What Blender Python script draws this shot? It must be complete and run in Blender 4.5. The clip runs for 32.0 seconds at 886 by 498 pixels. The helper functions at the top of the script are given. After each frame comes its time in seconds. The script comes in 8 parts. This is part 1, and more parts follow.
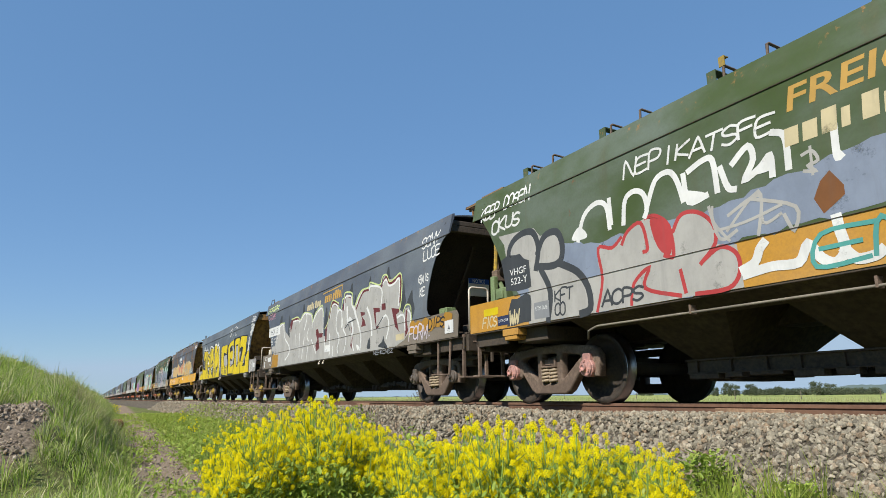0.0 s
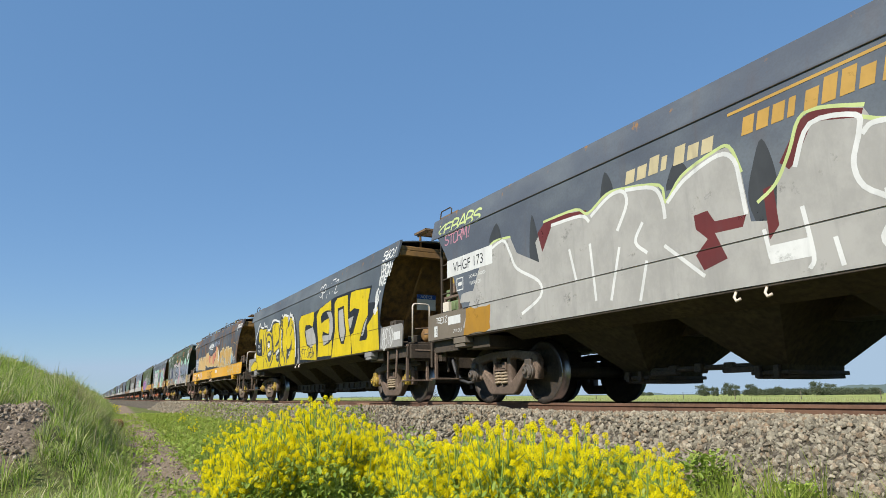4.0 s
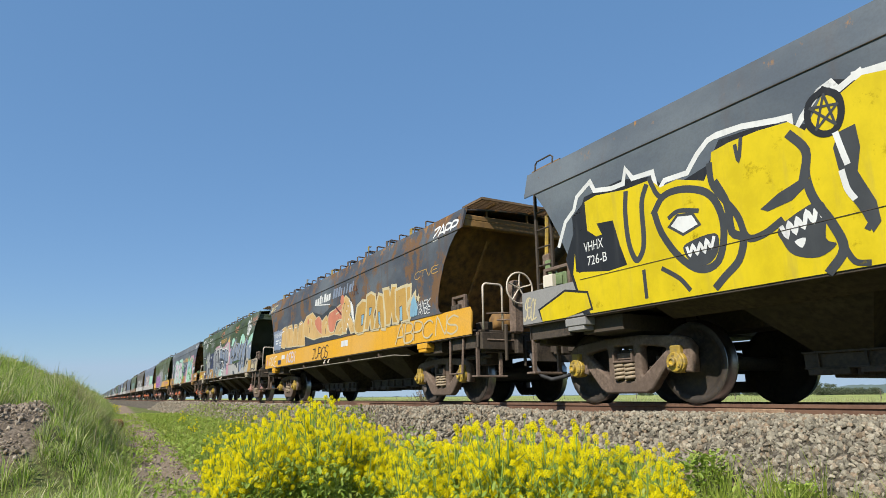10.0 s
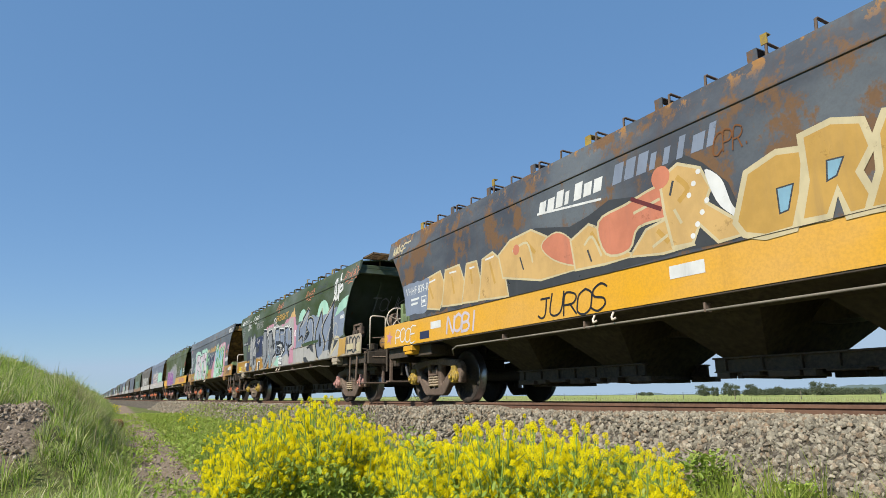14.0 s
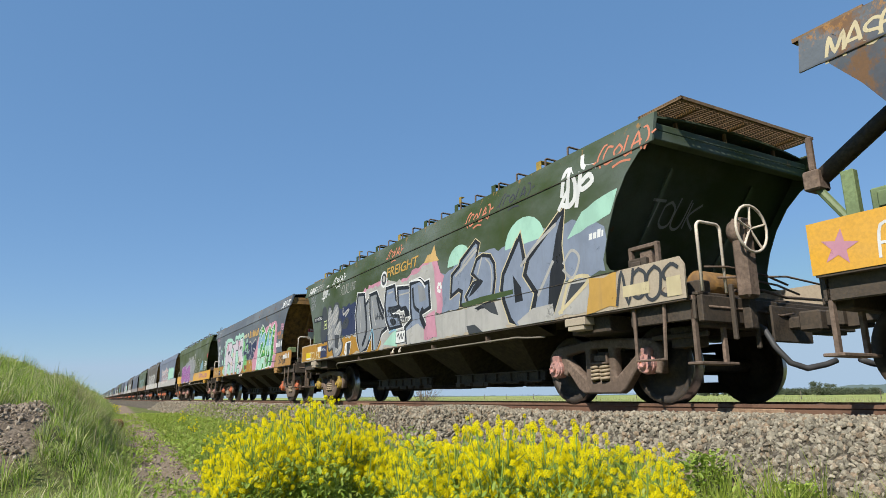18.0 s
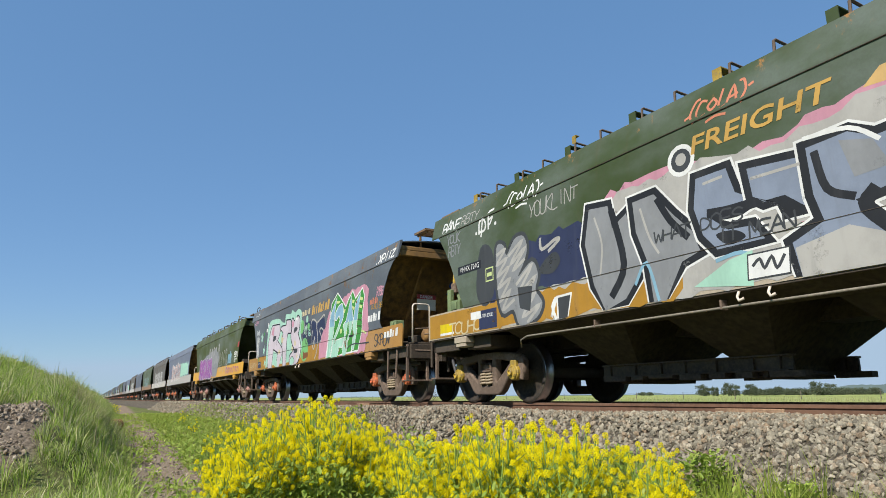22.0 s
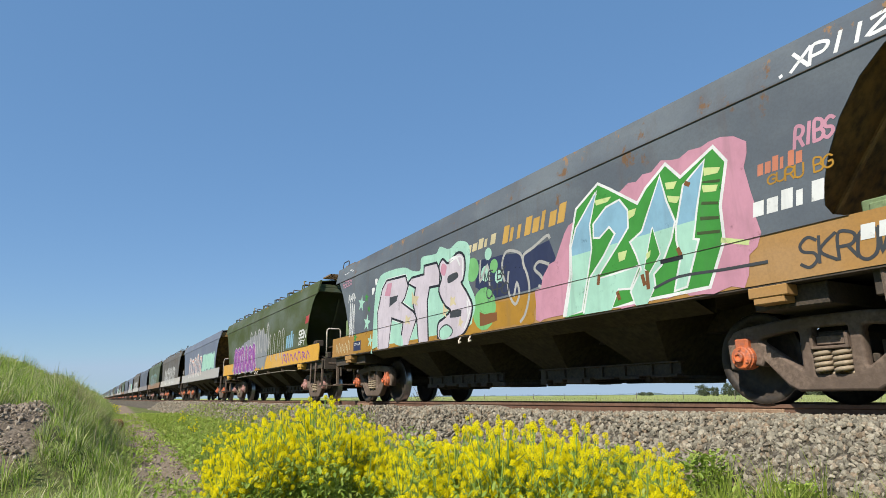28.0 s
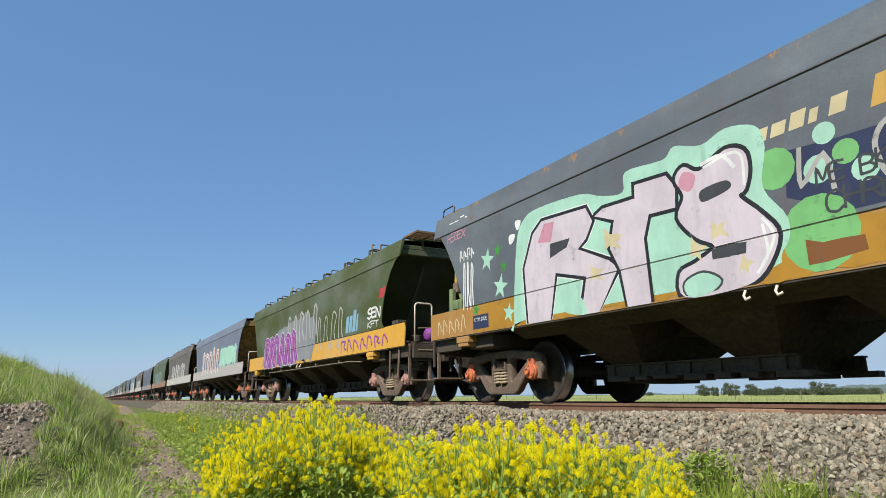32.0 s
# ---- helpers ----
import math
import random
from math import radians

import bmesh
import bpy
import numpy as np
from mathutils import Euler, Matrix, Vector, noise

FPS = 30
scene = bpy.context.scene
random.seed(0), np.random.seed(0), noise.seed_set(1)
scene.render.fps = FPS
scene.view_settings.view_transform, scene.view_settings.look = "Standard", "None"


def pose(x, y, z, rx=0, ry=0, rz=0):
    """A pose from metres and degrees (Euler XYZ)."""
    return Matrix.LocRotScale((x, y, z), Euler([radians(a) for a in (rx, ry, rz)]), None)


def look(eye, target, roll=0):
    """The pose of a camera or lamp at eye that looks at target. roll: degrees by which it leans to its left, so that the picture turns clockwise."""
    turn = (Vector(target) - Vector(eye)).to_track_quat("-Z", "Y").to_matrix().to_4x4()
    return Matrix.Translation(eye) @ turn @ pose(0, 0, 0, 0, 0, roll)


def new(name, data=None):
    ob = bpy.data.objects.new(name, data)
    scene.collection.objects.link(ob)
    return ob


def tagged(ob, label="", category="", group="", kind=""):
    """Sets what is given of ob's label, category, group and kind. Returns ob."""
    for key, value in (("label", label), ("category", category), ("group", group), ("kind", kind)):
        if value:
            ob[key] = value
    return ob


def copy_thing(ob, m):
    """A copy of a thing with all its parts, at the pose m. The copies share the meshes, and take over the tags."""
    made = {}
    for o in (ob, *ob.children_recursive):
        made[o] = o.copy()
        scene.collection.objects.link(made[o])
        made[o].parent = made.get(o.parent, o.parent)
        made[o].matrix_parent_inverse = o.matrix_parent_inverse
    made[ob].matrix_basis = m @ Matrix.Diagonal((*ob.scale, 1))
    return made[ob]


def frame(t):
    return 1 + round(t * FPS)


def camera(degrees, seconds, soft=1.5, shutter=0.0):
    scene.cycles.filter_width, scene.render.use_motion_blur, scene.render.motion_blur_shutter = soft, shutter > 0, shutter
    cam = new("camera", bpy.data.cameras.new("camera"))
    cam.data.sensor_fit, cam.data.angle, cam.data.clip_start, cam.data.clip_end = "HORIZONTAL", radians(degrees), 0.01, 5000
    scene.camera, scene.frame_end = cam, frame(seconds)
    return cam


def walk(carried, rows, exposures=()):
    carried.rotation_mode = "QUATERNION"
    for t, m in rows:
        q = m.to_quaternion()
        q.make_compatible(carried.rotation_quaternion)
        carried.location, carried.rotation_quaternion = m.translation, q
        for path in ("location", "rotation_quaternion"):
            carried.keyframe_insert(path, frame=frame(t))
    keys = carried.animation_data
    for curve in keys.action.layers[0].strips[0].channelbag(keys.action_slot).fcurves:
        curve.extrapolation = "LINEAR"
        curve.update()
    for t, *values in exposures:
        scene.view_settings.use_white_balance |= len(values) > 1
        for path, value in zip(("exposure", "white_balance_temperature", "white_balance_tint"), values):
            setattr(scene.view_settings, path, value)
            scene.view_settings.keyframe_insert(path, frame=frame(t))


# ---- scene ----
# ---------- camera ----------
cam = camera(70.56, 32.0, soft=0.65)
EYE = Vector((0, 0, 0.105))
AIM = look(EYE, EYE + Vector((-0.84968, 0.47487, 0.22920)) * 10, -0.5)
walk(cam, [(0, AIM), (32, AIM)])

# ---------- daylight ----------
SUN = Vector((0.33, -0.76, 0.76)).normalized()
world = bpy.data.worlds.new("sky")
scene.world = world
world.use_nodes = True
sky = world.node_tree.nodes.new("ShaderNodeTexSky")
sky.sky_type, sky.sun_disc = "NISHITA", False
sky.sun_elevation = math.asin(SUN.z)
sky.sun_rotation = math.atan2(SUN.x, SUN.y)
sky.air_density, sky.dust_density, sky.ozone_density = 1.0, 0.1, 3.0
back = world.node_tree.nodes["Background"]
back.inputs["Strength"].default_value = 0.118
tint = world.node_tree.nodes.new("ShaderNodeMix")
tint.data_type = "RGBA"
tint.inputs[0].default_value, tint.inputs[7].default_value = 0.62, (0.86, 2.0, 3.9, 1)
world.node_tree.links.new(sky.outputs["Color"], tint.inputs[6])
haze = world.node_tree.nodes.new("ShaderNodeMix")
haze.data_type, haze.blend_type = "RGBA", "DARKEN"
haze.inputs[0].default_value, haze.inputs[7].default_value = 1.0, (2.7, 3.65, 4.75, 1)
world.node_tree.links.new(tint.outputs[2], haze.inputs[6])
world.node_tree.links.new(haze.outputs[2], back.inputs["Color"])
sun = new("sun", bpy.data.lights.new("sun", "SUN"))
sun.data.energy, sun.data.angle, sun.data.color = 5.0, radians(0.53), (1.0, 0.95, 0.87)
sun.matrix_world = look(SUN * 60, (0, 0, 0))
scene.view_settings.exposure = 0.36


# ---------- materials ----------
def nodes_of(name):
    m = bpy.data.materials.new(name)
    m.use_nodes = True
    return m, m.node_tree.nodes, m.node_tree.links, m.node_tree.nodes["Principled BSDF"]


def mixer(n, l, fac, a, b, mode="MIX"):
    x = n.new("ShaderNodeMix")
    x.data_type, x.blend_type = "RGBA", mode
    for slot, value in ((0, fac), (6, a), (7, b)):
        if hasattr(value, "links"):
            l.new(value, x.inputs[slot])
        elif slot == 0:
            x.inputs[slot].default_value = value
        else:
            x.inputs[slot].default_value = (*value[:3], 1)
    return x.outputs[2]


def noise_of(n, l, scale, stretch=(1, 1, 1), seed=0.0, detail=5, rough=0.6):
    c = n.new("ShaderNodeTexCoord")
    p = n.new("ShaderNodeMapping")
    p.inputs["Scale"].default_value, p.inputs["Location"].default_value = stretch, (seed, seed * 0.7, seed * 0.3)
    l.new(c.outputs["Object"], p.inputs["Vector"])
    x = n.new("ShaderNodeTexNoise")
    x.inputs["Scale"].default_value, x.inputs["Detail"].default_value, x.inputs["Roughness"].default_value = scale, detail, rough
    l.new(p.outputs["Vector"], x.inputs["Vector"])
    return x.outputs["Fac"]


def ramp_of(n, l, fac, lo, hi):
    r = n.new("ShaderNodeMapRange")
    r.interpolation_type = "SMOOTHSTEP"
    r.inputs["From Min"].default_value, r.inputs["From Max"].default_value = lo, hi
    l.new(fac, r.inputs["Value"])
    return r.outputs["Result"]


def bumped(n, l, b, fac, strength, distance=0.01):
    x = n.new("ShaderNodeBump")
    x.inputs["Strength"].default_value, x.inputs["Distance"].default_value = strength, distance
    l.new(fac, x.inputs["Height"])
    l.new(x.outputs["Normal"], b.inputs["Normal"])


def shade(c, k):
    return tuple(min(1.0, v * k) for v in c)


def plain(name, colour, rough=0.6, metal=0.0, var=0.25, scale=9.0, bump=0.15, seed=0.0, warm=None, spec=0.4):
    """A worn surface of one colour: coarse and fine variation and a little relief."""
    m, n, l, b = nodes_of(name)
    fine, coarse = noise_of(n, l, scale * 5, seed=seed), noise_of(n, l, scale * 0.35, seed=seed + 3)
    c = mixer(n, l, ramp_of(n, l, coarse, 0.35, 0.65), shade(colour, 1 - var), shade(colour, 1 + var))
    c = mixer(n, l, ramp_of(n, l, fine, 0.3, 0.75), c, warm or shade(colour, 1 - 0.6 * var))
    l.new(c, b.inputs["Base Color"])
    b.inputs["Roughness"].default_value, b.inputs["Metallic"].default_value = rough, metal
    b.inputs["Specular IOR Level"].default_value = spec
    bumped(n, l, b, fine, bump)
    return m


def wagon_paint(name, colour, rust=0.3, seed=0.0, fade=0.38, fade_colour=(0.22, 0.25, 0.26), streak=(0.145, 0.082, 0.042)):
    """Old paint on steel: sun-faded patches, rust blooms and rain streaks that run down."""
    m, n, l, b = nodes_of(name)
    faded = ramp_of(n, l, noise_of(n, l, 0.55, (1, 1, 1.6), seed), 0.35, 0.75)
    c = mixer(n, l, faded, colour, tuple(colour[i] * (1 - fade) + fade_colour[i] * fade for i in range(3)))
    rain = ramp_of(n, l, noise_of(n, l, 4.5, (1, 1, 0.09), seed + 5, 6), 0.52, 0.8)
    x = n.new("ShaderNodeMath")
    x.operation = "MULTIPLY"
    x.inputs[1].default_value = 0.25 + 0.5 * rust
    l.new(rain, x.inputs[0])
    c = mixer(n, l, x.outputs[0], c, tuple(colour[i] * 0.35 + streak[i] * 0.5 for i in range(3)))
    bloom = ramp_of(n, l, noise_of(n, l, 1.9, (1, 1, 0.75), seed + 9, 9, 0.72), 0.70 - 0.20 * rust, 0.75 - 0.17 * rust)
    c = mixer(n, l, bloom, c, streak)
    tc, sep = n.new("ShaderNodeTexCoord"), n.new("ShaderNodeSeparateXYZ")
    l.new(tc.outputs["Object"], sep.inputs[0])
    y = n.new("ShaderNodeMath")
    y.operation = "MULTIPLY"
    l.new(ramp_of(n, l, sep.outputs["Z"], 3.02, 3.29), y.inputs[0])
    l.new(ramp_of(n, l, noise_of(n, l, 6.0, (1, 1, 0.6), seed + 13, 9, 0.7), 0.60 - 0.06 * rust, 0.67 - 0.06 * rust), y.inputs[1])
    c = mixer(n, l, y.outputs[0], c, (0.30, 0.15, 0.045))
    speck = ramp_of(n, l, noise_of(n, l, 40, seed=seed), 0.35, 0.7)
    c = mixer(n, l, speck, c, mixer(n, l, 0.16, c, (0.05, 0.045, 0.04)))
    l.new(c, b.inputs["Base Color"])
    b.inputs["Roughness"].default_value, b.inputs["Specular IOR Level"].default_value = 0.7, 0.2
    bumped(n, l, b, noise_of(n, l, 1.3, (1, 1, 1), seed + 2, 3), 0.25, 0.03)
    return m


def spray(name, colour, var=0.2, wear=0.25):
    """Spray paint: thin and uneven, dulled with dust and rain marks, worn through in spots."""
    m, n, l, b = nodes_of(name)
    thin = ramp_of(n, l, noise_of(n, l, 2.6, (1, 1, 0.7), 4, 8, 0.7), 0.38, 0.66)
    c = mixer(n, l, thin, colour, tuple(v * (1 - var * 0.6) * 0.95 for v in colour))
    grime = ramp_of(n, l, noise_of(n, l, 7, (1, 1, 0.12), 8, 7), 0.5, 0.85)
    c = mixer(n, l, grime, c, tuple(v * 0.62 + 0.03 for v in colour))
    # worn through to the steel, elsewhere on each coat
    c0, p, info, s = n.new("ShaderNodeTexCoord"), n.new("ShaderNodeMapping"), n.new("ShaderNodeObjectInfo"), n.new("ShaderNodeMath")
    s.operation, s.inputs[1].default_value = "MULTIPLY", 40
    l.new(info.outputs["Random"], s.inputs[0]), l.new(s.outputs[0], p.inputs["Location"])
    l.new(c0.outputs["Object"], p.inputs["Vector"])
    x = n.new("ShaderNodeTexNoise")
    x.inputs["Scale"].default_value, x.inputs["Detail"].default_value, x.inputs["Roughness"].default_value = 3.2, 10, 0.75
    l.new(p.outputs["Vector"], x.inputs["Vector"])
    left = n.new("ShaderNodeMapRange")
    for key, v in (("From Min", 0.60), ("From Max", 0.72), ("To Min", 1.0), ("To Max", wear)):
        left.inputs[key].default_value = v
    l.new(x.outputs["Fac"], left.inputs["Value"]), l.new(left.outputs[0], b.inputs["Alpha"])
    l.new(c, b.inputs["Base Color"])
    b.inputs["Roughness"].default_value, b.inputs["Specular IOR Level"].default_value = 0.6, 0.25
    return m


STEEL_DARK = plain("dirty_steel", (0.040, 0.032, 0.024), 0.75, 0.0, 0.35, 6, 0.3, warm=(0.075, 0.055, 0.038))
HOPPER = plain("hopper_grime", (0.058, 0.046, 0.022), 0.85, 0.0, 0.3, 3, 0.2, warm=(0.027, 0.021, 0.012), spec=0.2)
BOGIE = plain("bogie_dust", (0.165, 0.118, 0.088), 0.88, 0.0, 0.35, 5, 0.35, warm=(0.09, 0.063, 0.046))
WHEEL = plain("wheel_steel", (0.032, 0.027, 0.023), 0.65, 0.2, 0.45, 4, 0.2, warm=(0.065, 0.049, 0.036))
TREAD = plain("wheel_tread", (0.30, 0.30, 0.32), 0.28, 1.0, 0.2, 6, 0.05)
SPRING = plain("spring_steel", (0.30, 0.235, 0.16), 0.7, 0.1, 0.3, 12, 0.2)
RUSTY = plain("rusty_slope_sheet", (0.32, 0.175, 0.05), 0.8, 0.0, 0.45, 1.6, 0.2, warm=(0.14, 0.08, 0.036))
GRATE = plain("rusty_grating", (0.20, 0.125, 0.065), 0.8, 0.0, 0.3, 8, 0.2)
PALE = plain("pale_tube", (0.60, 0.52, 0.42), 0.6, 0.0, 0.25, 12, 0.1)
RUBBER = plain("rubber_hose", (0.05, 0.05, 0.052), 0.6, 0.0, 0.2, 15, 0.1)
BOARD = plain("cream_board", (0.62, 0.56, 0.45), 0.6, 0.0, 0.12, 7, 0.05)
RAIL_SIDE = plain("rail_rust", (0.12, 0.062, 0.038), 0.8, 0.0, 0.3, 3, 0.2, warm=(0.16, 0.088, 0.055))
RAIL_TOP = plain("rail_head", (0.22, 0.15, 0.11), 0.75, 0.0, 0.25, 4, 0.05)
PIPE = plain("pipe_dust", (0.19, 0.165, 0.13), 0.7, 0.0, 0.3, 7, 0.1)
ENAMEL = plain("green_enamel", (0.15, 0.20, 0.09), 0.6, 0.0, 0.35, 6, 0.15)
CAPS = {k: plain("cap_" + k, v, 0.6, 0.0, 0.35, 5, 0.15, warm=tuple(c * 0.35 + 0.05 for c in v)) for k, v in {
    "yellow": (0.44, 0.29, 0.03), "pink": (0.50, 0.25, 0.21), "orange": (0.62, 0.15, 0.045), "brown": (0.10, 0.075, 0.055)}.items()}
PAINT = {k: spray("paint_" + k, tuple(c * 0.74 for c in v)) for k, v in {
    "white": (0.82, 0.82, 0.79), "black": (0.022, 0.024, 0.028), "charcoal": (0.06, 0.065, 0.07), "silver": (0.465, 0.45, 0.415),
    "grey": (0.28, 0.29, 0.30), "yellow": (0.76, 0.575, 0.006), "cream": (0.66, 0.56, 0.34), "gold": (0.60, 0.36, 0.09),
    "sand": (0.68, 0.44, 0.17), "red": (0.50, 0.06, 0.06), "maroon": (0.16, 0.035, 0.035), "pink": (0.62, 0.30, 0.38),
    "lilac": (0.66, 0.58, 0.63), "mint": (0.42, 0.70, 0.55), "green": (0.06, 0.30, 0.05), "teal": (0.10, 0.38, 0.34),
    "sky": (0.26, 0.47, 0.60), "slate": (0.25, 0.295, 0.38), "navy": (0.035, 0.045, 0.10), "lime": (0.62, 0.72, 0.30),
    "orange": (0.62, 0.26, 0.05), "coral": (0.66, 0.24, 0.14), "purple": (0.30, 0.07, 0.36), "blue": (0.03, 0.10, 0.36),
    "rust": (0.22, 0.09, 0.03), "moss": (0.06, 0.095, 0.03), "leaf": (0.20, 0.50, 0.18), "ochre": (0.46, 0.24, 0.03)}.items()}


# ---------- mesh helpers ----------
def part(name, shape, material, parent=None, label="", smooth=False):
    """Links a bmesh or a mesh as one object, under parent where one is given."""
    if isinstance(shape, bmesh.types.BMesh):
        me = bpy.data.meshes.new(name)
        bmesh.ops.recalc_face_normals(shape, faces=shape.faces)
        shape.to_mesh(me)
        shape.free()
    else:
        me = shape
    if material and not me.materials:
        me.materials.append(material)
    if smooth:
        me.polygons.foreach_set("use_smooth", [True] * len(me.polygons))
    ob = new(name, me)
    if parent:
        ob.parent = parent
    if label:
        ob["label"] = label
    return ob


def box(bm, x0, x1, y0, y1, z0, z1, bevel=0.0):
    r = bmesh.ops.create_cube(bm, size=1)
    for v in r["verts"]:
        v.co = Vector((x0 + (v.co.x + 0.5) * (x1 - x0), y0 + (v.co.y + 0.5) * (y1 - y0), z0 + (v.co.z + 0.5) * (z1 - z0)))
    if bevel:
        es = {e for v in r["verts"] for e in v.link_edges}
        bmesh.ops.bevel(bm, geom=list(es), offset=bevel, segments=1, affect="EDGES")
    return bm


def boxes(*rows, bevel=0.0):
    bm = bmesh.new()
    for r in rows:
        box(bm, *r, bevel=bevel)
    return bm


def tube(path, radius, sides=8, closed=False):
    """A round bar along a line of points."""
    bm = bmesh.new()
    pts = [Vector(p) for p in path]
    rings, n = [], len(pts)
    side = None
    for i, p in enumerate(pts):
        a = pts[(i - 1) % n] if closed or i else p
        b = pts[(i + 1) % n] if closed or i < n - 1 else p
        d = (b - a).normalized()
        if side is None:
            side = d.orthogonal().normalized()
        side = (side - d * side.dot(d)).normalized()
        up = d.cross(side)
        rings.append([bm.verts.new(p + (side * math.cos(k * math.tau / sides) + up * math.sin(k * math.tau / sides)) * radius) for k in range(sides)])
    pairs = list(zip(rings, rings[1:])) + ([(rings[-1], rings[0])] if closed else [])
    for r0, r1 in pairs:
        for k in range(sides):
            bm.faces.new((r0[k], r0[(k + 1) % sides], r1[(k + 1) % sides], r1[k]))
    if not closed:
        bm.faces.new(rings[0]), bm.faces.new(rings[-1])
    return bm


def lathe(profile, steps=32, axis="y"):
    """Turns (radius, along) pairs about an axis through the origin."""
    bm = bmesh.new()
    rings = []
    for r, a in profile:
        ring = []
        for k in range(steps):
            t = k * math.tau / steps
            ring.append(bm.verts.new((r * math.cos(t), a, r * math.sin(t)) if axis == "y" else (a, r * math.cos(t), r * math.sin(t))))
        rings.append(ring)
    for r0, r1 in zip(rings, rings[1:]):
        for k in range(steps):
            bm.faces.new((r0[k], r0[(k + 1) % steps], r1[(k + 1) % steps], r1[k]))
    bm.faces.new(rings[0]), bm.faces.new(rings[-1])
    return bm


def plate(outer, holes=(), y=0.0, thick=0.01, bevel=0.0):
    """A plate cut to an outline in the x-z plane, with holes; thick across y."""
    cu = bpy.data.curves.new("plate", "CURVE")
    cu.dimensions, cu.fill_mode = "2D", "BOTH"
    cu.extrude, cu.bevel_depth, cu.bevel_resolution = thick / 2 - bevel, bevel, 1
    for ring in (outer, *holes):
        sp = cu.splines.new("POLY")
        sp.points.add(len(ring) - 1)
        for p, (a, b) in zip(sp.points, ring):
            p.co = (a, b, 0, 1)
        sp.use_cyclic_u = True
    ob = bpy.data.objects.new("plate", cu)
    me = bpy.data.meshes.new_from_object(ob)
    me.transform(Matrix(((1, 0, 0, 0), (0, 0, -1, y), (0, 1, 0, 0), (0, 0, 0, 1))))
    bpy.data.objects.remove(ob)
    bpy.data.curves.remove(cu)
    me.materials.clear()
    return me


def letters(text, thicken=0.0, shear=0.0, spacing=1.0):
    """The outlines of a word as flat triangles: points and faces, in a box from 0 to 1."""
    cu = bpy.data.curves.new("letters", "FONT")
    cu.body, cu.offset, cu.shear, cu.space_character = text, thicken, shear, spacing
    cu.resolution_u, cu.fill_mode = 3, "FRONT"
    ob = bpy.data.objects.new("letters", cu)
    me = bpy.data.meshes.new_from_object(ob)
    co = np.zeros(len(me.vertices) * 3)
    me.vertices.foreach_get("co", co)
    faces = [tuple(p.vertices) for p in me.polygons]
    bpy.data.objects.remove(ob)
    bpy.data.curves.remove(cu)
    bpy.data.meshes.remove(me)
    return co.reshape(-1, 3)[:, :2], faces


# ---------- the train: one plan for all wagons, in metres from the rail top and the wagon's middle ----------
TRACK_Y = 6.896
SIDE, EAVE, CREASE, SILL_TOP, SILL = -1.566, 3.285, 2.93, 1.53, 1.08
RADIUS = 0.46
RIGHT_CUT = [(6.60, 2.93), (6.42, 2.85), (6.20, 2.66), (6.00, 2.38), (5.86, 2.08), (5.78, 1.82), (5.77, 1.66), (5.82, 1.57), (5.95, 1.525)]
LEFT_CUT = [(-5.42, 1.525), (-5.60, 1.85), (-5.80, 2.25), (-6.02, 2.60), (-6.28, 2.93)]


TRAVELLED = [(0, -0.00), (1, 3.27), (2, 6.36), (5.5, 17.06), (7, 21.52), (8, 24.37), (10, 30.03), (12, 35.37), (14, 40.13), (16.5, 45.74), (18, 49.14), (20, 53.25), (22, 56.99), (24, 60.44), (25.5, 62.74), (27.5, 65.71), (29, 67.92), (30.5, 69.92), (32, 71.74)]


def travel(t):
    """How far the train has come since the clip's start: it slows down smoothly."""
    k = max(i for i, r in enumerate(TRAVELLED[:-1]) if r[0] <= max(t, 0))
    (t0, a), (t1, b) = TRAVELLED[k], TRAVELLED[k + 1]
    before, after = TRAVELLED[max(k - 1, 0)], TRAVELLED[min(k + 2, len(TRAVELLED) - 1)]
    m0, m1 = (b - before[1]) / (t1 - before[0]), (after[1] - a) / (after[0] - t0)
    u, h = (t - t0) / (t1 - t0), t1 - t0
    return a * (2 * u ** 3 - 3 * u * u + 1) + h * m0 * (u ** 3 - 2 * u * u + u) + b * (3 * u * u - 2 * u ** 3) + h * m1 * (u ** 3 - u * u)


def bend(x):
    """The track swings off gently far down the line: sideways shift and heading at x."""
    u = min(max(-20 - x, 0.0), 40.0)
    return 0.010 * (u * u / 80 + max(0.0, -60 - x)), 0.010 * u / 40


def on_track(x):
    """The pose of a wagon whose middle is at x."""
    shift, heading = bend(x)
    return pose(x, TRACK_Y + shift, 0, 0, 0, -math.degrees(heading))


def side_at(z):
    """Where the near side of a body lies at a height."""
    return SIDE - 0.012 + (z - CREASE) * 0.211 if z > CREASE else SIDE


CACHE = {}


def cached(key, make):
    if key not in CACHE:
        CACHE[key] = make()
    return CACHE[key]


def to_mesh(bm, name, material, smooth=False):
    me = bpy.data.meshes.new(name)
    bmesh.ops.recalc_face_normals(bm, faces=bm.faces)
    bm.to_mesh(me)
    bm.free()
    me.materials.append(material)
    if smooth:
        me.polygons.foreach_set("use_smooth", [True] * len(me.polygons))
    return me


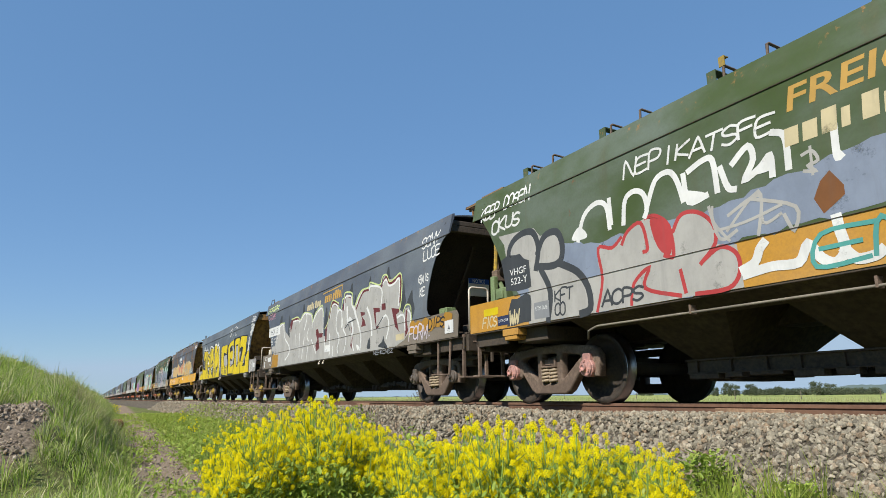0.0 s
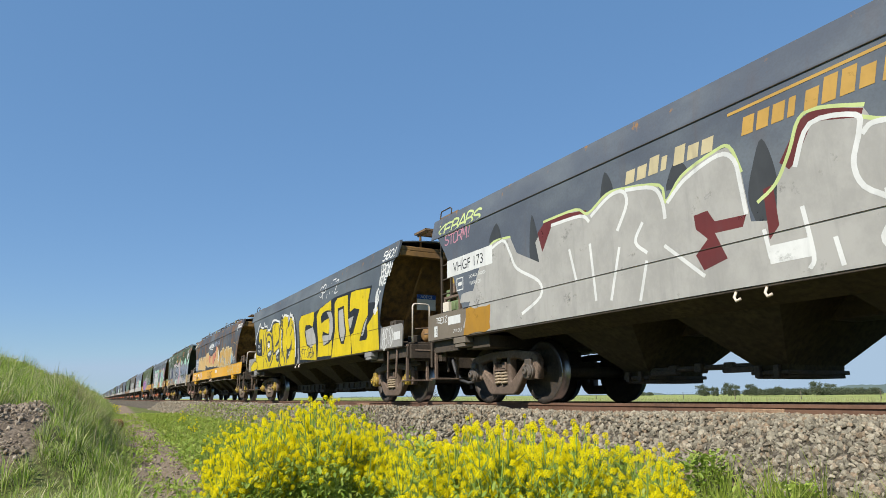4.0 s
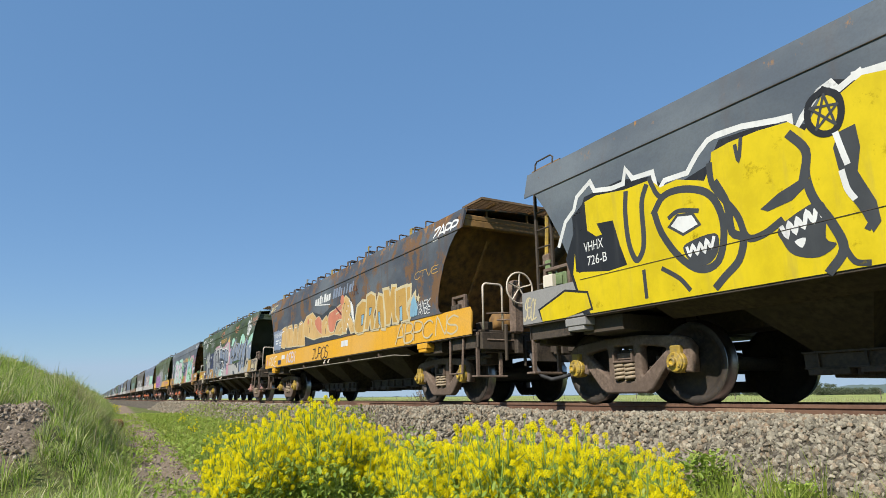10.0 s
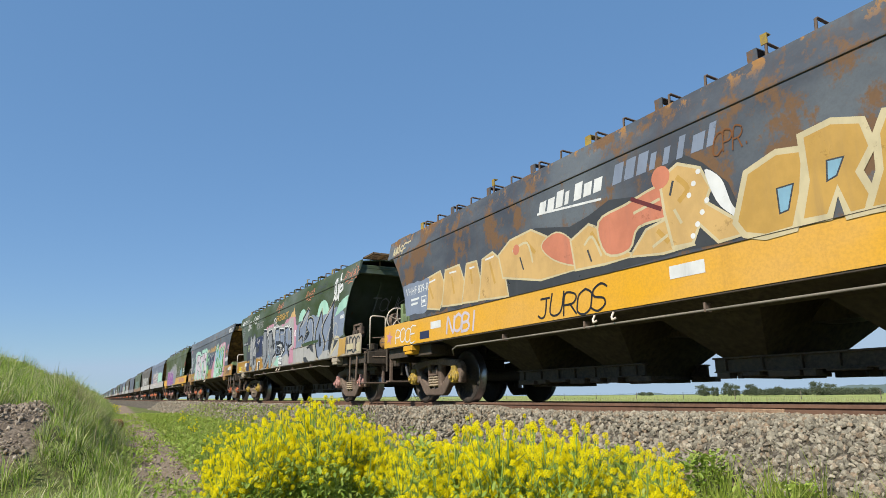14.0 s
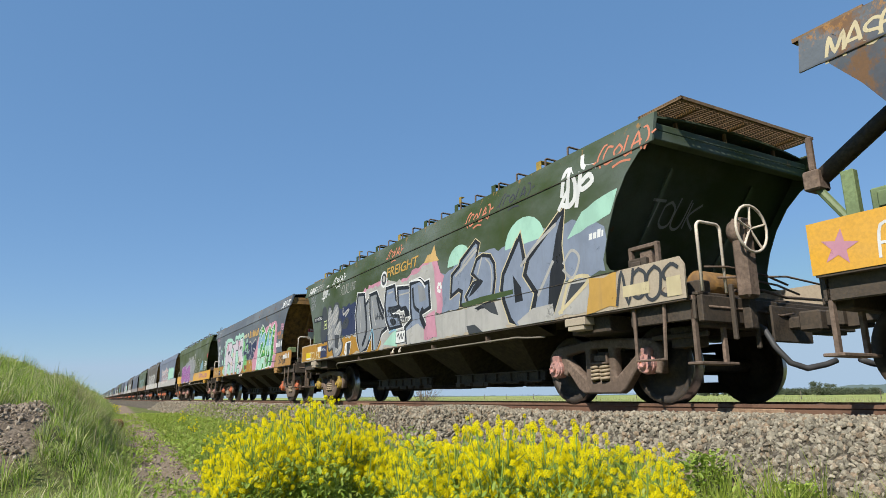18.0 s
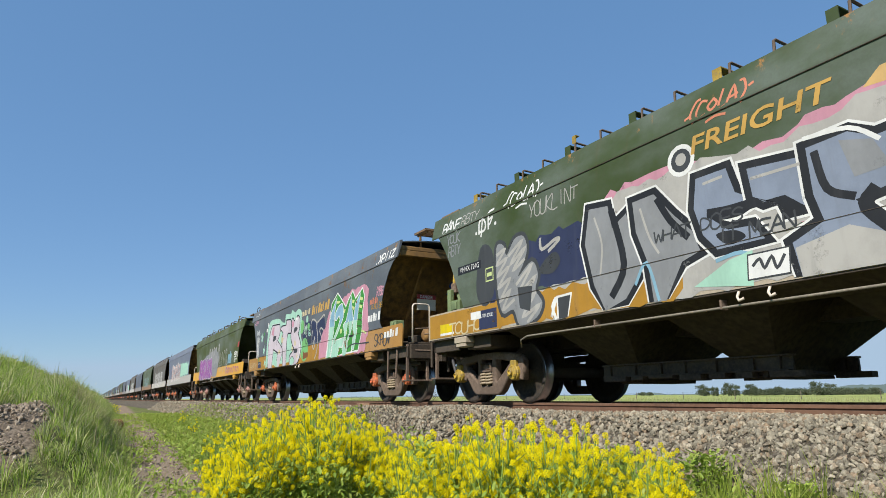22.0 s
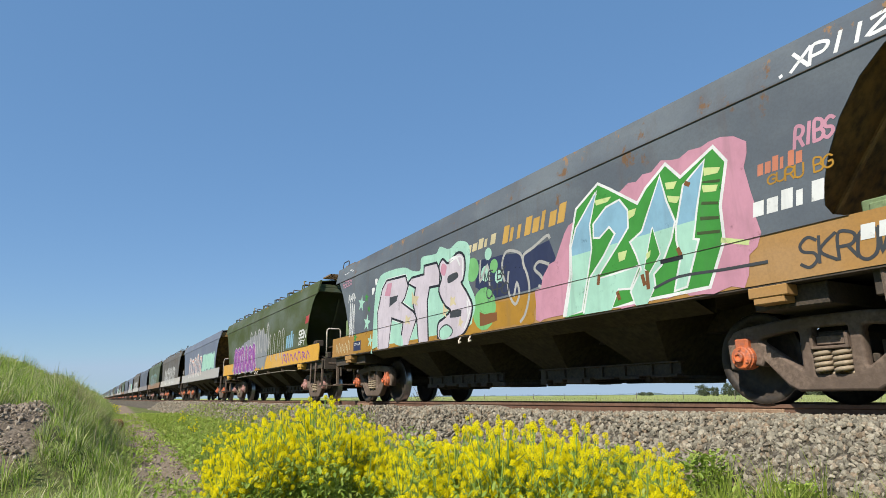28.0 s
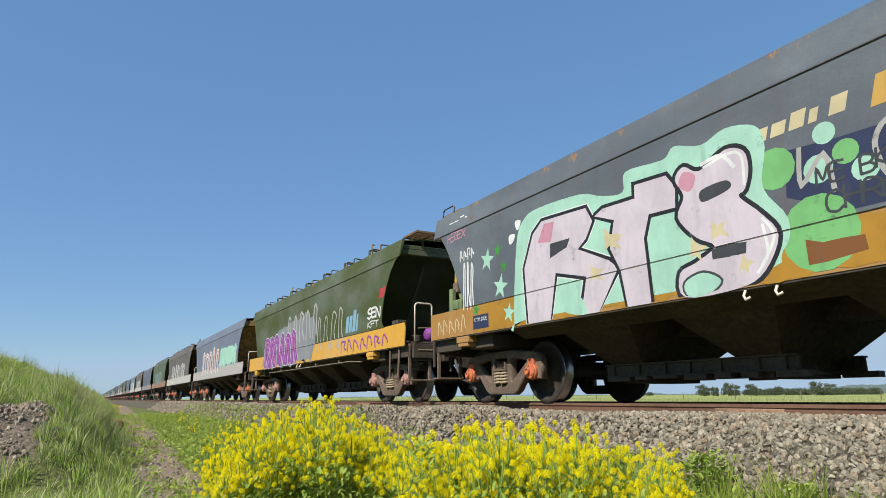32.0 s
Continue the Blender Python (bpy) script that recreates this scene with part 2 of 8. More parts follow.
def side_frame_mesh():
    half = [(0.0, .785), (.30, .785), (.86, .735), (.97, .70), (1.04, .62), (1.03, .37), (.95, .37), (.93, .50), (.80, .52), (.76, .40), (.70, .39), (.67, .46), (.43, .19), (.34, .145), (0.0, .145)]
    outer = half + [(-a, b) for a, b in reversed(half[1:-1])]
    left = [(-.71, .60), (-.71, .635), (-.67, .665), (-.34, .71), (-.28, .695), (-.26, .65), (-.26, .34), (-.275, .305), (-.315, .31), (-.67, .565)]
    mid = [(-.19, .245), (-.19, .69), (-.16, .72), (.16, .72), (.19, .69), (.19, .245)]
    me = plate(outer, (left, mid, [(-a, b) for a, b in reversed(left)]), 0, 0.13, 0.025)
    me.materials.append(BOGIE)
    return me


def coil_mesh():
    path = [(0.068 * math.cos(i * 0.7), 0.068 * math.sin(i * 0.7), 0.215 * i / 40) for i in range(41)]
    return to_mesh(tube(path, 0.021, 6), "coil", SPRING, True)


def cap_mesh(colour):
    bm = lathe([(0.001, 0.10), (0.118, 0.10), (0.124, 0.0), (0.122, -0.02), (0.112, -0.028), (0.108, -0.05), (0.098, -0.056), (0.062, -0.064), (0.052, -0.07), (0.050, -0.10), (0.044, -0.106), (0.030, -0.106), (0.026, -0.09), (0.001, -0.09)], 26)
    box(bm, -0.075, 0.075, -0.035, 0.10, 0.05, 0.19, 0.018)
    for k in range(3):
        a = math.pi / 2 + k * math.tau / 3
        r = bmesh.ops.create_cube(bm, size=0.026)
        bmesh.ops.translate(bm, verts=r["verts"], vec=(0.082 * math.cos(a), -0.06, 0.082 * math.sin(a)))
    return to_mesh(bm, "axle_cap", CAPS[colour], False)


def wheel_mesh():
    # tread radius 0.46 outside, flange inside; dished plate
    bm = lathe([(0.001, -0.05), (0.10, -0.055), (0.115, -0.035), (0.14, -0.012), (0.30, 0.015), (0.375, -0.03), (0.385, -0.062), (0.455, -0.065),
                (0.460, -0.055), (0.463, 0.035), (0.490, 0.048), (0.490, 0.068), (0.38, 0.07), (0.36, 0.03), (0.15, 0.04), (0.10, 0.08), (0.001, 0.08)], 40)
    me = to_mesh(bm, "wheel", WHEEL, True)
    me.materials.append(TREAD)
    for p in me.polygons:
        r = math.hypot(p.center.x, p.center.z)
        if 0.455 < r < 0.492:
            p.material_index = 1
    return me


def add(parent, name, mesh, m=None, label=""):
    ob = new(name, mesh)
    ob.parent = parent
    if m is not None:
        ob.matrix_basis = m
    if label:
        ob["label"] = label
    return ob


def bogie(wagon, x, colour, fine=True, squeeze=1.0):
    half = 0.8635 * squeeze
    bm = boxes((-0.17, 0.17, -1.0, 1.0, 0.46, 0.66), (-0.30, 0.30, -0.35, 0.35, 0.62, 0.82), bevel=0.02)
    b = add(wagon, "bogie", cached("bolster", lambda: to_mesh(bm, "bogie", STEEL_DARK)), pose(x, 0, 0))
    for side in (-1, 1):
        add(b, "side_frame", cached("side_frame", side_frame_mesh), pose(0, side * 1.03, 0) @ Matrix.Diagonal((squeeze, 1, 1, 1)))
        for e in (-1, 1):
            if side < 0 or fine:
                add(b, "axle_cap", cached("cap_" + colour, lambda: cap_mesh(colour)), pose(e * half, side * 1.12, 0.46, 0, 0, 0 if side < 0 else 180), colour + " painted axle cap")
    if fine:
        for sx in (-0.085, 0.085):
            for sy in (-1.07, -0.98):
                add(b, "coil_spring", cached("coil", coil_mesh), pose(sx, sy, 0.275))
        add(b, "bolster_end", cached("bolster_end", lambda: to_mesh(boxes((-0.17, 0.17, -1.13, -0.9, 0.49, 0.52), (-0.17, -0.14, -1.13, -0.9, 0.5, 0.63), (0.14, 0.17, -1.13, -0.9, 0.5, 0.63),
            (-0.13, 0.13, -1.08, -0.9, 0.53, 0.61), bevel=0.008), "bolster_end", BOGIE)))
        add(b, "brake_beam", cached("brake_beam", lambda: to_mesh(boxes((-0.32, -0.26, -0.95, 0.95, 0.36, 0.44), (0.26, 0.32, -0.95, 0.95, 0.36, 0.44), (-0.40, -0.33, -0.9, -0.72, 0.30, 0.56), (0.33, 0.40, -0.9, -0.72, 0.30, 0.56), bevel=0.01), "brake_beam", STEEL_DARK)))
    axles = []
    for e in (-1, 1):
        ax = add(wagon, "axle", cached("axle", lambda: to_mesh(lathe([(0.001, -1.05), (0.07, -1.05), (0.075, -0.72), (0.085, -0.5), (0.085, 0.5), (0.075, 0.72), (0.07, 1.05), (0.001, 1.05)], 14), "axle", STEEL_DARK, True)),
                 pose(x + e * half, 0, RADIUS))
        for side in (-1, 1):
            add(ax, "wheel", cached("wheel", wheel_mesh), pose(0, side * 0.80, 0, 0, 0, 0 if side < 0 else 180))
        axles.append((ax, x + e * half))
    return axles


def hopper_mesh():
    """One discharge hopper: a tapering pyramid with a gate at its foot, about its own middle."""
    bm = bmesh.new()
    rings = []
    for hx, hy, z in ((0.88, 1.42, 1.20), (0.62, 1.20, 0.94), (0.19, 0.52, 0.40), (0.19, 0.50, 0.33)):
        rings.append([bm.verts.new((sx * hx, sy * hy, z)) for sx, sy in ((-1, -1), (1, -1), (1, 1), (-1, 1))])
    for a, b in zip(rings, rings[1:]):
        for k in range(4):
            bm.faces.new((a[k], a[(k + 1) % 4], b[(k + 1) % 4], b[k]))
    bm.faces.new(rings[0]), bm.faces.new(rings[-1])
    return to_mesh(bm, "hopper", HOPPER)


def gate_mesh(i):
    """The sliding gate under one hopper: a pan, its lip and two latches."""
    bm = boxes((-0.22, 0.22, -0.56, 0.56, 0.30, 0.345), (-0.19, 0.19, -0.52, 0.52, 0.25 + 0.012 * (i % 3), 0.30), bevel=0.008)
    for k in (-0.12, 0.1):
        box(bm, k - 0.03, k + 0.03, -0.60, -0.54, 0.27, 0.40, 0.006)
    return to_mesh(bm, "discharge_gate", STEEL_DARK)


def gate_beam_mesh(y, seed):
    """A channel that carries the gates of two hoppers, with stiffeners and a ragged lower edge."""
    rg = random.Random(seed)
    bm = boxes((-1.36, 1.38, y - 0.02, y + 0.02, 0.34, 0.50), (-1.36, 1.38, y - 0.06, y + 0.06, 0.485, 0.505), (-1.34, 1.36, y - 0.07, y + 0.05, 0.335, 0.352), bevel=0.004)
    x = -1.3
    while x < 1.2:
        w = rg.uniform(0.12, 0.45)
        box(bm, x, x + w, y - 0.08, y + 0.05, 0.335 - rg.uniform(0.02, 0.07), 0.337, 0.005)
        x += w + rg.uniform(0.02, 0.2)
    for x in (-1.2, -0.75, -0.32, 0.05, 0.48, 0.95, 1.25):
        box(bm, x - 0.01, x + 0.01, y - 0.06, y, 0.352, 0.485)
    return to_mesh(bm, "gate_beam", STEEL_DARK)


def gate_shaft_mesh(e):
    """The square-ended shaft that winds a single gate open, with its bearing and sleeve."""
    bm = tube([(0.19 * e, -0.45, 0.41), (0.95 * e, -0.45, 0.41)], 0.032, 8)
    for x, r in ((0.55, 0.05), (0.95, 0.062)):
        box(bm, *sorted(((x - 0.06) * e, (x + 0.06) * e)), -0.45 - r, -0.45 + r, 0.41 - r, 0.41 + r, 0.015)
    box(bm, *sorted((0.2 * e, 0.62 * e)), -0.51, -0.41, 0.34, 0.40, 0.01)
    return to_mesh(bm, "gate_shaft", STEEL_DARK)


def arc(cx, cz, r, a0, a1, n=5):
    return [(cx + r * math.cos(radians(a0 + (a1 - a0) * i / n)), cz + r * math.sin(radians(a0 + (a1 - a0) * i / n))) for i in range(n + 1)]


def hoop(x, y0, y1, z0, z1, r=0.07):
    """A round-cornered hoop standing across the wagon."""
    return [(x, y0, z0)] + [(x, a, b) for a, b in reversed(arc(y0 + r, z1 - r, r, 90, 180))] + [(x, a, b) for a, b in reversed(arc(y1 - r, z1 - r, r, 0, 90))] + [(x, y1, z0)]


def grating(x0, x1, y0, y1, z):
    bm = boxes((x0, x1, y0, y0 + 0.04, z - 0.04, z), (x0, x1, y1 - 0.04, y1, z - 0.04, z), (x0, x0 + 0.04, y0, y1, z - 0.04, z), (x1 - 0.04, x1, y0, y1, z - 0.04, z))
    k = int((x1 - x0) / 0.036)
    for i in range(1, k):
        x = x0 + (x1 - x0) * i / k
        box(bm, x - 0.009, x + 0.009, y0, y1, z - 0.025, z - 0.003)
    k = int((y1 - y0) / 0.11)
    for i in range(1, k):
        y = y0 + (y1 - y0) * i / k
        box(bm, x0, x1, y - 0.008, y + 0.008, z - 0.03, z - 0.006)
    return to_mesh(bm, "grating", GRATE)


def shell(wagon, body, sill, inside, middle=0.02, beams=True):
    """Side sheets, eaves, roof, sills, slope sheets and underframe."""
    outline = [(-6.28, 2.93)] + RIGHT_CUT + LEFT_CUT[:-1]
    for side in (-1, 1):
        s = "near" if side < 0 else "far"
        def sheet():
            me = plate(outline, (), side * (abs(SIDE) - 0.006), 0.012)
            me.materials.append(body)
            return me
        add(wagon, "side_sheet", cached(("sheet", s, body.name), sheet))
        def strip():
            bm = bmesh.new()
            y0, y1 = side * (abs(SIDE) + 0.012), side * (abs(SIDE) - 0.063)
            ring = [(y0, CREASE - 0.015), (y0, CREASE), (y1, EAVE), (y1 - side * 0.05, EAVE + 0.012), (y1 - side * 0.05, EAVE - 0.03), (y0 - side * 0.02, CREASE - 0.015)]
            ends = [[bm.verts.new((x, a, b)) for a, b in ring] for x in (-6.50, 6.65)]
            for k in range(len(ring)):
                bm.faces.new((ends[0][k], ends[0][(k + 1) % 6], ends[1][(k + 1) % 6], ends[1][k]))
            bm.faces.new(ends[0]), bm.faces.new(ends[1])
            return to_mesh(bm, "eave", body)
        add(wagon, "eave", cached(("eave", s, body.name), strip))
        def beam():
            ring = [(-6.65, SILL), (6.90, SILL), (6.90, SILL_TOP - 0.09), (6.84, SILL_TOP), (-6.65, SILL_TOP)]
            me = plate(ring, (), side * (abs(SIDE) - 0.012), 0.024)
            me.materials.append(sill)
            return me
        add(wagon, "sill", cached(("sill", s, sill.name), beam), pose(0, -0.001 * side, 0))
        add(wagon, "sill_flange", cached(("flange", s), lambda: to_mesh(boxes((-6.63, 6.88, *sorted((side * 1.556, side * 1.40)), SILL - 0.02, SILL - 0.002)), "sill_flange", STEEL_DARK)))
    def roof():
        bm = bmesh.new()
        n = 10
        rows = [[bm.verts.new((x, -1.46 + 2.92 * i / n, EAVE + 0.11 * math.sin(math.pi * i / n) ** 0.8)) for i in range(n + 1)] for x in (-6.45, 6.55)]
        low = [[bm.verts.new((x, -1.46 + 2.92 * i / n, EAVE - 0.02 + 0.10 * math.sin(math.pi * i / n) ** 0.8)) for i in range(n + 1)] for x in (-6.45, 6.55)]
        for a, b in ((rows[0], rows[1]), (low[0], low[1]), (rows[0], low[0]), (rows[1], low[1])):
            for i in range(n):
                bm.faces.new((a[i], a[i + 1], b[i + 1], b[i]))
        return to_mesh(bm, "roof", body)
    add(wagon, "roof", cached(("roof", body.name), roof))
    for e, (xt, xb) in ((1, (6.46, 5.15)), (-1, (-6.20, -5.0))):
        def slope():
            bm = bmesh.new()
            top = [bm.verts.new((xt, y, 3.16)) for y in (-1.54, 1.54)]
            mid = [bm.verts.new((xt - 0.25 * e, y, 2.85)) for y in (-1.54, 1.54)]
            low = [bm.verts.new((xb, y, 1.40)) for y in (-1.54, 1.54)]
            bm.faces.new((top[0], top[1], mid[1], mid[0])), bm.faces.new((mid[0], mid[1], low[1], low[0]))
            bmesh.ops.solidify(bm, geom=bm.faces[:], thickness=0.02)
            for y in (-0.78, 0.78):
                d = 0.03 * e
                vs = [bm.verts.new((x, y + w, z)) for x, z in ((xt - 0.25 * e, 2.85), (xt - 0.25 * e + d, 2.85), (xb + d, 1.40), (xb, 1.40)) for w in (-0.03, 0.03)]
                for q in ((0, 2, 4, 6), (1, 3, 5, 7), (2, 3, 5, 4), (0, 1, 3, 2), (4, 5, 7, 6)):
                    bm.faces.new([vs[k] for k in q])
            return to_mesh(bm, "slope_sheet", inside)
        add(wagon, "slope_sheet", cached(("slope", e, inside.name), slope))
        add(wagon, "end_beam", cached(("end_beam", e, inside.name), lambda: to_mesh(boxes((*sorted((xt, xt + 0.13 * e)), -1.5, 1.5, 2.98, 3.10), (*sorted((xt + 0.03 * e, xt + 0.13 * e)), -1.5, 1.5, 3.10, 3.19), bevel=0.01), "end_beam", inside)))
        xd = 6.90 if e > 0 else -6.65
        add(wagon, "end_deck", cached(("deck", e), lambda: to_mesh(boxes((*sorted((xd - 1.9 * e, xd)), -1.40, 1.40, 1.12, 1.16), (*sorted((xd - 0.16 * e, xd)), -1.30, 1.30, 0.80, 1.12), (*sorted((xd - 1.9 * e, xd)), -0.3, 0.3, 0.80, 1.1), bevel=0.01), "end_deck", STEEL_DARK)))
    add(wagon, "centre_sill", cached("centre_sill", lambda: to_mesh(boxes((-6.6, 6.85, -0.25, 0.25, 0.84, 1.14), (-5.6, -4.9, -1.4, 1.4, 0.86, 1.06), (4.9, 5.6, -1.4, 1.4, 0.86, 1.06), (-6.0, 6.2, -1.5, 1.5, 1.20, 1.24), bevel=0.01), "centre_sill", STEEL_DARK)))
    def skirt():
        bm = bmesh.new()
        ring = [(-1.535, SILL - 0.01), (-1.21, 0.93), (-1.17, 0.94), (-1.17, 1.2), (1.17, 1.2), (1.17, 0.94), (1.21, 0.93), (1.535, SILL - 0.01), (1.5, SILL + 0.1), (-1.5, SILL + 0.1)]
        ends = [[bm.verts.new((x, a, b)) for a, b in ring] for x in (-4.3, 4.3)]
        for k in range(len(ring)):
            bm.faces.new((ends[0][k], ends[0][(k + 1) % 10], ends[1][(k + 1) % 10], ends[1][k]))
        return to_mesh(bm, "hopper_skirt", HOPPER)
    add(wagon, "hopper_skirt", cached("skirt", skirt))
    for i in range(4):
        at = pose(-2.85 + 1.9 * i + middle, 0, 0)
        add(wagon, "hopper", cached("hopper", hopper_mesh), at)
        add(wagon, "discharge_gate", cached(("gate", i), lambda: gate_mesh(i)), at)
        if not beams:
            e = 1 if i % 2 == 0 else -1
            add(wagon, "gate_shaft", cached(("gate_shaft", e), lambda: gate_shaft_mesh(e)), at)
    if beams:
        for x in (-1.9, 1.9):
            for y in (-0.60, 0.60):
                add(wagon, "gate_beam", cached(("gate_beam", x, y), lambda: gate_beam_mesh(y, x > 0)), pose(x + middle, 0, 0))
    for e in (-1, 1):
        def tail():
            # the end hoppers' long slope above each bogie
            bm = bmesh.new()
            pts = [(3.75, 1.08), (5.0, 1.24), (5.0, 1.30), (3.75, 1.30)]
            ends = [[bm.verts.new((a * e, y, b)) for a, b in pts] for y in (-1.48, 1.48)]
            for k in range(4):
                bm.faces.new((ends[0][k], ends[0][(k + 1) % 4], ends[1][(k + 1) % 4], ends[1][k]))
            bm.faces.new(ends[0]), bm.faces.new(ends[1])
            return to_mesh(bm, "hopper_tail", HOPPER)
        add(wagon, "hopper_tail", cached(("tail", e), tail))


def coupler(wagon):
    bm = boxes((6.85, 7.22, -0.07, 0.07, 0.80, 0.94), (7.18, 7.42, -0.15, 0.05, 0.76, 0.98), (7.28, 7.46, 0.05, 0.15, 0.78, 0.96), bevel=0.02)
    add(wagon, "coupler", cached("coupler_r", lambda: to_mesh(bm, "coupler", STEEL_DARK)))
    bm = boxes((-7.1, -6.6, -0.07, 0.07, 0.80, 0.94), (-7.36, -7.06, -0.05, 0.15, 0.76, 0.98), (-7.40, -7.22, -0.15, -0.05, 0.78, 0.96), bevel=0.02)
    add(wagon, "coupler", cached("coupler_l", lambda: to_mesh(bm, "coupler", STEEL_DARK)))


def end_gear(wagon, wheel=False, ladder=False, reservoir=None, box_colour=None, linkage=True):
    """Steps, hoops, hoses and brake gear at the two ends."""
    add(wagon, "handrail_hoop", cached("hoop", lambda: to_mesh(tube(hoop(6.94, -1.36, -0.98, 1.16, 1.92), 0.018, 8), "handrail_hoop", PALE, True)), None, "pale painted tube")
    add(wagon, "side_step", cached("side_step", lambda: to_mesh(tube([(6.10, -1.50, 1.08), (6.12, -1.52, 0.47), (6.52, -1.52, 0.47), (6.54, -1.50, 1.08)], 0.022, 6), "side_step", BOGIE)))
    add(wagon, "end_step", cached("end_step", lambda: to_mesh(boxes((6.84, 6.88, -1.46, -1.40, 0.42, 1.12), (6.84, 6.88, -1.02, -0.96, 0.42, 1.12), (6.78, 6.96, -1.5, -0.92, 0.40, 0.43), bevel=0.006), "end_step", BOGIE)))
    add(wagon, "end_step", cached("end_step_l", lambda: to_mesh(boxes((-6.62, -6.58, -1.46, -1.40, 0.42, 1.1), (-6.62, -6.58, -1.02, -0.96, 0.42, 1.1), (-6.70, -6.52, -1.5, -0.92, 0.40, 0.43), bevel=0.006), "end_step", BOGIE)))
    def hose(e):
        x = 6.88 if e > 0 else -6.63
        pts = [(x, -0.45 * e, 0.86), (x + 0.10 * e, -0.47 * e, 0.80), (x + 0.2 * e, -0.47 * e, 0.6), (x + 0.32 * e, -0.42 * e, 0.42), (x + 0.42 * e, -0.3 * e, 0.36), (x + 0.52 * e, -0.12 * e, 0.40), (x + 0.56 * e, 0.0, 0.44)]
        return to_mesh(tube(pts, 0.032, 8), "brake_hose", RUBBER, True)
    add(wagon, "brake_hose", cached("hose_r", lambda: hose(1)))
    add(wagon, "brake_hose", cached("hose_l", lambda: hose(-1)))
    add(wagon, "uncoupling_lever", cached("lever", lambda: to_mesh(tube([(6.95, -1.3, 1.0), (6.95, -0.5, 1.0), (7.02, -0.2, 0.95), (7.05, 0, 0.98)], 0.014, 6), "uncoupling_lever", BOGIE, True)))
    add(wagon, "brake_reservoir", cached(("reservoir", reservoir), lambda: to_mesh(lathe([(0.001, -0.42), (0.09, -0.42), (0.15, -0.37), (0.15, 0.37), (0.09, 0.42), (0.001, 0.42)], 18), "brake_reservoir", PAINT[reservoir] if reservoir else RUSTY, True)), pose(6.45, -0.45, 1.36))
    add(wagon, "valve_box", cached(("valve", box_colour), lambda: to_mesh(boxes((5.98, 6.26, -1.42, -1.22, 1.50, 1.66), (6.05, 6.19, -1.45, -1.42, 1.52, 1.62), bevel=0.012), "valve_box", ENAMEL if box_colour else STEEL_DARK)))
    add(wagon, "brake_pipe", cached("pipe_r", lambda: to_mesh(tube([(6.85, -0.7, 1.22), (6.85, -0.2, 1.26), (6.8, 0.3, 1.22), (6.8, 1.2, 1.24)], 0.02, 6), "brake_pipe", BOGIE, True)))
    add(wagon, "gate_cylinder", cached("gate_cylinder", lambda: to_mesh(tube([(-5.84, -0.64, 2.86), (-6.40, -0.70, 2.50), (-6.88, -0.76, 2.18)], 0.085, 12), "gate_cylinder", STEEL_DARK, True)))
    add(wagon, "cylinder_bracket", cached("cylinder_bracket", lambda: to_mesh(boxes((-7.0, -6.84, -0.90, -0.70, 2.04, 2.24), (-6.95, -6.89, -0.86, -0.80, 2.24, 2.60), bevel=0.015), "cylinder_bracket", BOGIE)))
    add(wagon, "cylinder_stay", cached("cylinder_stay", lambda: to_mesh(tube([(-6.55, -0.8, 1.13), (-6.62, -0.8, 1.6), (-6.92, -0.8, 2.08)], 0.04, 8), "cylinder_stay", ENAMEL)))
    if linkage:
        add(wagon, "linkage_arm", cached("linkage_arm", lambda: to_mesh(tube([(-5.66, -0.84, 2.42), (-6.30, -0.85, 2.56), (-6.80, -0.86, 2.86), (-6.88, -0.86, 2.84), (-6.90, -0.86, 2.5), (-6.93, -0.86, 2.2)], 0.036, 8), "linkage_arm", CAPS["yellow"])))
    add(wagon, "control_post", cached("control_post", lambda: to_mesh(boxes((-6.44, -6.33, -1.30, -1.22, 1.16, 2.0), bevel=0.008), "control_post", ENAMEL)), None, "olive green painted post")
    add(wagon, "control_box", cached("control_box", lambda: to_mesh(boxes((-6.20, -5.92, -1.36, -1.14, 1.54, 1.76), (-6.14, -5.98, -1.39, -1.36, 1.58, 1.72), bevel=0.012), "control_box", ENAMEL)), None, "olive green control box")
    def headstock(e):
        x = 6.90 if e > 0 else -6.65
        bm = boxes((*sorted((x - 0.02 * e, x + 0.05 * e)), -1.40, 1.40, 0.84, 1.12), (*sorted((x - 0.9 * e, x)), -1.46, -1.42, 0.86, 1.08), (*sorted((x - 0.9 * e, x)), 1.42, 1.46, 0.86, 1.08),
                   (*sorted((x + 0.05 * e, x + 0.12 * e)), -0.36, 0.36, 0.66, 1.06), bevel=0.01)
        return to_mesh(bm, "headstock", STEEL_DARK)
    add(wagon, "headstock", cached("headstock_r", lambda: headstock(1)))
    add(wagon, "headstock", cached("headstock_l", lambda: headstock(-1)))
    def rigging():
        bm = boxes((6.20, 6.52, -1.05, -0.80, 0.62, 0.86), (5.95, 6.75, -1.10, -1.06, 0.72, 0.78), (6.95, 7.00, -0.97, -0.92, 0.66, 1.26), (6.95, 7.00, -0.60, -0.55, 0.58, 1.08),
                   (6.60, 6.86, -1.30, -1.12, 1.16, 1.30), (6.96, 7.06, -0.78, -0.66, 0.78, 1.22), bevel=0.012)
        return to_mesh(bm, "brake_rigging", STEEL_DARK)
    add(wagon, "brake_rigging", cached("rigging", rigging))
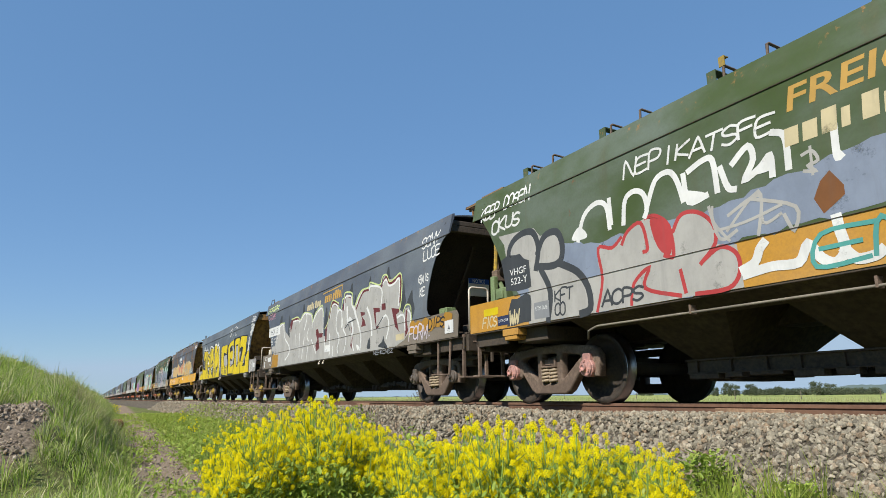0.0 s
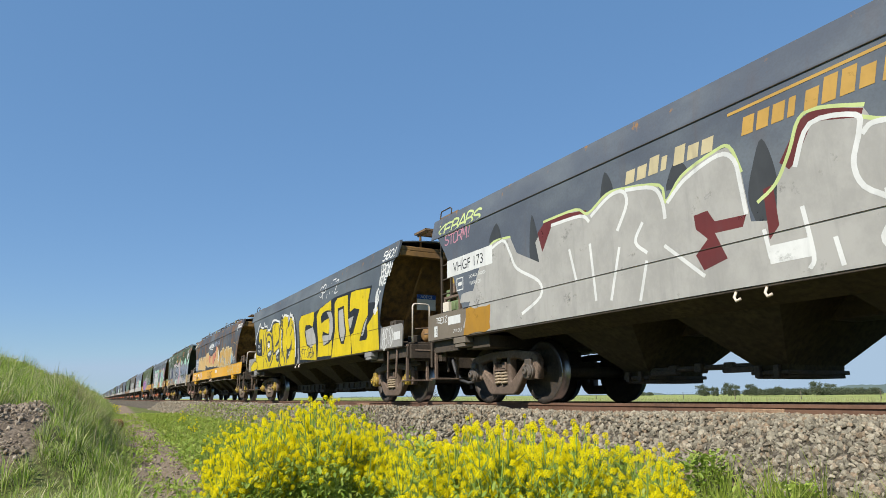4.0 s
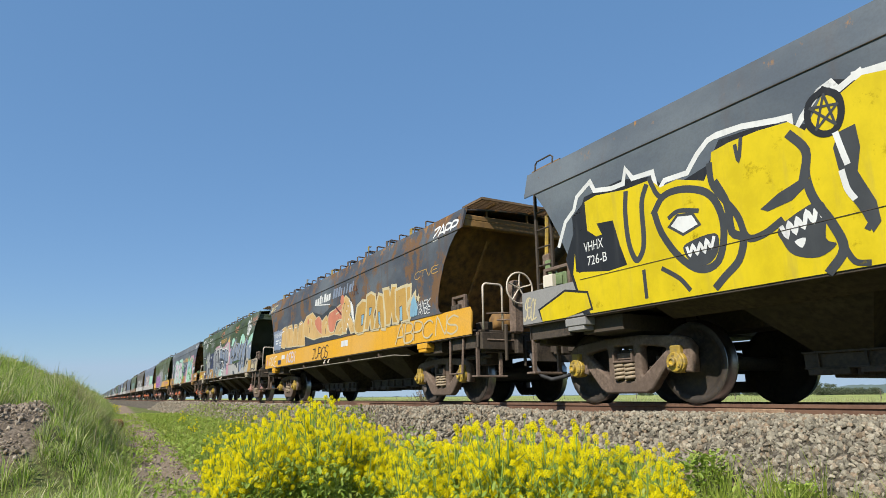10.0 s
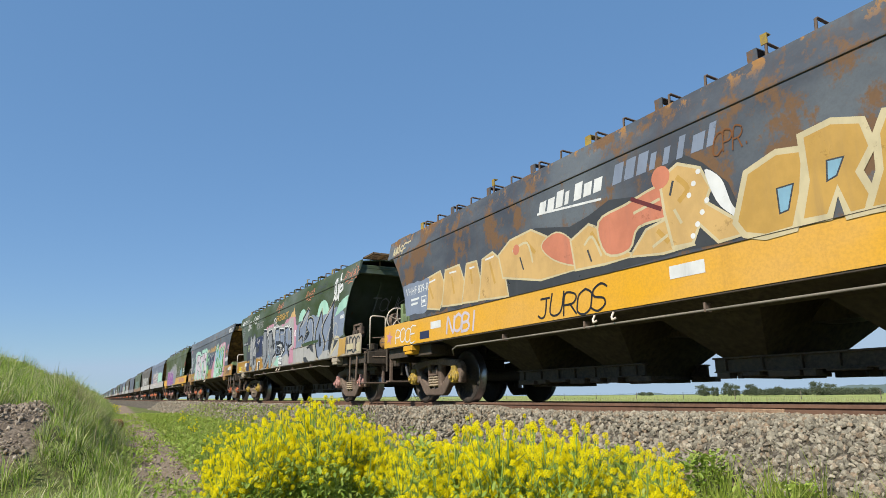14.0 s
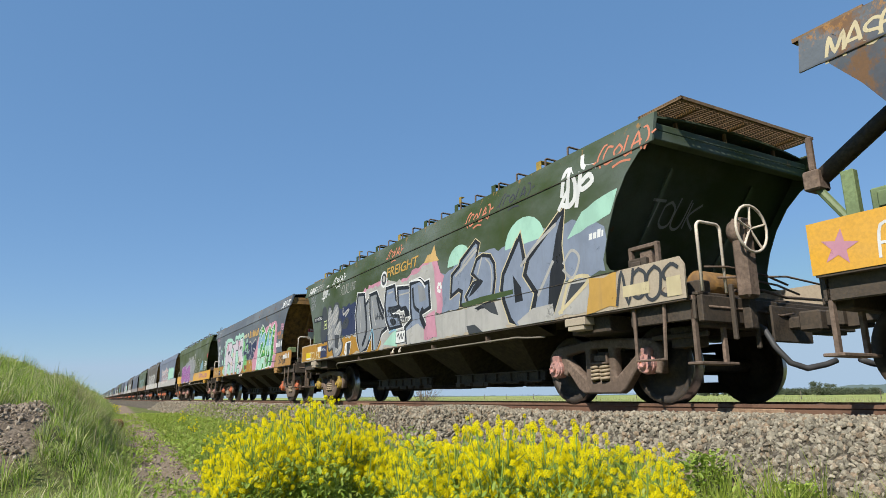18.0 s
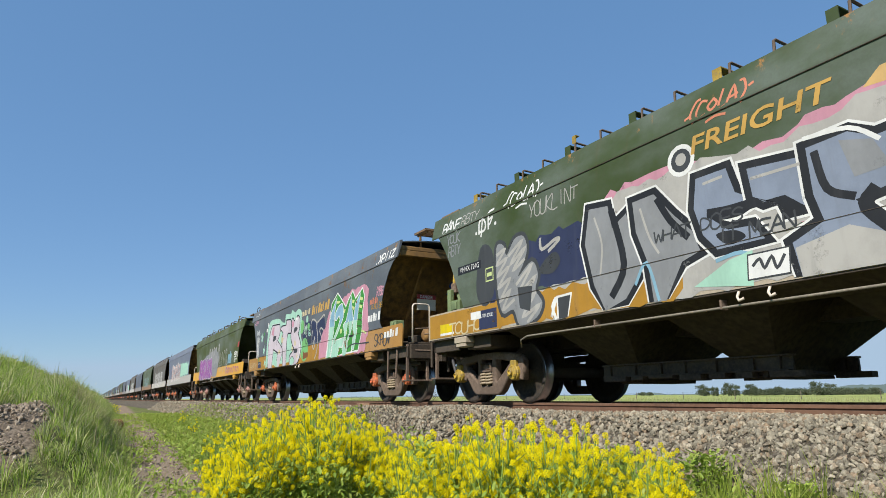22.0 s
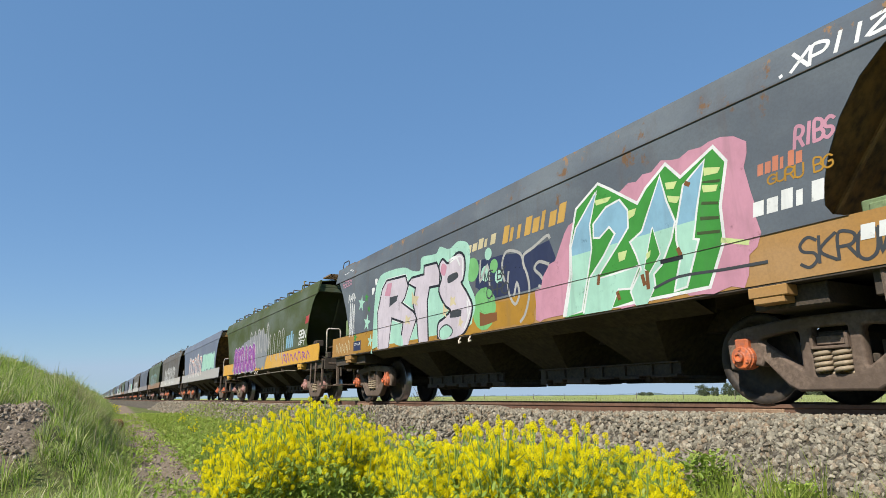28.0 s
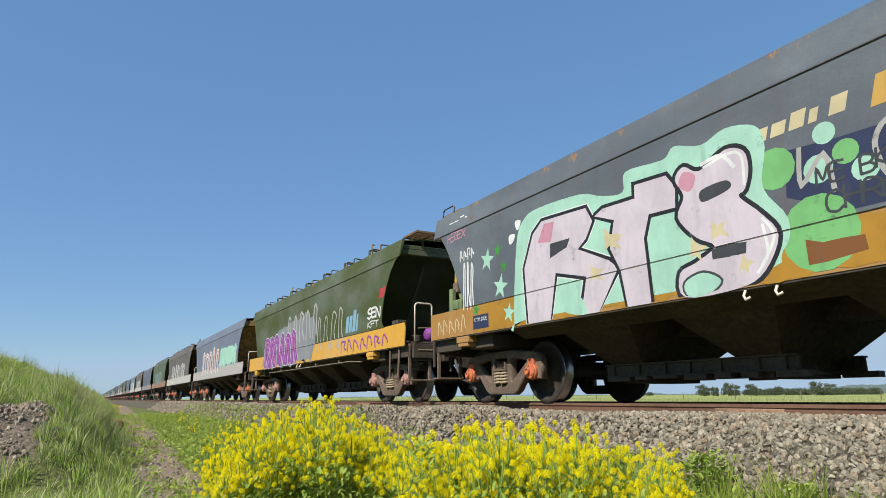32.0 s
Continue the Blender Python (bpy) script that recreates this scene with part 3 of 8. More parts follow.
    for k, (y, z) in enumerate(((-0.95, 1.42), (-0.75, 1.32), (0.1, 1.40))):
        add(wagon, "air_pipe", cached(("air_pipe", k), lambda: to_mesh(tube([(6.95, y - 0.35, z), (6.96, y, z + 0.03), (6.93, y + 0.7, z), (6.93, y + 1.1, z - 0.08)], 0.013, 6), "air_pipe", BOGIE, True)))
    if wheel:
        add(wagon, "brake_gearbox", cached("gearbox", lambda: to_mesh(lathe([(0.001, 6.98), (0.13, 6.98), (0.15, 7.04), (0.15, 7.10), (0.06, 7.14), (0.05, 7.19), (0.001, 7.19)], 16, "x"), "brake_gearbox", BOGIE, True)), pose(0, -0.80, 1.84))
        ring = [(7.20, -0.80 + 0.26 * math.cos(k * math.tau / 20), 1.84 + 0.26 * math.sin(k * math.tau / 20)) for k in range(20)]
        w = add(wagon, "hand_brake_wheel", cached("brake_wheel", lambda: to_mesh(tube(ring, 0.016, 6, True), "hand_brake_wheel", PALE, True)), None, "pale painted hand brake wheel")
        for k in range(5):
            a = k * math.tau / 5 + 0.3
            add(w, "spoke", cached(("spoke", k), lambda: to_mesh(tube([(7.18, -0.80, 1.84), (7.20, -0.80 + 0.26 * math.cos(a), 1.84 + 0.26 * math.sin(a))], 0.013, 6), "spoke", PALE)))
        add(wagon, "brake_stand", cached("brake_stand", lambda: to_mesh(boxes((7.00, 7.16, -0.90, -0.70, 1.10, 1.98), bevel=0.03), "brake_stand", BOGIE)))
        frame_box = boxes((5.98, 6.03, -1.40, -1.34, 1.53, 1.80), (6.38, 6.43, -1.40, -1.34, 1.53, 1.80), (5.98, 6.43, -1.40, -1.34, 1.76, 1.81), (6.12, 6.30, -1.36, -1.24, 1.58, 1.74), bevel=0.008)
        add(wagon, "valve_frame", cached("valve_frame", lambda: to_mesh(frame_box, "valve_frame", BOGIE)))
    if ladder:
        for x in (-6.60, -6.25):
            add(wagon, "ladder_rail", cached("ladder_rail", lambda: to_mesh(boxes((-0.02, 0.02, -0.02, 0.02, 1.16, 3.4), bevel=0.004), "ladder_rail", STEEL_DARK)), pose(x, -1.30, 0))
        for k in range(7):
            add(wagon, "rung", cached("rung", lambda: to_mesh(tube([(-6.60, -1.30, 0), (-6.25, -1.30, 0)], 0.012, 6), "rung", STEEL_DARK)), pose(0, 0, 1.4 + 0.27 * k))
        add(wagon, "brake_rigging_box", cached("rig_box", lambda: to_mesh(boxes((-6.3, -6.1, -1.46, -1.38, 1.56, 1.74), bevel=0.01), "brake_rigging_box", BOARD)))
        frame_box = boxes((-6.36, -6.31, -1.40, -1.34, 1.53, 1.84), (-5.85, -5.80, -1.40, -1.34, 1.53, 1.84), (-6.36, -5.80, -1.40, -1.34, 1.80, 1.85), bevel=0.008)
        add(wagon, "valve_frame", cached("valve_frame_l", lambda: to_mesh(frame_box, "valve_frame", BOGIE)))


def roof_gear(wagon, brackets, body):
    """Walkway gratings over the ends and the row of brackets along the eave."""
    if brackets:
        add(wagon, "walkway_grating", cached("grate_r", lambda: grating(6.20, 6.86, -1.28, 1.28, 3.45)))
    else:
        add(wagon, "walkway_grating", cached("grate_n", lambda: grating(6.32, 6.86, -1.02, 0.02, 3.55)))
    for y in (-0.95, -0.05) + ((0.95,) if brackets else ()):
        top = 3.40 if brackets else 3.50
        add(wagon, "grating_brace", cached(("grate_brace", top), lambda: to_mesh(boxes((6.36, 6.80, -0.02, 0.02, top - 0.035, top), (6.46, 6.50, -0.02, 0.02, 3.17, top - 0.03), bevel=0.005), "grating_brace", RUSTY)), pose(0, y, 0))
    add(wagon, "walkway_grating", cached("grate_l", lambda: grating(-6.7, -6.05, -1.26, 1.26, 3.45)))
    strap = lambda colour: to_mesh(boxes((-0.055, 0.055, -1.432, -1.420, EAVE - 0.03, EAVE + 0.165), (-0.055, 0.055, -1.432, -1.13, EAVE + 0.157, EAVE + 0.169), (-0.055, 0.055, -1.142, -1.13, EAVE + 0.05, EAVE + 0.165), (-0.06, 0.06, -1.440, -1.41, EAVE - 0.03, EAVE + 0.025)), "roof_bracket", colour)
    loop_bar = lambda: to_mesh(tube([(0, -1.42, EAVE - 0.03), (0.01, -1.42, EAVE + 0.155), (0.015, -1.40, EAVE + 0.165), (0.015, -1.13, EAVE + 0.155), (0.01, -1.12, EAVE + 0.04)], 0.016, 5), "roof_bracket", BOGIE)
    tip = lambda: to_mesh(boxes((-0.035, 0.035, -1.432, -1.42, EAVE + 0.16, EAVE + 0.27), (-0.035, 0.035, -1.432, -1.36, EAVE + 0.262, EAVE + 0.274)), "bracket_tip", CAPS["yellow"])
    step = 1.2 if brackets > 10 else 1.65
    for i in range(int(11.8 / step) if brackets else 0):
        x = -5.2 + step * i
        colour = CAPS["yellow"] if i % 4 == 0 and brackets > 10 else body
        add(wagon, "roof_bracket", cached(("bracket", colour.name), lambda: strap(colour)), pose(x, 0, 0))
        for k in (0.14, 0.63):
            b = add(wagon, "roof_bracket", cached("loop_bracket", loop_bar), pose(x + k, 0, 0), "thin grey-brown hoop")
            if k < 0.2 and i % 4 == 2:
                add(b, "bracket_tip", cached("tip", tip), None, "yellow bracket tip")
    if not brackets:
        add(wagon, "roof_grab_rail", cached("grab", lambda: to_mesh(tube([(-6.4, -1.44, 3.27), (-6.4, -1.42, 3.43), (-6.36, -1.42, 3.47), (-6.05, -1.42, 3.47), (-6.0, -1.42, 3.43), (-6.0, -1.44, 3.27)], 0.013, 6), "roof_grab_rail", STEEL_DARK)))


def side_trim(wagon, colour, boards=True, sill_mat=None, pipe=False):
    """The seam, the brake pipe, hooks and lifting lugs along the near side."""
    add(wagon, "seam", cached("seam", lambda: to_mesh(boxes((-5.4, 5.95, SIDE - 0.010, SIDE, SILL_TOP - 0.003, SILL_TOP + 0.002)), "seam", STEEL_DARK)))
    add(wagon, "seam", cached("seam_eave", lambda: to_mesh(boxes((-6.3, 6.6, SIDE - 0.012, SIDE, CREASE - 0.022, CREASE - 0.016)), "seam", STEEL_DARK)))
    if pipe:
        add(wagon, "side_pipe", cached("side_pipe", lambda: to_mesh(tube([(-4.1, -1.38, 0.80), (-4.0, -1.46, 0.89), (-3.8, -1.50, 0.93), (3.8, -1.50, 0.93), (4.0, -1.46, 0.91), (4.3, -1.38, 0.90)], 0.013, 8), "side_pipe", PIPE, True)), None, "dusty grey pipe")
        for x in (-2.4, -0.6, 1.2, 3.0):
            add(wagon, "pipe_clip", cached("pipe_clip", lambda: to_mesh(boxes((-0.012, 0.012, -1.516, -1.42, 0.912, 1.01), bevel=0.004), "pipe_clip", BOGIE)), pose(x, 0, 0))
    for x in (-5.55, 5.15):
        add(wagon, "lifting_lug", cached(("lug", colour), lambda: to_mesh(boxes((-0.19, 0.19, -1.57, -1.40, 0.96, 1.06), (-0.15, 0.15, -1.56, -1.38, 0.90, 0.96), bevel=0.008), "lifting_lug", sill_mat or STEEL_DARK)), pose(x, 0, 0))
    for x in (-0.08, 0.08):
        add(wagon, "tie_hook", cached("hook", lambda: to_mesh(tube([(0, -1.54, 1.06), (0, -1.58, 1.0), (0.03, -1.60, 0.96), (0.07, -1.58, 0.98)], 0.014, 6), "tie_hook", PALE, True)), pose(-0.2 + x * 2, 0, 0))
    if boards:
        for x, w, z, h in boards:
            add(wagon, "card_board", to_mesh(boxes((x, x + w, SIDE - 0.03, SIDE - 0.012, z, z + h), bevel=0.004), "card_board", BOARD), None, "cream painted card board")


# ---------- the ground ----------
def smooth(a, b, x):
    u = min(1.0, max(0.0, (x - a) / (b - a)))
    return u * u * (3 - 2 * u)


def height(x, y):
    """The ground's height: a flat verge, the grassy bank beside the path, the ballast shoulder, the field beyond."""
    z = -0.74
    far = smooth(40, 90, math.hypot(x, y))
    z += 0.05 * noise.noise((x * 0.35, y * 0.35, 0)) * (1 - far)
    foot = y + 0.22 - 0.03 * max(0, -x) + 0.2 * noise.noise((x * 0.25, 4, 0)) + 0.10 * noise.noise((x * 1.1, 8, 0))
    ends = 1 - smooth(-45, -75, x) * 0.6
    low = smooth(0.50, -0.50, foot) * smooth(-5.4, -7.4, x) * ends
    high = smooth(0.1, -3.0, foot) * smooth(-8.5, -15, x) * ends
    z += low * (0.78 + 0.16 * noise.noise((x * 0.5, y * 0.7, 7)) + 0.14 * noise.noise((x * 1.4, y * 1.6, 2)) + 0.05 * noise.noise((x * 3.1, y * 3.1, 6)))
    z += high * (1.0 + 0.20 * noise.noise((x * 0.3, y * 0.5, 7)))
    across = y - bend(x)[0]
    bed = smooth(4.5, 5.65, across) * (1 - smooth(8.3, 9.6, across))
    z += bed * 0.61
    z += 0.03 * smooth(12, 30, y)
    return z


def spread(lo, hi, near, step, grow):
    """Grid lines close together in the stretch near, ever wider outside it."""
    out = list(np.arange(near[0], near[1] + step / 2, step))
    for edge, sign in ((lo, -1), (hi, 1)):
        v, d = (out[0] if sign < 0 else out[-1]), step
        extra = []
        while (v - edge) * sign < 0:
            d *= grow
            v += d * sign
            extra.append(v)
        out = extra[::-1] + out if sign < 0 else out + extra
    return out


def ground_material():
    m, n, l, b = nodes_of("verge_soil_and_grass")
    pos = n.new("ShaderNodeNewGeometry")
    sep = n.new("ShaderNodeSeparateXYZ")
    l.new(pos.outputs["Position"], sep.inputs[0])
    patch = noise_of(n, l, 0.45, seed=2, detail=6)
    fine = noise_of(n, l, 26, seed=1, detail=8)
    green = mixer(n, l, ramp_of(n, l, patch, 0.35, 0.7), (0.11, 0.155, 0.04), (0.20, 0.21, 0.07))
    green = mixer(n, l, ramp_of(n, l, fine, 0.35, 0.7), green, (0.10, 0.09, 0.04))
    soil = mixer(n, l, ramp_of(n, l, fine, 0.3, 0.7), (0.30, 0.23, 0.165), (0.17, 0.13, 0.09))
    stone = mixer(n, l, ramp_of(n, l, noise_of(n, l, 18, seed=5), 0.4, 0.62), (0.05, 0.042, 0.032), (0.15, 0.13, 0.10))
    # the trodden path beside the bank
    w = n.new("ShaderNodeMath")
    w.operation = "MULTIPLY_ADD"
    w.inputs[1].default_value, w.inputs[2].default_value = 1.1, -0.55
    l.new(patch, w.inputs[0])
    s = n.new("ShaderNodeMath")
    s.operation = "ADD"
    tilt = n.new("ShaderNodeMath")
    tilt.operation = "MULTIPLY_ADD"
    tilt.inputs[1].default_value = 0.04
    l.new(sep.outputs["X"], tilt.inputs[0]), l.new(sep.outputs["Y"], tilt.inputs[2])
    l.new(tilt.outputs[0], s.inputs[0]), l.new(w.outputs[0], s.inputs[1])
    a, c = ramp_of(n, l, s.outputs[0], 0.02, 0.2), ramp_of(n, l, s.outputs[0], 1.2, 0.85)
    mul = n.new("ShaderNodeMath")
    mul.operation = "MULTIPLY"
    l.new(a, mul.inputs[0]), l.new(c, mul.inputs[1])
    base = mixer(n, l, mul.outputs[0], green, soil)
    scar = n.new("ShaderNodeVectorMath")
    scar.operation = "DISTANCE"
    squash = n.new("ShaderNodeMapping")
    squash.inputs["Location"].default_value, squash.inputs["Scale"].default_value = (7.5 / 1.35, 0.82 / 0.62, 0), (1 / 1.35, 1 / 0.62, 0)
    l.new(pos.outputs["Position"], squash.inputs["Vector"]), l.new(squash.outputs[0], scar.inputs[0])
    base = mixer(n, l, ramp_of(n, l, scar.outputs["Value"], 1.25, 0.95), base, mixer(n, l, ramp_of(n, l, fine, 0.3, 0.7), (0.24, 0.19, 0.14), (0.09, 0.07, 0.05)))
    bed0, bed1 = ramp_of(n, l, sep.outputs["Y"], 4.55, 4.95), ramp_of(n, l, sep.outputs["Y"], 9.4, 9.0)
    mul2 = n.new("ShaderNodeMath")
    mul2.operation = "MULTIPLY"
    l.new(bed0, mul2.inputs[0]), l.new(bed1, mul2.inputs[1])
    base = mixer(n, l, mul2.outputs[0], base, stone)
    field = mixer(n, l, ramp_of(n, l, noise_of(n, l, 0.05, (1, 1, 1), 3, 6), 0.35, 0.65), (0.21, 0.265, 0.07), (0.34, 0.345, 0.12))
    base = mixer(n, l, ramp_of(n, l, sep.outputs["Y"], 11, 16), base, field)
    l.new(base, b.inputs["Base Color"])
    b.inputs["Roughness"].default_value, b.inputs["Specular IOR Level"].default_value = 0.95, 0.1
    bumped(n, l, b, fine, 0.6, 0.04)
    return m


def build_ground():
    xs = spread(-3000, 700, (-30, 4), 0.33, 1.16)
    ys = spread(-900, 3200, (-5, 11), 0.2, 1.17)
    verts = [(x, y, height(x, y)) for y in ys for x in xs]
    k = len(xs)
    faces = [(j * k + i, j * k + i + 1, (j + 1) * k + i + 1, (j + 1) * k + i) for j in range(len(ys) - 1) for i in range(k - 1)]
    me = bpy.data.meshes.new("ground")
    me.from_pydata(verts, [], faces)
    me.polygons.foreach_set("use_smooth", [True] * len(faces))
    me.materials.append(ground_material())
    tagged(new("ground", me), "flat grassy verge and field with a trodden earth path", "ground", kind="structure")


build_ground()


def rail_mesh():
    """A flat-bottomed rail, along x, its head's top at z = 0."""
    half = [(0.035, 0.0), (0.036, -0.034), (0.020, -0.044), (0.016, -0.125), (0.065, -0.145), (0.065, -0.158)]
    ring = [(-a, b) for a, b in half] + [(a, b) for a, b in reversed(half)]
    bm = bmesh.new()
    xs = [-1400, -300] + [-100 + 8 * i for i in range(11)] + [20, 200]
    rows = [[bm.verts.new((x, a + bend(x)[0], b)) for a, b in ring] for x in xs]
    n = len(ring)
    for r0, r1 in zip(rows, rows[1:]):
        for k in range(n):
            bm.faces.new((r0[k], r0[(k + 1) % n], r1[(k + 1) % n], r1[k]))
    bm.faces.new(rows[0]), bm.faces.new(rows[-1])
    me = to_mesh(bm, "rail", RAIL_SIDE)
    me.materials.append(RAIL_TOP)
    for p in me.polygons:
        if p.center.z > -0.001:
            p.material_index = 1
    return me


RAIL = rail_mesh()
for y in (-0.80, 0.80):
    r = new("rail", RAIL)
    r.location = (0, TRACK_Y + y, 0)
    tagged(r, "rusty steel rail on grey stone ballast", "rail", "rails of the track", "structure")

# ---------- the wagons ----------
GREEN, SLATE_BLUE = (0.046, 0.072, 0.020), (0.078, 0.092, 0.118)
PITCHES = [-2.0, -15.95, -30.6, -45.55, -60.42, -75.1, -89.75]
SPECS = [
    dict(body=("green_paint_faded", GREEN, 0.30, 1), sill=("ochre_sill", (0.42, 0.21, 0.025), 0.35, 2), bogies=(5.27, 5.22, 0.97), cap="pink", brackets=8, wheel=False, ladder=False,
         label="grain hopper wagon in faded green over ochre, covered in spray paint"),
    dict(body=("blue_grey_paint", SLATE_BLUE, 0.12, 3), sill=("blue_grey_sill", (0.15, 0.125, 0.095), 0.4, 4), cap="brown", box="green", bogies=(5.03, 5.20, 0.89), middle=0.17, brackets=0, wheel=False, ladder=True,
         label="dark blue-grey grain hopper wagon with silver spray-painted letters"),
    dict(body=("black_blue_paint", (0.076, 0.092, 0.112), 0.10, 5), sill=("grey_sill", (0.24, 0.235, 0.225), 0.2, 6), bogies=(5.23, 5.40, 0.97), cap="yellow", brackets=0, wheel=False, ladder=True,
         label="dark grey grain hopper wagon with big yellow spray-painted letters"),
    dict(body=("rusted_navy_paint", (0.052, 0.060, 0.076), 1.0, 7), sill=("orange_sill", (0.62, 0.315, 0.014), 0.25, 8), bogies=(5.36, 5.03, 0.95), cap="yellow", brackets=14, wheel=True, ladder=False,
         label="rust-stained navy grain hopper wagon with an orange sill and sand-coloured lettering"),
    dict(body=("deep_green_paint", (0.034, 0.055, 0.014), 0.12, 9), sill=("stained_grey_sill", (0.36, 0.30, 0.22), 0.4, 10), bogies=(5.50, 5.05, 0.96), cap="pink", cap2="yellow", brackets=14, wheel=True, ladder=False,
         label="dark green grain hopper wagon with grey and blue spray-painted letters"),
    dict(body=("worn_blue_grey_paint", (0.086, 0.10, 0.118), 0.4, 11), sill=("brown_ochre_sill", (0.33, 0.17, 0.04), 0.5, 12), bogies=(5.15, 5.38, 0.99), cap="orange", box="green", brackets=0, wheel=False, ladder=False,
         label="worn blue-grey grain hopper wagon with mint and lilac spray-painted letters"),
    dict(body=("moss_green_paint", (0.055, 0.072, 0.018), 0.25, 13), sill=("amber_sill", (0.56, 0.30, 0.04), 0.3, 14), cap="pink", reservoir="purple", brackets=8, wheel=False, ladder=False,
         label="moss green grain hopper wagon with amber sill and purple letters"),
]
WAGONS, AXLES = [], []


def build_wagon(spec, x, fine=True):
    w = new("hopper_wagon")
    w.location = (x, TRACK_Y, 0)
    tagged(w, spec["label"], "railway wagon", "wagons of the grain train")
    name, colour, rust, seed = spec["body"]
    body = wagon_paint(name, colour, rust, seed)
    name, colour, rust, seed = spec["sill"]
    sill = wagon_paint(name, colour, rust, seed, 0.2, (0.4, 0.35, 0.3))
    inside = STEEL_DARK if spec["cap"] == "brown" else RUSTY if spec["cap"] != "pink" else body
    shell(w, body, sill, inside, spec.get("middle", 0.02), spec["cap"] != "brown")
    left, right, squeeze = spec.get("bogies", (5.22, 5.22, 1.0))
    axles = bogie(w, -left, spec.get("cap2", spec["cap"]), fine, squeeze) + bogie(w, right, spec["cap"], fine, squeeze)
    coupler(w)
    if fine:
        end_gear(w, spec["wheel"], spec["ladder"], spec.get("reservoir"), spec.get("box"), spec["sill"][0] != "orange_sill")
        side_trim(w, spec["sill"][0], spec.get("boards", ()), sill, spec["brackets"] > 0)
    roof_gear(w, spec["brackets"], body)
    w["paint"] = body.name
    WAGONS.append((w, x))
    return w, axles


TRAIN = []
for spec, x in zip(SPECS, PITCHES):
    w, axles = build_wagon(spec, x)
    TRAIN.append(w)
    AXLES.append(axles)


# ---------- paint on the wagons ----------
STROKES = {
    "A": "0,0 .42,1 .58,1 1,0|.2,.36 .8,.36", "B": ".08,0 .08,1 .7,.97 .85,.76 .65,.54 .08,.52|.65,.54 .97,.3 .75,.03 .08,0", "C": ".95,.82 .6,1 .15,.85 .02,.5 .15,.12 .6,0 .97,.2",
    "D": ".06,0 .06,1 .6,.95 .95,.5 .6,.05 .06,0", "E": ".95,1 .06,.97 .06,0 .95,.03|.06,.52 .75,.54", "F": ".95,1 .06,.96 .06,0|.06,.5 .75,.54",
    "G": ".92,.85 .5,1 .08,.75 .04,.3 .4,0 .92,.12 .92,.48 .55,.46", "H": ".06,1 .06,0|.94,1 .94,0|.06,.5 .94,.52", "I": ".5,1 .5,0", "J": ".2,1 .9,1|.65,1 .65,.2 .4,0 .08,.15",
    "K": ".08,1 .08,0|.92,1 .12,.46 .95,0", "L": ".08,1 .08,.02 .92,.02", "M": ".02,0 .1,1 .5,.3 .9,1 .98,0", "N": ".06,0 .08,1 .9,0 .94,1", "O": ".5,1 .1,.82 .03,.5 .1,.15 .5,0 .9,.15 .97,.5 .9,.82 .5,1",
    "P": ".08,0 .08,1 .75,.95 .92,.72 .7,.46 .08,.44", "Q": ".5,1 .08,.78 .05,.3 .5,0 .92,.3 .92,.78 .5,1|.55,.3 1,-.08", "R": ".08,0 .08,1 .72,.96 .9,.74 .68,.5 .08,.48|.5,.48 .98,0",
    "S": ".92,.86 .5,1 .08,.8 .2,.56 .8,.44 .92,.2 .5,0 .06,.14", "T": ".0,.97 1,1|.5,.98 .48,0", "U": ".06,1 .08,.2 .5,0 .92,.2 .94,1", "V": ".02,1 .5,0 .98,1", "W": ".0,1 .22,0 .5,.7 .78,0 1,1",
    "X": ".05,0 .95,1|.05,1 .95,0", "Y": ".05,1 .5,.5 .95,1|.5,.5 .45,0", "Z": ".06,.96 .95,1 .05,.03 .97,.02", "1": ".15,.7 .6,1 .6,0", "2": ".05,.75 .4,1 .9,.85 .85,.55 .05,.03 .97,.02",
    "0": ".5,1 .08,.75 .08,.25 .5,0 .92,.25 .92,.75 .5,1", "5": ".9,1 .2,1 .12,.58 .7,.6 .92,.3 .6,0 .05,.1", "6": ".85,.95 .3,.7 .06,.3 .4,0 .9,.2 .75,.5 .12,.4", "!": ".5,1 .45,.35|.44,.1 .44,.02", ".": ".45,.08 .5,0", " ": ""}
LAID = {}


def lift(w, xs, zs, own=0.0):
    """How far a coat stands off the steel: just above whatever was sprayed there before."""
    x0, x1, z0, z1 = min(xs), max(xs), min(zs), max(zs)
    coats = LAID.setdefault(w.name, [])
    up = max([c[4] for c in coats if c[0] < x1 and c[1] > x0 and c[2] < z1 and c[3] > z0], default=0.0015) + 0.00015
    coats.append((x0, x1, z0, z1, up + own))
    return up


def softened(pts, k=4):
    out = []
    for i in range(len(pts) - 1):
        a, b, c, d = pts[max(i - 1, 0)], pts[i], pts[i + 1], pts[min(i + 2, len(pts) - 1)]
        for j in range(k):
            u = j / k
            out.append(tuple(0.5 * (2 * b[m] + (c[m] - a[m]) * u + (2 * a[m] - 5 * b[m] + 4 * c[m] - d[m]) * u * u + (3 * b[m] - a[m] - 3 * c[m] + d[m]) * u ** 3) for m in (0, 1)))
    return out + [pts[-1]]


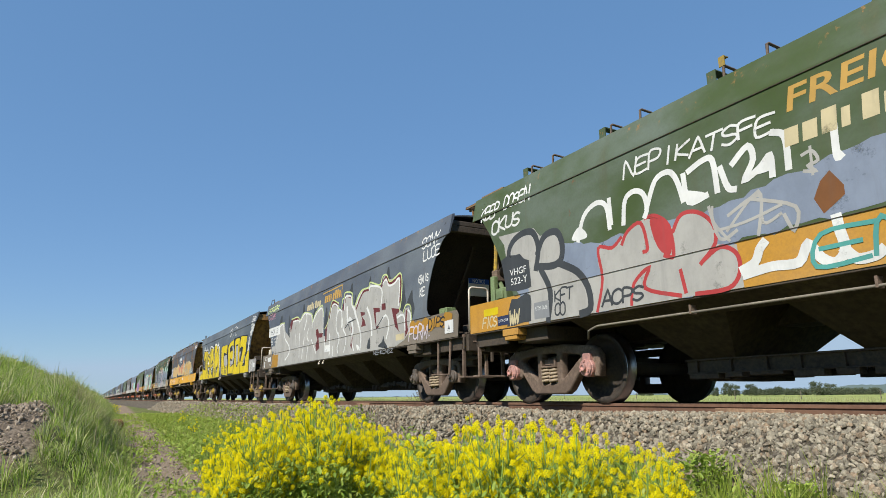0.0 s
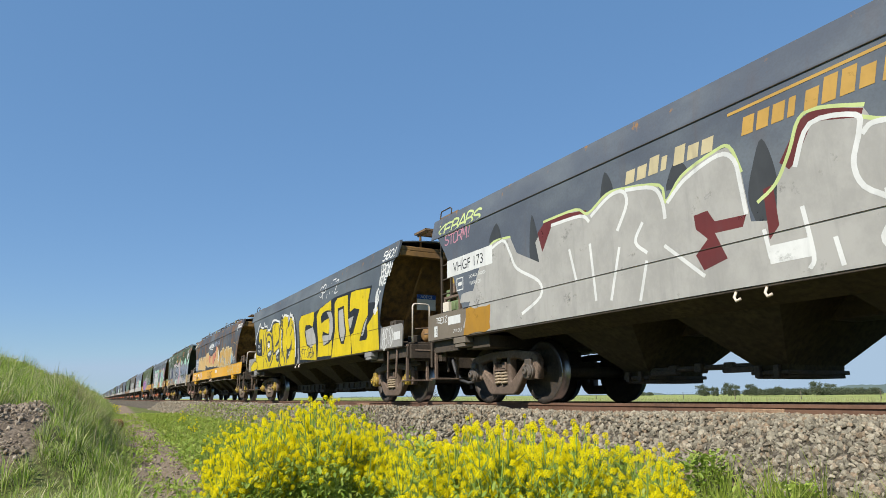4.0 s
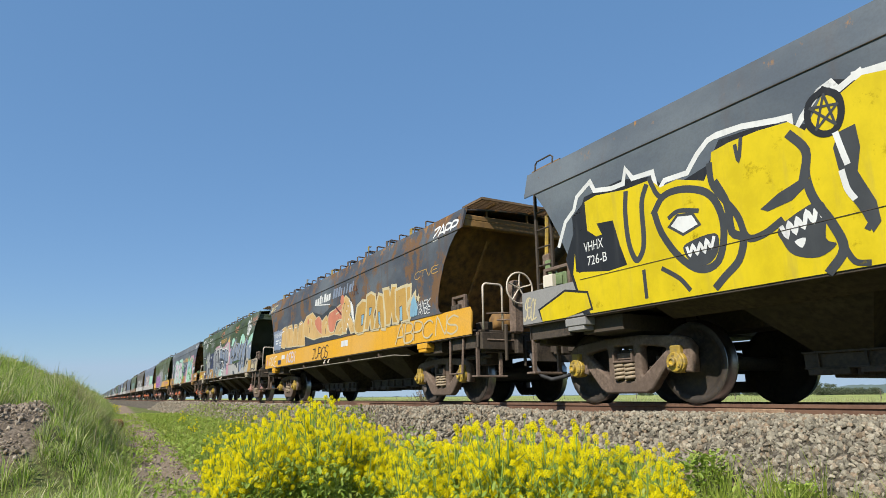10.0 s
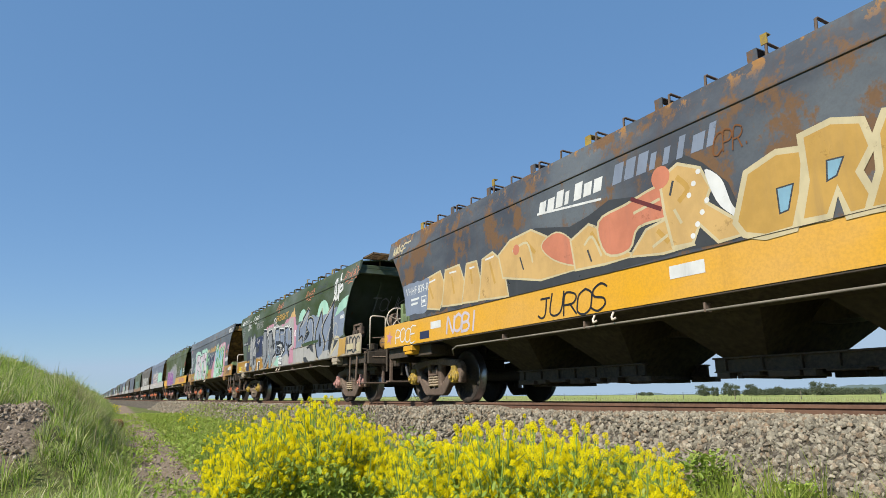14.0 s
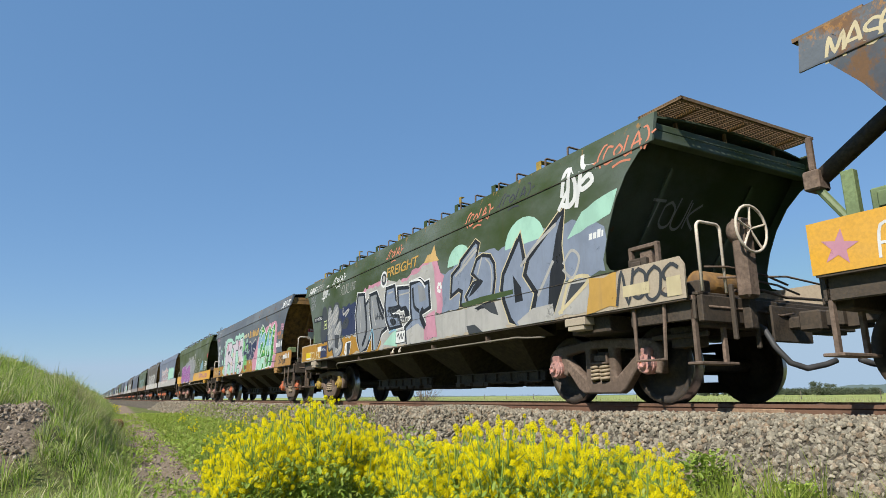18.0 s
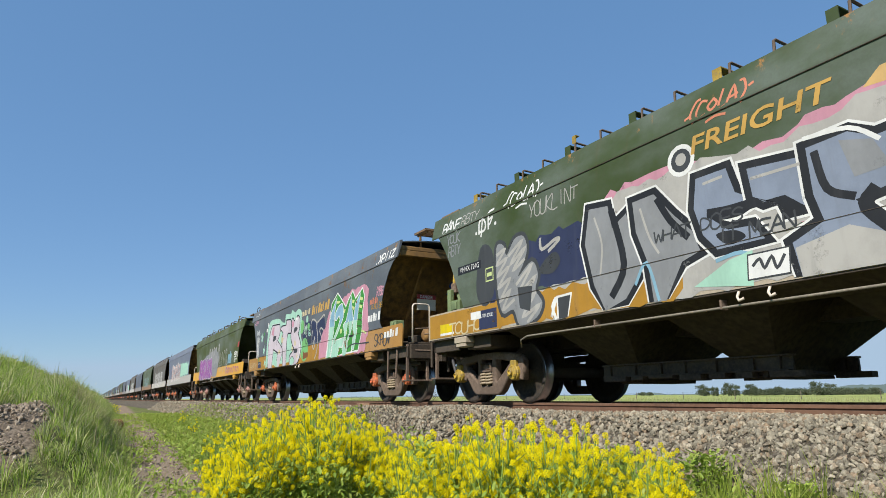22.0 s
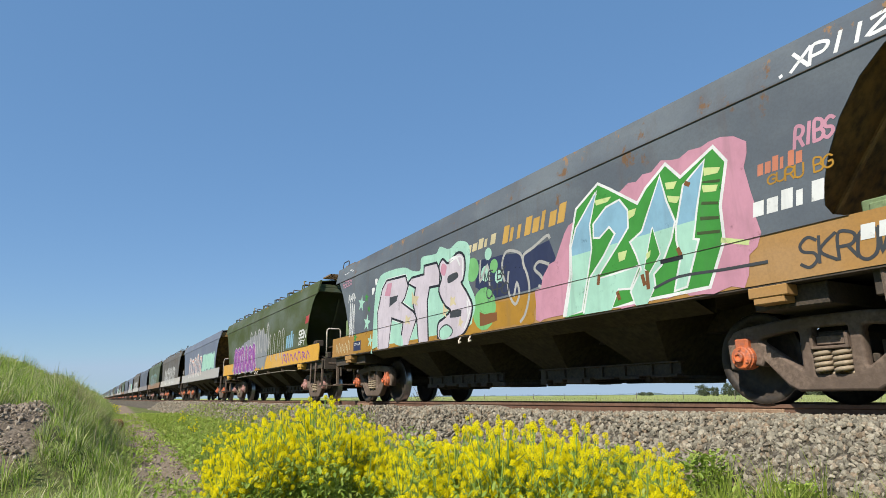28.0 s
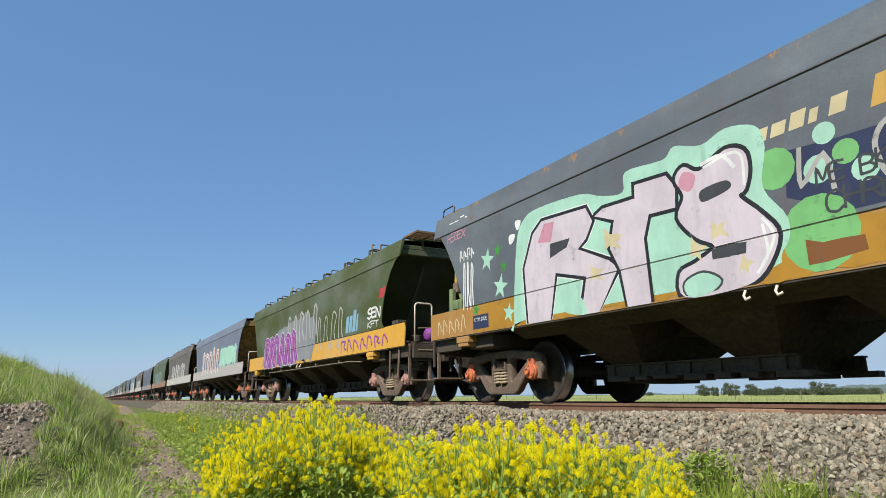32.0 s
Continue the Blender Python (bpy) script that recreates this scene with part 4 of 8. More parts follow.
def ribbon(pts, width, verts, faces, tips=0.4):
    """A flat stroke along a line, with mitred corners; each bit a hair above the one before."""
    n = len(pts)
    p = [Vector(q[:2]) for q in pts]
    if n < 2:
        return
    p[0] = p[0] + (p[0] - p[1]).normalized() * width * tips
    p[-1] = p[-1] + (p[-1] - p[-2]).normalized() * width * tips
    ends = []
    for i in range(n):
        d0 = (p[i] - p[i - 1]).normalized() if i else (p[1] - p[0]).normalized()
        d1 = (p[i + 1] - p[i]).normalized() if i < n - 1 else d0
        m = Vector((-(d0.y + d1.y), d0.x + d1.x))
        m = m.normalized() if m.length > 1e-4 else Vector((-d0.y, d0.x))
        k = width / 2 / max(0.6, abs(m.dot(Vector((-d0.y, d0.x)))))
        ends.append((p[i] + m * k, p[i] - m * k))
    k = len(verts)
    for i, (a, b) in enumerate(ends):
        verts += [(*a, 0.000004 * (k + i)), (*b, 0.000004 * (k + i))]
    faces += [(k + 2 * i, k + 2 * i + 1, k + 2 * i + 3, k + 2 * i + 2) for i in range(n - 1)]


def on_side(w, name, verts, faces, colour, label=""):
    """Lays flat shapes, given along the wagon and by height, on its near side."""
    up = lift(w, [v[0] for v in verts], [v[1] for v in verts], max(v[2] if len(v) > 2 else 0 for v in verts))
    me = bpy.data.meshes.new(name)
    me.from_pydata([(v[0], side_at(v[1]) - up - (v[2] if len(v) > 2 else 0), v[1]) for v in verts], [], faces)
    me.materials.append(PAINT[colour])
    return add(w, name, me, None, label)


def patch(w, pts, colour, rough=0.0, seed=1, name="painted_patch"):
    """A painted area with a wavering edge."""
    rng = random.Random(seed)
    ring = []
    for i, (a, b) in enumerate(pts):
        c, d = pts[(i + 1) % len(pts)]
        k = max(1, int(math.hypot(c - a, d - b) / 0.12)) if rough else 1
        for j in range(k):
            u = j / k
            ring.append((a + (c - a) * u + rng.uniform(-rough, rough), b + (d - b) * u + rng.uniform(-rough, rough)))
    me = plate(ring, (), 0, 0.0001)
    up = lift(w, [q[0] for q in ring], [q[1] for q in ring], 0.0001)
    for v in me.vertices:
        v.co.y += side_at(v.co.z) - up
    me.materials.append(PAINT[colour])
    return add(w, name, me)


def dots(w, rows, colour):
    """Round blobs: (x, z, radius)."""
    for x, z, r in rows:
        on_side(w, "painted_dot", [(x + r * math.cos(i * math.tau / 14), z + r * math.sin(i * math.tau / 14)) for i in range(14)], [tuple(range(14))], colour)


def stars(w, rows, colour):
    for x, z, r in rows:
        ring = [(x + r * (1 if i % 2 == 0 else 0.4) * math.sin(i * math.pi / 5 + 0.2), z + r * (1 if i % 2 == 0 else 0.4) * math.cos(i * math.pi / 5 + 0.2)) for i in range(10)]
        on_side(w, "painted_star", ring + [(x, z)], [(i, (i + 1) % 10, 10) for i in range(10)], colour)


def strokes_of(text, x0, x1, z0, z1, slant=0.0, wild=0.0, gap=0.12, soft=False, seed=0, climb=0.0):
    """For each letter of a word, its strokes, fitted into a stretch of the side."""
    rng = random.Random(seed + len(text) * 7)
    cell = (x1 - x0) / len(text)
    out = []
    for i, ch in enumerate(text):
        dz0, dz1, dx, dw = (rng.uniform(-wild, wild) for _ in range(4))
        zz0, zz1 = z0 + dz0 * (z1 - z0) + climb * i, z1 + dz1 * (z1 - z0) + climb * i
        letter = []
        for stroke in filter(None, STROKES[ch].split("|")):
            pts = [tuple(float(v) for v in q.split(",")) for q in stroke.split()]
            pts = [(x0 + cell * (i + gap / 2 + a * (1 - gap)) + (b - 0.5) * (slant + dx * 0.8) * (z1 - z0) + 0.3 * dw * cell * math.sin(3 * b), zz0 + b * (zz1 - zz0)) for a, b in pts]
            letter.append(softened(pts) if soft and len(pts) > 2 else pts)
        out.append(letter)
    return out


def tag(w, text, x0, x1, z0, z1, colour, width=0.035, slant=0.15, wild=0.12, seed=0, climb=0.0):
    """A quick hand-sprayed word in thin strokes."""
    verts, faces = [], []
    for letter in strokes_of(text, x0, x1, z0, z1, slant, wild * 0.6 + 0.05, -0.02, True, seed, climb):
        for st in letter:
            ribbon(st, width * 0.8, verts, faces, 0.3)
    on_side(w, "sprayed_tag", verts, faces, colour)


def piece(w, text, x0, x1, z0, z1, layers, slant=0.08, wild=0.05, gap=0.16, soft=False, seed=0):
    """Fat letters in layers, from the glow behind to the shine on top: (colour, width, dx, dz)."""
    for letter in strokes_of(text, x0, x1, z0, z1, slant, wild, gap, soft, seed):
        lay_letter(w, letter, layers)


def scrawl(w, x0, x1, z0, z1, n, layers, seed):
    """Lettering too far off to read: n upright loops side by side, in layers of (colour, width)."""
    rg = random.Random(seed)
    cell = (x1 - x0) / n
    loops = []
    for i in range(n):
        a, h = x0 + cell * i, z1 - rg.uniform(0, 0.2) * (z1 - z0)
        loops.append(softened([(a + cell * rg.uniform(0.05, 0.2), z0), (a + cell * rg.uniform(0.1, 0.35), h), (a + cell * rg.uniform(0.5, 0.8), h - 0.1 * rg.random()),
                               (a + cell * rg.uniform(0.4, 0.7), (z0 + h) / 2), (a + cell * rg.uniform(0.7, 0.9), z0 + 0.05)]))
    for colour, width in layers:
        for line_of in loops:
            verts, faces = [], []
            ribbon(line_of, width, verts, faces, 0.4)
            on_side(w, "sprayed_letter", verts, faces, colour)


def lay_letter(w, strokes, layers):
    for colour, width, dx, dz in layers:
        verts, faces = [], []
        for s in strokes:
            ribbon([(a + dx, max(b + dz, SILL + 0.03 + width * 0.5)) for a, b in s], width, verts, faces, 0.5)
        if verts:
            on_side(w, "sprayed_letter", verts, faces, colour)


def stencil(w, text, x, z, h, colour, width=None, shear=0.0, thick=0.0):
    """Printed lettering in the built-in font, h metres high."""
    co, faces = letters(text, thick, shear)
    lo, hi = co.min(0), co.max(0)
    k = h / (hi[1] - lo[1])
    kx = width / (hi[0] - lo[0]) if width else k
    on_side(w, "stencilled_lettering", [(x + (a - lo[0]) * kx, z + (b - lo[1]) * k) for a, b in co], faces, colour)


def bars(w, n, x0, x1, z0, z1, colour, slant=0.2, seed=3):
    """A faded company name as plain slanted blocks."""
    rng = random.Random(seed)
    cell = (x1 - x0) / n
    for i in range(n):
        a, b = x0 + cell * (i + 0.06), x0 + cell * (i + 0.84 - 0.35 * (rng.random() < 0.2))
        top = z1 if rng.random() < 0.4 else z0 + (z1 - z0) * 0.78
        s = slant * (top - z0)
        on_side(w, "name_block", [(a, z0), (b, z0), (b + s, top), (a + s, top)], [(0, 1, 2, 3)], colour)


def oblong(w, x0, x1, z0, z1, colour):
    on_side(w, "painted_panel", [(x0, z0), (x1, z0), (x1, z1), (x0, z1)], [(0, 1, 2, 3)], colour)


def frame_marks(w, x, z, s, colour):
    verts, faces = [], []
    ribbon([(x, z), (x + s, z), (x + s, z + s), (x, z + s), (x, z)], s * 0.1, verts, faces)
    ribbon([(x + s * 0.3, z + s * 0.5), (x + s * 0.7, z + s * 0.5)], s * 0.3, verts, faces)
    on_side(w, "weight_mark", verts, faces, colour)


def small_print(w, x, z, rows, colour, width=0.5):
    """Writing too small to read, as plain bars."""
    verts, faces = [], []
    for i in range(rows):
        ribbon([(x, z - 0.085 * i), (x + width * (1 - 0.18 * (i % 2)), z - 0.085 * i)], 0.04, verts, faces, 0)
    on_side(w, "small_print", verts, faces, colour)


def notice(w, x, y, z, head, text):
    """A notice plate on the slope sheet of the leading end."""
    tilt = math.degrees(math.atan2(1.06, 1.45))
    b = add(w, "notice_plate", cached("notice_plate", lambda: to_mesh(boxes((-0.23, 0.23, -0.006, 0.006, -0.17, 0.17)), "notice_plate", BOARD)), pose(x, y, z, 0, 0, 90))
    b.rotation_euler = (radians(-tilt + 90 - 54), 0, radians(90))
    add(b, "notice_heading", cached("notice_head" + head, lambda: to_mesh(boxes((-0.23, 0.23, -0.010, -0.006, 0.07, 0.17)), "notice_heading", PAINT[head])))
    co, faces = letters(text, 0.01)
    lo, hi = co.min(0), co.max(0)
    k = 0.07 / (hi[1] - lo[1])
    me = bpy.data.meshes.new("notice_word")
    me.from_pydata([((a - (lo[0] + hi[0]) / 2) * k * 0.8, -0.0125, 0.085 + (c - lo[1]) * k) for a, c in co], [], faces)
    me.materials.append(PAINT["white"])
    add(b, "notice_word", me)


def points_of(text):
    return [tuple(float(v) for v in q.split(",")) for q in text.split()]


def shape(w, text, colour, edges=(), soft=False):
    """A hand-drawn letter or blot: its outline in metres along the wagon and up, with sprayed edges below the fill."""
    ring = [(a, SILL + 0.003 if b < 1.135 else b) for a, b in points_of(text)]
    if soft:
        n = len(ring)
        ring = [q for i in range(n) for q in softened([ring[(i + k) % n] for k in (-1, 0, 1, 2)])[4:8]]
    lap = ring + ring[:2]
    for edge, width in edges:
        verts, faces = [], []
        ribbon([(a, max(b, SILL + 0.015 + width * 0.5) if b < 1.25 else b) for a, b in lap], width, verts, faces, 0)
        on_side(w, "sprayed_edge", verts, faces, edge)
    me = plate(ring, (), 0, 0.00006)
    up = lift(w, [q[0] for q in ring], [q[1] for q in ring], 0.00006)
    for v in me.vertices:
        v.co.y += side_at(v.co.z) - up
    me.materials.append(PAINT[colour])
    return add(w, "sprayed_letter", me)


def line(w, text, colour, width):
    verts, faces = [], []
    ribbon(softened(points_of(text)), width, verts, faces, 0.4)
    on_side(w, "sprayed_line", verts, faces, colour)



def jag(w, text, colour, width):
    """A sprayed line with sharp corners that keeps its points."""
    verts, faces = [], []
    ribbon(points_of(text), width, verts, faces, 0.4)
    on_side(w, "sprayed_line", verts, faces, colour)


W = TRAIN
# the green wagon with pale blue and red letters
g = W[0]
patch(g, [(-5.0, 1.1), (-1.8, 1.1), (-1.8, 1.54), (6.3, 1.54), (6.0, 2.15), (2.0, 2.2), (-0.4, 2.10), (-2.0, 1.92), (-3.6, 1.95), (-4.1, 2.05), (-5.5, 2.3), (-5.55, 1.95), (-5.3, 1.55)], "slate", 0.03, 5)
shape(g, "-5.31,1.49 -3.80,1.53 -1.74,1.51 -1.71,1.11 -3.68,1.10 -5.07,1.13", "silver")
shape(g, "-5.63,2.34 -5.77,2.50 -5.27,2.46 -4.89,2.43 -4.75,2.28 -4.45,2.27 -4.25,2.06 -4.35,1.81 -4.16,1.77 -3.84,1.51 -3.82,1.21 -3.99,1.10 -5.06,1.10 -5.06,1.70 -5.51,1.77", "silver")
line(g, "-5.51,1.77 -5.51,2.21 -5.28,2.39 -4.93,2.38 -4.80,2.12 -4.87,1.84", "charcoal", 0.1)
line(g, "-4.82,2.05 -4.66,2.25 -4.40,2.26 -4.29,2.07 -4.33,1.86 -4.52,1.81 -4.83,1.86", "charcoal", 0.1)
line(g, "-4.78,1.83 -4.58,1.47 -4.65,1.10", "charcoal", 0.1)
line(g, "-4.35,1.81 -4.02,1.64 -3.84,1.41 -3.82,1.15 -3.99,1.10", "charcoal", 0.1)
shape(g, "-3.59,1.91 -3.39,1.82 -3.19,1.93 -3.05,2.01 -2.84,2.05 -2.62,1.95 -2.47,1.85 -2.35,1.96 -2.15,1.95 -1.98,1.78 -1.97,1.57 -1.83,1.50 -1.73,1.40 -1.74,1.21 -1.88,1.10 -2.11,1.10 -2.34,1.12 -2.72,1.10 -3.12,1.10 -3.63,1.10 -3.54,1.37 -3.64,1.68", "silver")
shape(g, "-2.76,2.03 -2.52,1.88 -2.52,1.58 -2.66,1.63 -2.75,1.83", "red", soft=True)
line(g, "-3.70,1.10 -3.58,1.47 -3.62,1.86 -3.39,1.82 -3.23,1.91", "red", 0.045)
line(g, "-3.22,1.83 -3.12,1.96 -2.91,2.01 -2.84,1.71 -2.90,1.67", "red", 0.045)
line(g, "-2.84,2.05 -2.69,2.04 -2.52,1.88 -2.49,1.55 -2.61,1.57", "red", 0.045)
line(g, "-2.47,1.81 -2.35,1.96 -2.15,1.94 -1.98,1.78 -1.97,1.57 -2.16,1.40", "red", 0.045)
line(g, "-2.13,1.42 -1.92,1.52 -1.75,1.42 -1.74,1.23 -1.88,1.10 -2.25,1.10", "red", 0.045)
line(g, "-3.14,1.11 -3.08,1.34 -2.84,1.48 -2.92,1.26 -2.45,1.11", "red", 0.045)
line(g, "-2.42,1.37 -2.38,1.14", "red", 0.045)
line(g, "-3.97,2.04 -3.84,2.33 -3.61,2.44 -3.44,2.36 -3.40,2.07", "white", 0.065)
line(g, "-3.38,2.42 -3.37,2.12", "white", 0.065)
line(g, "-3.17,2.07 -3.12,2.34 -2.98,2.41 -2.84,2.34 -2.80,2.16 -2.84,2.07", "white", 0.065)
line(g, "-2.80,2.16 -2.65,2.44 -2.46,2.48 -2.36,2.35 -2.30,2.11", "white", 0.065)
line(g, "-2.27,2.38 -2.23,2.07 -2.01,2.08", "white", 0.065)
line(g, "-2.20,2.40 -2.01,2.46 -1.90,2.42 -1.88,2.09", "white", 0.065)
line(g, "-1.82,2.31 -1.76,2.09 -1.69,2.05", "white", 0.065)
line(g, "-1.68,2.31 -1.50,2.43 -1.46,2.28 -1.57,2.11 -1.40,2.18 -1.29,2.26 -1.29,2.07", "white", 0.065)
line(g, "-1.24,2.47 -1.13,2.39 -1.13,2.09", "white", 0.065)
line(g, "-.70,2.31 -.71,2.06 -.68,2.05", "white", 0.065)
shape(g, "-4.09,2.07 -3.96,2.21 -3.83,2.13 -3.82,2.04", "white", soft=True)
shape(g, "-2.29,2.21 -2.01,2.10 -2.24,2.08", "white", soft=True)
shape(g, "-1.82,2.28 -1.71,2.06 -1.80,2.10", "white", soft=True)
shape(g, "-1.53,2.14 -1.29,2.22 -1.30,2.12", "white", soft=True)
line(g, "-1.00,2.16 -.91,2.17 -.87,2.07 -.96,2.05 -.90,1.98 -1.00,2.01", "silver", 0.03)
line(g, "-.92,2.21 -.93,1.96", "silver", 0.025)
line(g, "-2.00,1.95 -1.91,1.60 -1.72,1.64", "silver", 0.035)
line(g, "-1.79,1.81 -1.44,1.92 -1.50,1.55", "silver", 0.035)
line(g, "-1.52,1.90 -1.12,1.72 -1.16,1.51 -1.23,1.67", "silver", 0.035)
line(g, "-1.70,1.25 -1.57,1.30 -1.51,1.41 -1.46,1.46", "white", 0.09)
line(g, "-1.68,1.20 -1.41,1.23 -1.16,1.22 -1.06,1.36 -.96,1.22 -.85,1.16 -.76,1.25 -.78,1.42 -.79,1.53", "white", 0.09)
line(g, "-.76,1.25 -.68,1.16 -.55,1.16 -.49,1.19", "white", 0.09)
line(g, "-1.96,1.94 -1.96,1.78 -1.81,1.56", "silver", 0.03)
line(g, "-1.82,1.66 -1.45,1.96 -1.44,1.65 -1.26,1.69", "silver", 0.03)
line(g, "-1.97,1.69 -1.62,1.70 -1.25,1.77", "silver", 0.03)
tag(g, "NEPIKATSFE", -3.1, -1.2, 2.62, 2.80, "white", 0.035, 0.2, 0.15, 2, -0.014)
tag(g, "KEEP DOSEN", -6.25, -4.95, 2.86, 3.06, "white", 0.04, 0.1, 0.1, 3, 0.004)
tag(g, "OKUS", -5.95, -5.2, 2.58, 2.78, "white", 0.045, 0.2, 0.1, 4)
tag(g, "KFT", -4.5, -4.13, 1.31, 1.47, "charcoal", 0.03, 0.1, 0.1, 5)
tag(g, "CO", -4.5, -4.29, 1.13, 1.28, "charcoal", 0.03, 0.1, 0.1, 5)
oblong(g, -4.95, -4.62, 1.13, 1.36, "grey")
stencil(g, "UTM DUE", -4.92, 1.25, 0.05, "white", 0.26)
tag(g, "ACPS", -3.6, -2.95, 1.14, 1.3, "charcoal", 0.04, 0.1, 0.1, 5)
patch(g, [(-5.6, 1.6), (-5.0, 1.6), (-5.0, 2.0), (-5.35, 2.15), (-5.7, 2.1)], "charcoal", 0.03, 8)
stencil(g, "VHGF", -5.5, 1.83, 0.1, "white", 0.4)
stencil(g, "522-Y", -5.48, 1.69, 0.1, "white", 0.4)
stencil(g, "FREIGHT", -1.08, 2.60, 0.24, "gold", 1.75, 0.15, 0.015)
bars(g, 14, -1.15, 1.2, 2.28, 2.5, "cream", 0.1)
tag(g, "ENGS", -1.0, 0.9, 1.14, 1.46, "teal", 0.05, 0.2, 0.1, 9)
patch(g, [(-0.95, 1.75), (-0.75, 1.95), (-0.7, 1.7), (-0.85, 1.6)], "rust", 0.04, 9)
oblong(g, -6.24, -5.84, 1.31, 1.42, "yellow")
patch(g, [(-5.6, 1.12), (-5.0, 1.12), (-5.0, 1.5), (-5.5, 1.5)], "charcoal", 0.03, 7)
oblong(g, -5.86, -5.56, 1.13, 1.27, "navy")
stencil(g, "UTM DUE", -5.83, 1.18, 0.04, "white", 0.24)
tag(g, "FICS", -6.27, -5.88, 1.13, 1.28, "cream", 0.03, 0.2, 0.1, 7)
tag(g, "WW", -5.54, -5.31, 1.13, 1.31, "cream", 0.035, 0.1, 0.1, 7)

# the blue-grey wagon with silver letters
g = W[1]
shape(g, "-4.58,2.47 -4.36,2.73 -4.25,2.44", "charcoal", soft=True)
shape(g, "-3.53,1.95 -3.46,2.63 -3.30,2.19 -3.18,1.96", "charcoal", soft=True)
shape(g, "-2.06,2.46 -1.96,2.79 -1.84,2.53", "charcoal", soft=True)
shape(g, "-1.05,2.28 -.89,2.58 -.74,2.37", "charcoal", soft=True)
shape(g, "-.10,1.89 -.01,2.23 0.11,2.45 0.20,2.12 0.19,1.73 0.02,1.57", "charcoal", soft=True)
shape(g, "1.78,2.56 1.94,2.79 1.96,2.51", "charcoal", soft=True)
shape(g, "2.06,2.19 2.17,2.46 2.22,2.26", "charcoal", soft=True)
shape(g, "-5.42,1.21 -4.77,2.31 -4.49,2.44 -4.01,2.43 -3.85,2.15 -3.33,1.91 -3.40,2.21 -3.14,2.46 -2.51,2.46 -2.30,2.35 -1.98,2.50 -1.69,2.49 -1.45,2.48 -1.16,2.36 -1.07,2.17 -.83,2.38 -.44,2.50 -.25,2.50 -.14,2.21 -.10,1.69 0.15,1.64 0.20,1.97 0.37,2.22 0.49,2.50 0.66,2.53 1.00,2.41 1.05,2.29 1.25,2.21 1.37,2.24 1.40,2.45 1.57,2.56 1.92,2.46 1.99,2.28 2.12,2.15 2.24,2.25 2.38,2.43 2.55,2.52 2.76,2.53 2.56,1.17 1.59,1.14 0.40,1.16 -.56,1.14 -2.26,1.13 -4.77,1.10", "silver")
shape(g, "-4.60,1.08 -4.60,1.40 3.95,1.40 4.15,1.22 4.10,1.08", "silver")
shape(g, "-3.16,2.46 -2.85,2.47 -2.32,2.40 -2.38,2.32 -3.02,2.37 -3.25,2.04 -3.34,2.33", "maroon")
shape(g, "0.25,2.16 0.48,2.49 0.65,2.54 1.01,2.38 0.98,2.31 0.59,2.43 0.40,2.12 0.33,2.07", "maroon")
shape(g, "1.29,2.23 1.42,2.45 1.53,2.56 1.93,2.46 1.97,2.38 1.57,2.50 1.43,2.27 1.36,2.15", "maroon")
shape(g, "-.73,1.91 -.56,1.92 -.49,1.79 -.14,1.77 -.19,1.66 -.50,1.67 -.39,1.39 -.67,1.32 -.75,1.49 -.59,1.63 -.72,1.76", "maroon")
shape(g, "1.93,1.74 2.05,1.67 2.06,1.45 1.99,1.20 1.90,1.29 1.98,1.50", "maroon")
shape(g, "2.42,1.96 2.51,1.99 2.68,1.99 2.66,1.85 2.49,1.87", "maroon")
shape(g, "0.06,1.96 0.16,1.98 0.17,1.59 0.06,1.47", "maroon")
line(g, "-4.80,2.27 -4.46,2.45 -4.01,2.43", "lime", 0.035)
line(g, "-3.19,2.46 -2.53,2.46 -2.30,2.35 -1.96,2.50 -1.67,2.49 -1.14,2.37 -1.07,2.16 -.83,2.38 -.44,2.50 -.24,2.50 -.14,2.21", "lime", 0.035)
line(g, "-.00,1.86 0.19,1.98 0.35,2.23 0.48,2.50 0.66,2.53 1.01,2.41", "lime", 0.035)
line(g, "0.99,2.31 1.20,2.23 1.31,2.48 1.40,2.47 1.48,2.61 1.94,2.53 1.98,2.32 2.07,2.15 2.18,2.24 2.38,2.43 2.59,2.52", "lime", 0.035)
line(g, "-4.77,2.26 -4.22,2.42 -4.02,2.18 -3.86,1.92 -3.36,1.65 -3.34,1.43 -3.76,1.25", "white", 0.045)
line(g, "-3.02,2.37 -2.45,2.35 -2.30,2.25", "white", 0.045)
line(g, "-2.24,2.30 -1.92,2.46 -1.69,2.46 -1.64,2.29 -1.81,2.02", "white", 0.045)
line(g, "-1.63,2.46 -1.24,2.37 -1.12,2.19 -1.10,1.99", "white", 0.045)
line(g, "-1.04,2.15 -.79,2.33 -.37,2.45 -.20,2.34 -.16,2.05 -.14,1.79", "white", 0.045)
line(g, "0.39,2.09 0.57,2.42 0.94,2.35 0.95,2.20 0.87,1.95 0.92,1.73 1.13,1.53 1.00,1.30 1.05,1.18", "white", 0.045)
line(g, "0.98,2.18 1.06,2.23 1.24,2.18 1.28,2.00 1.27,1.79", "white", 0.045)
line(g, "1.43,2.21 1.47,2.46 1.61,2.51 1.89,2.45 1.93,2.26 2.08,2.12", "white", 0.045)
line(g, "1.32,1.99 1.40,1.72 1.58,1.56 1.58,1.36 1.47,1.17", "white", 0.045)
line(g, "2.00,1.69 2.01,1.35 2.13,1.17", "white", 0.045)
line(g, "2.26,2.21 2.44,2.40 2.74,2.49", "white", 0.045)
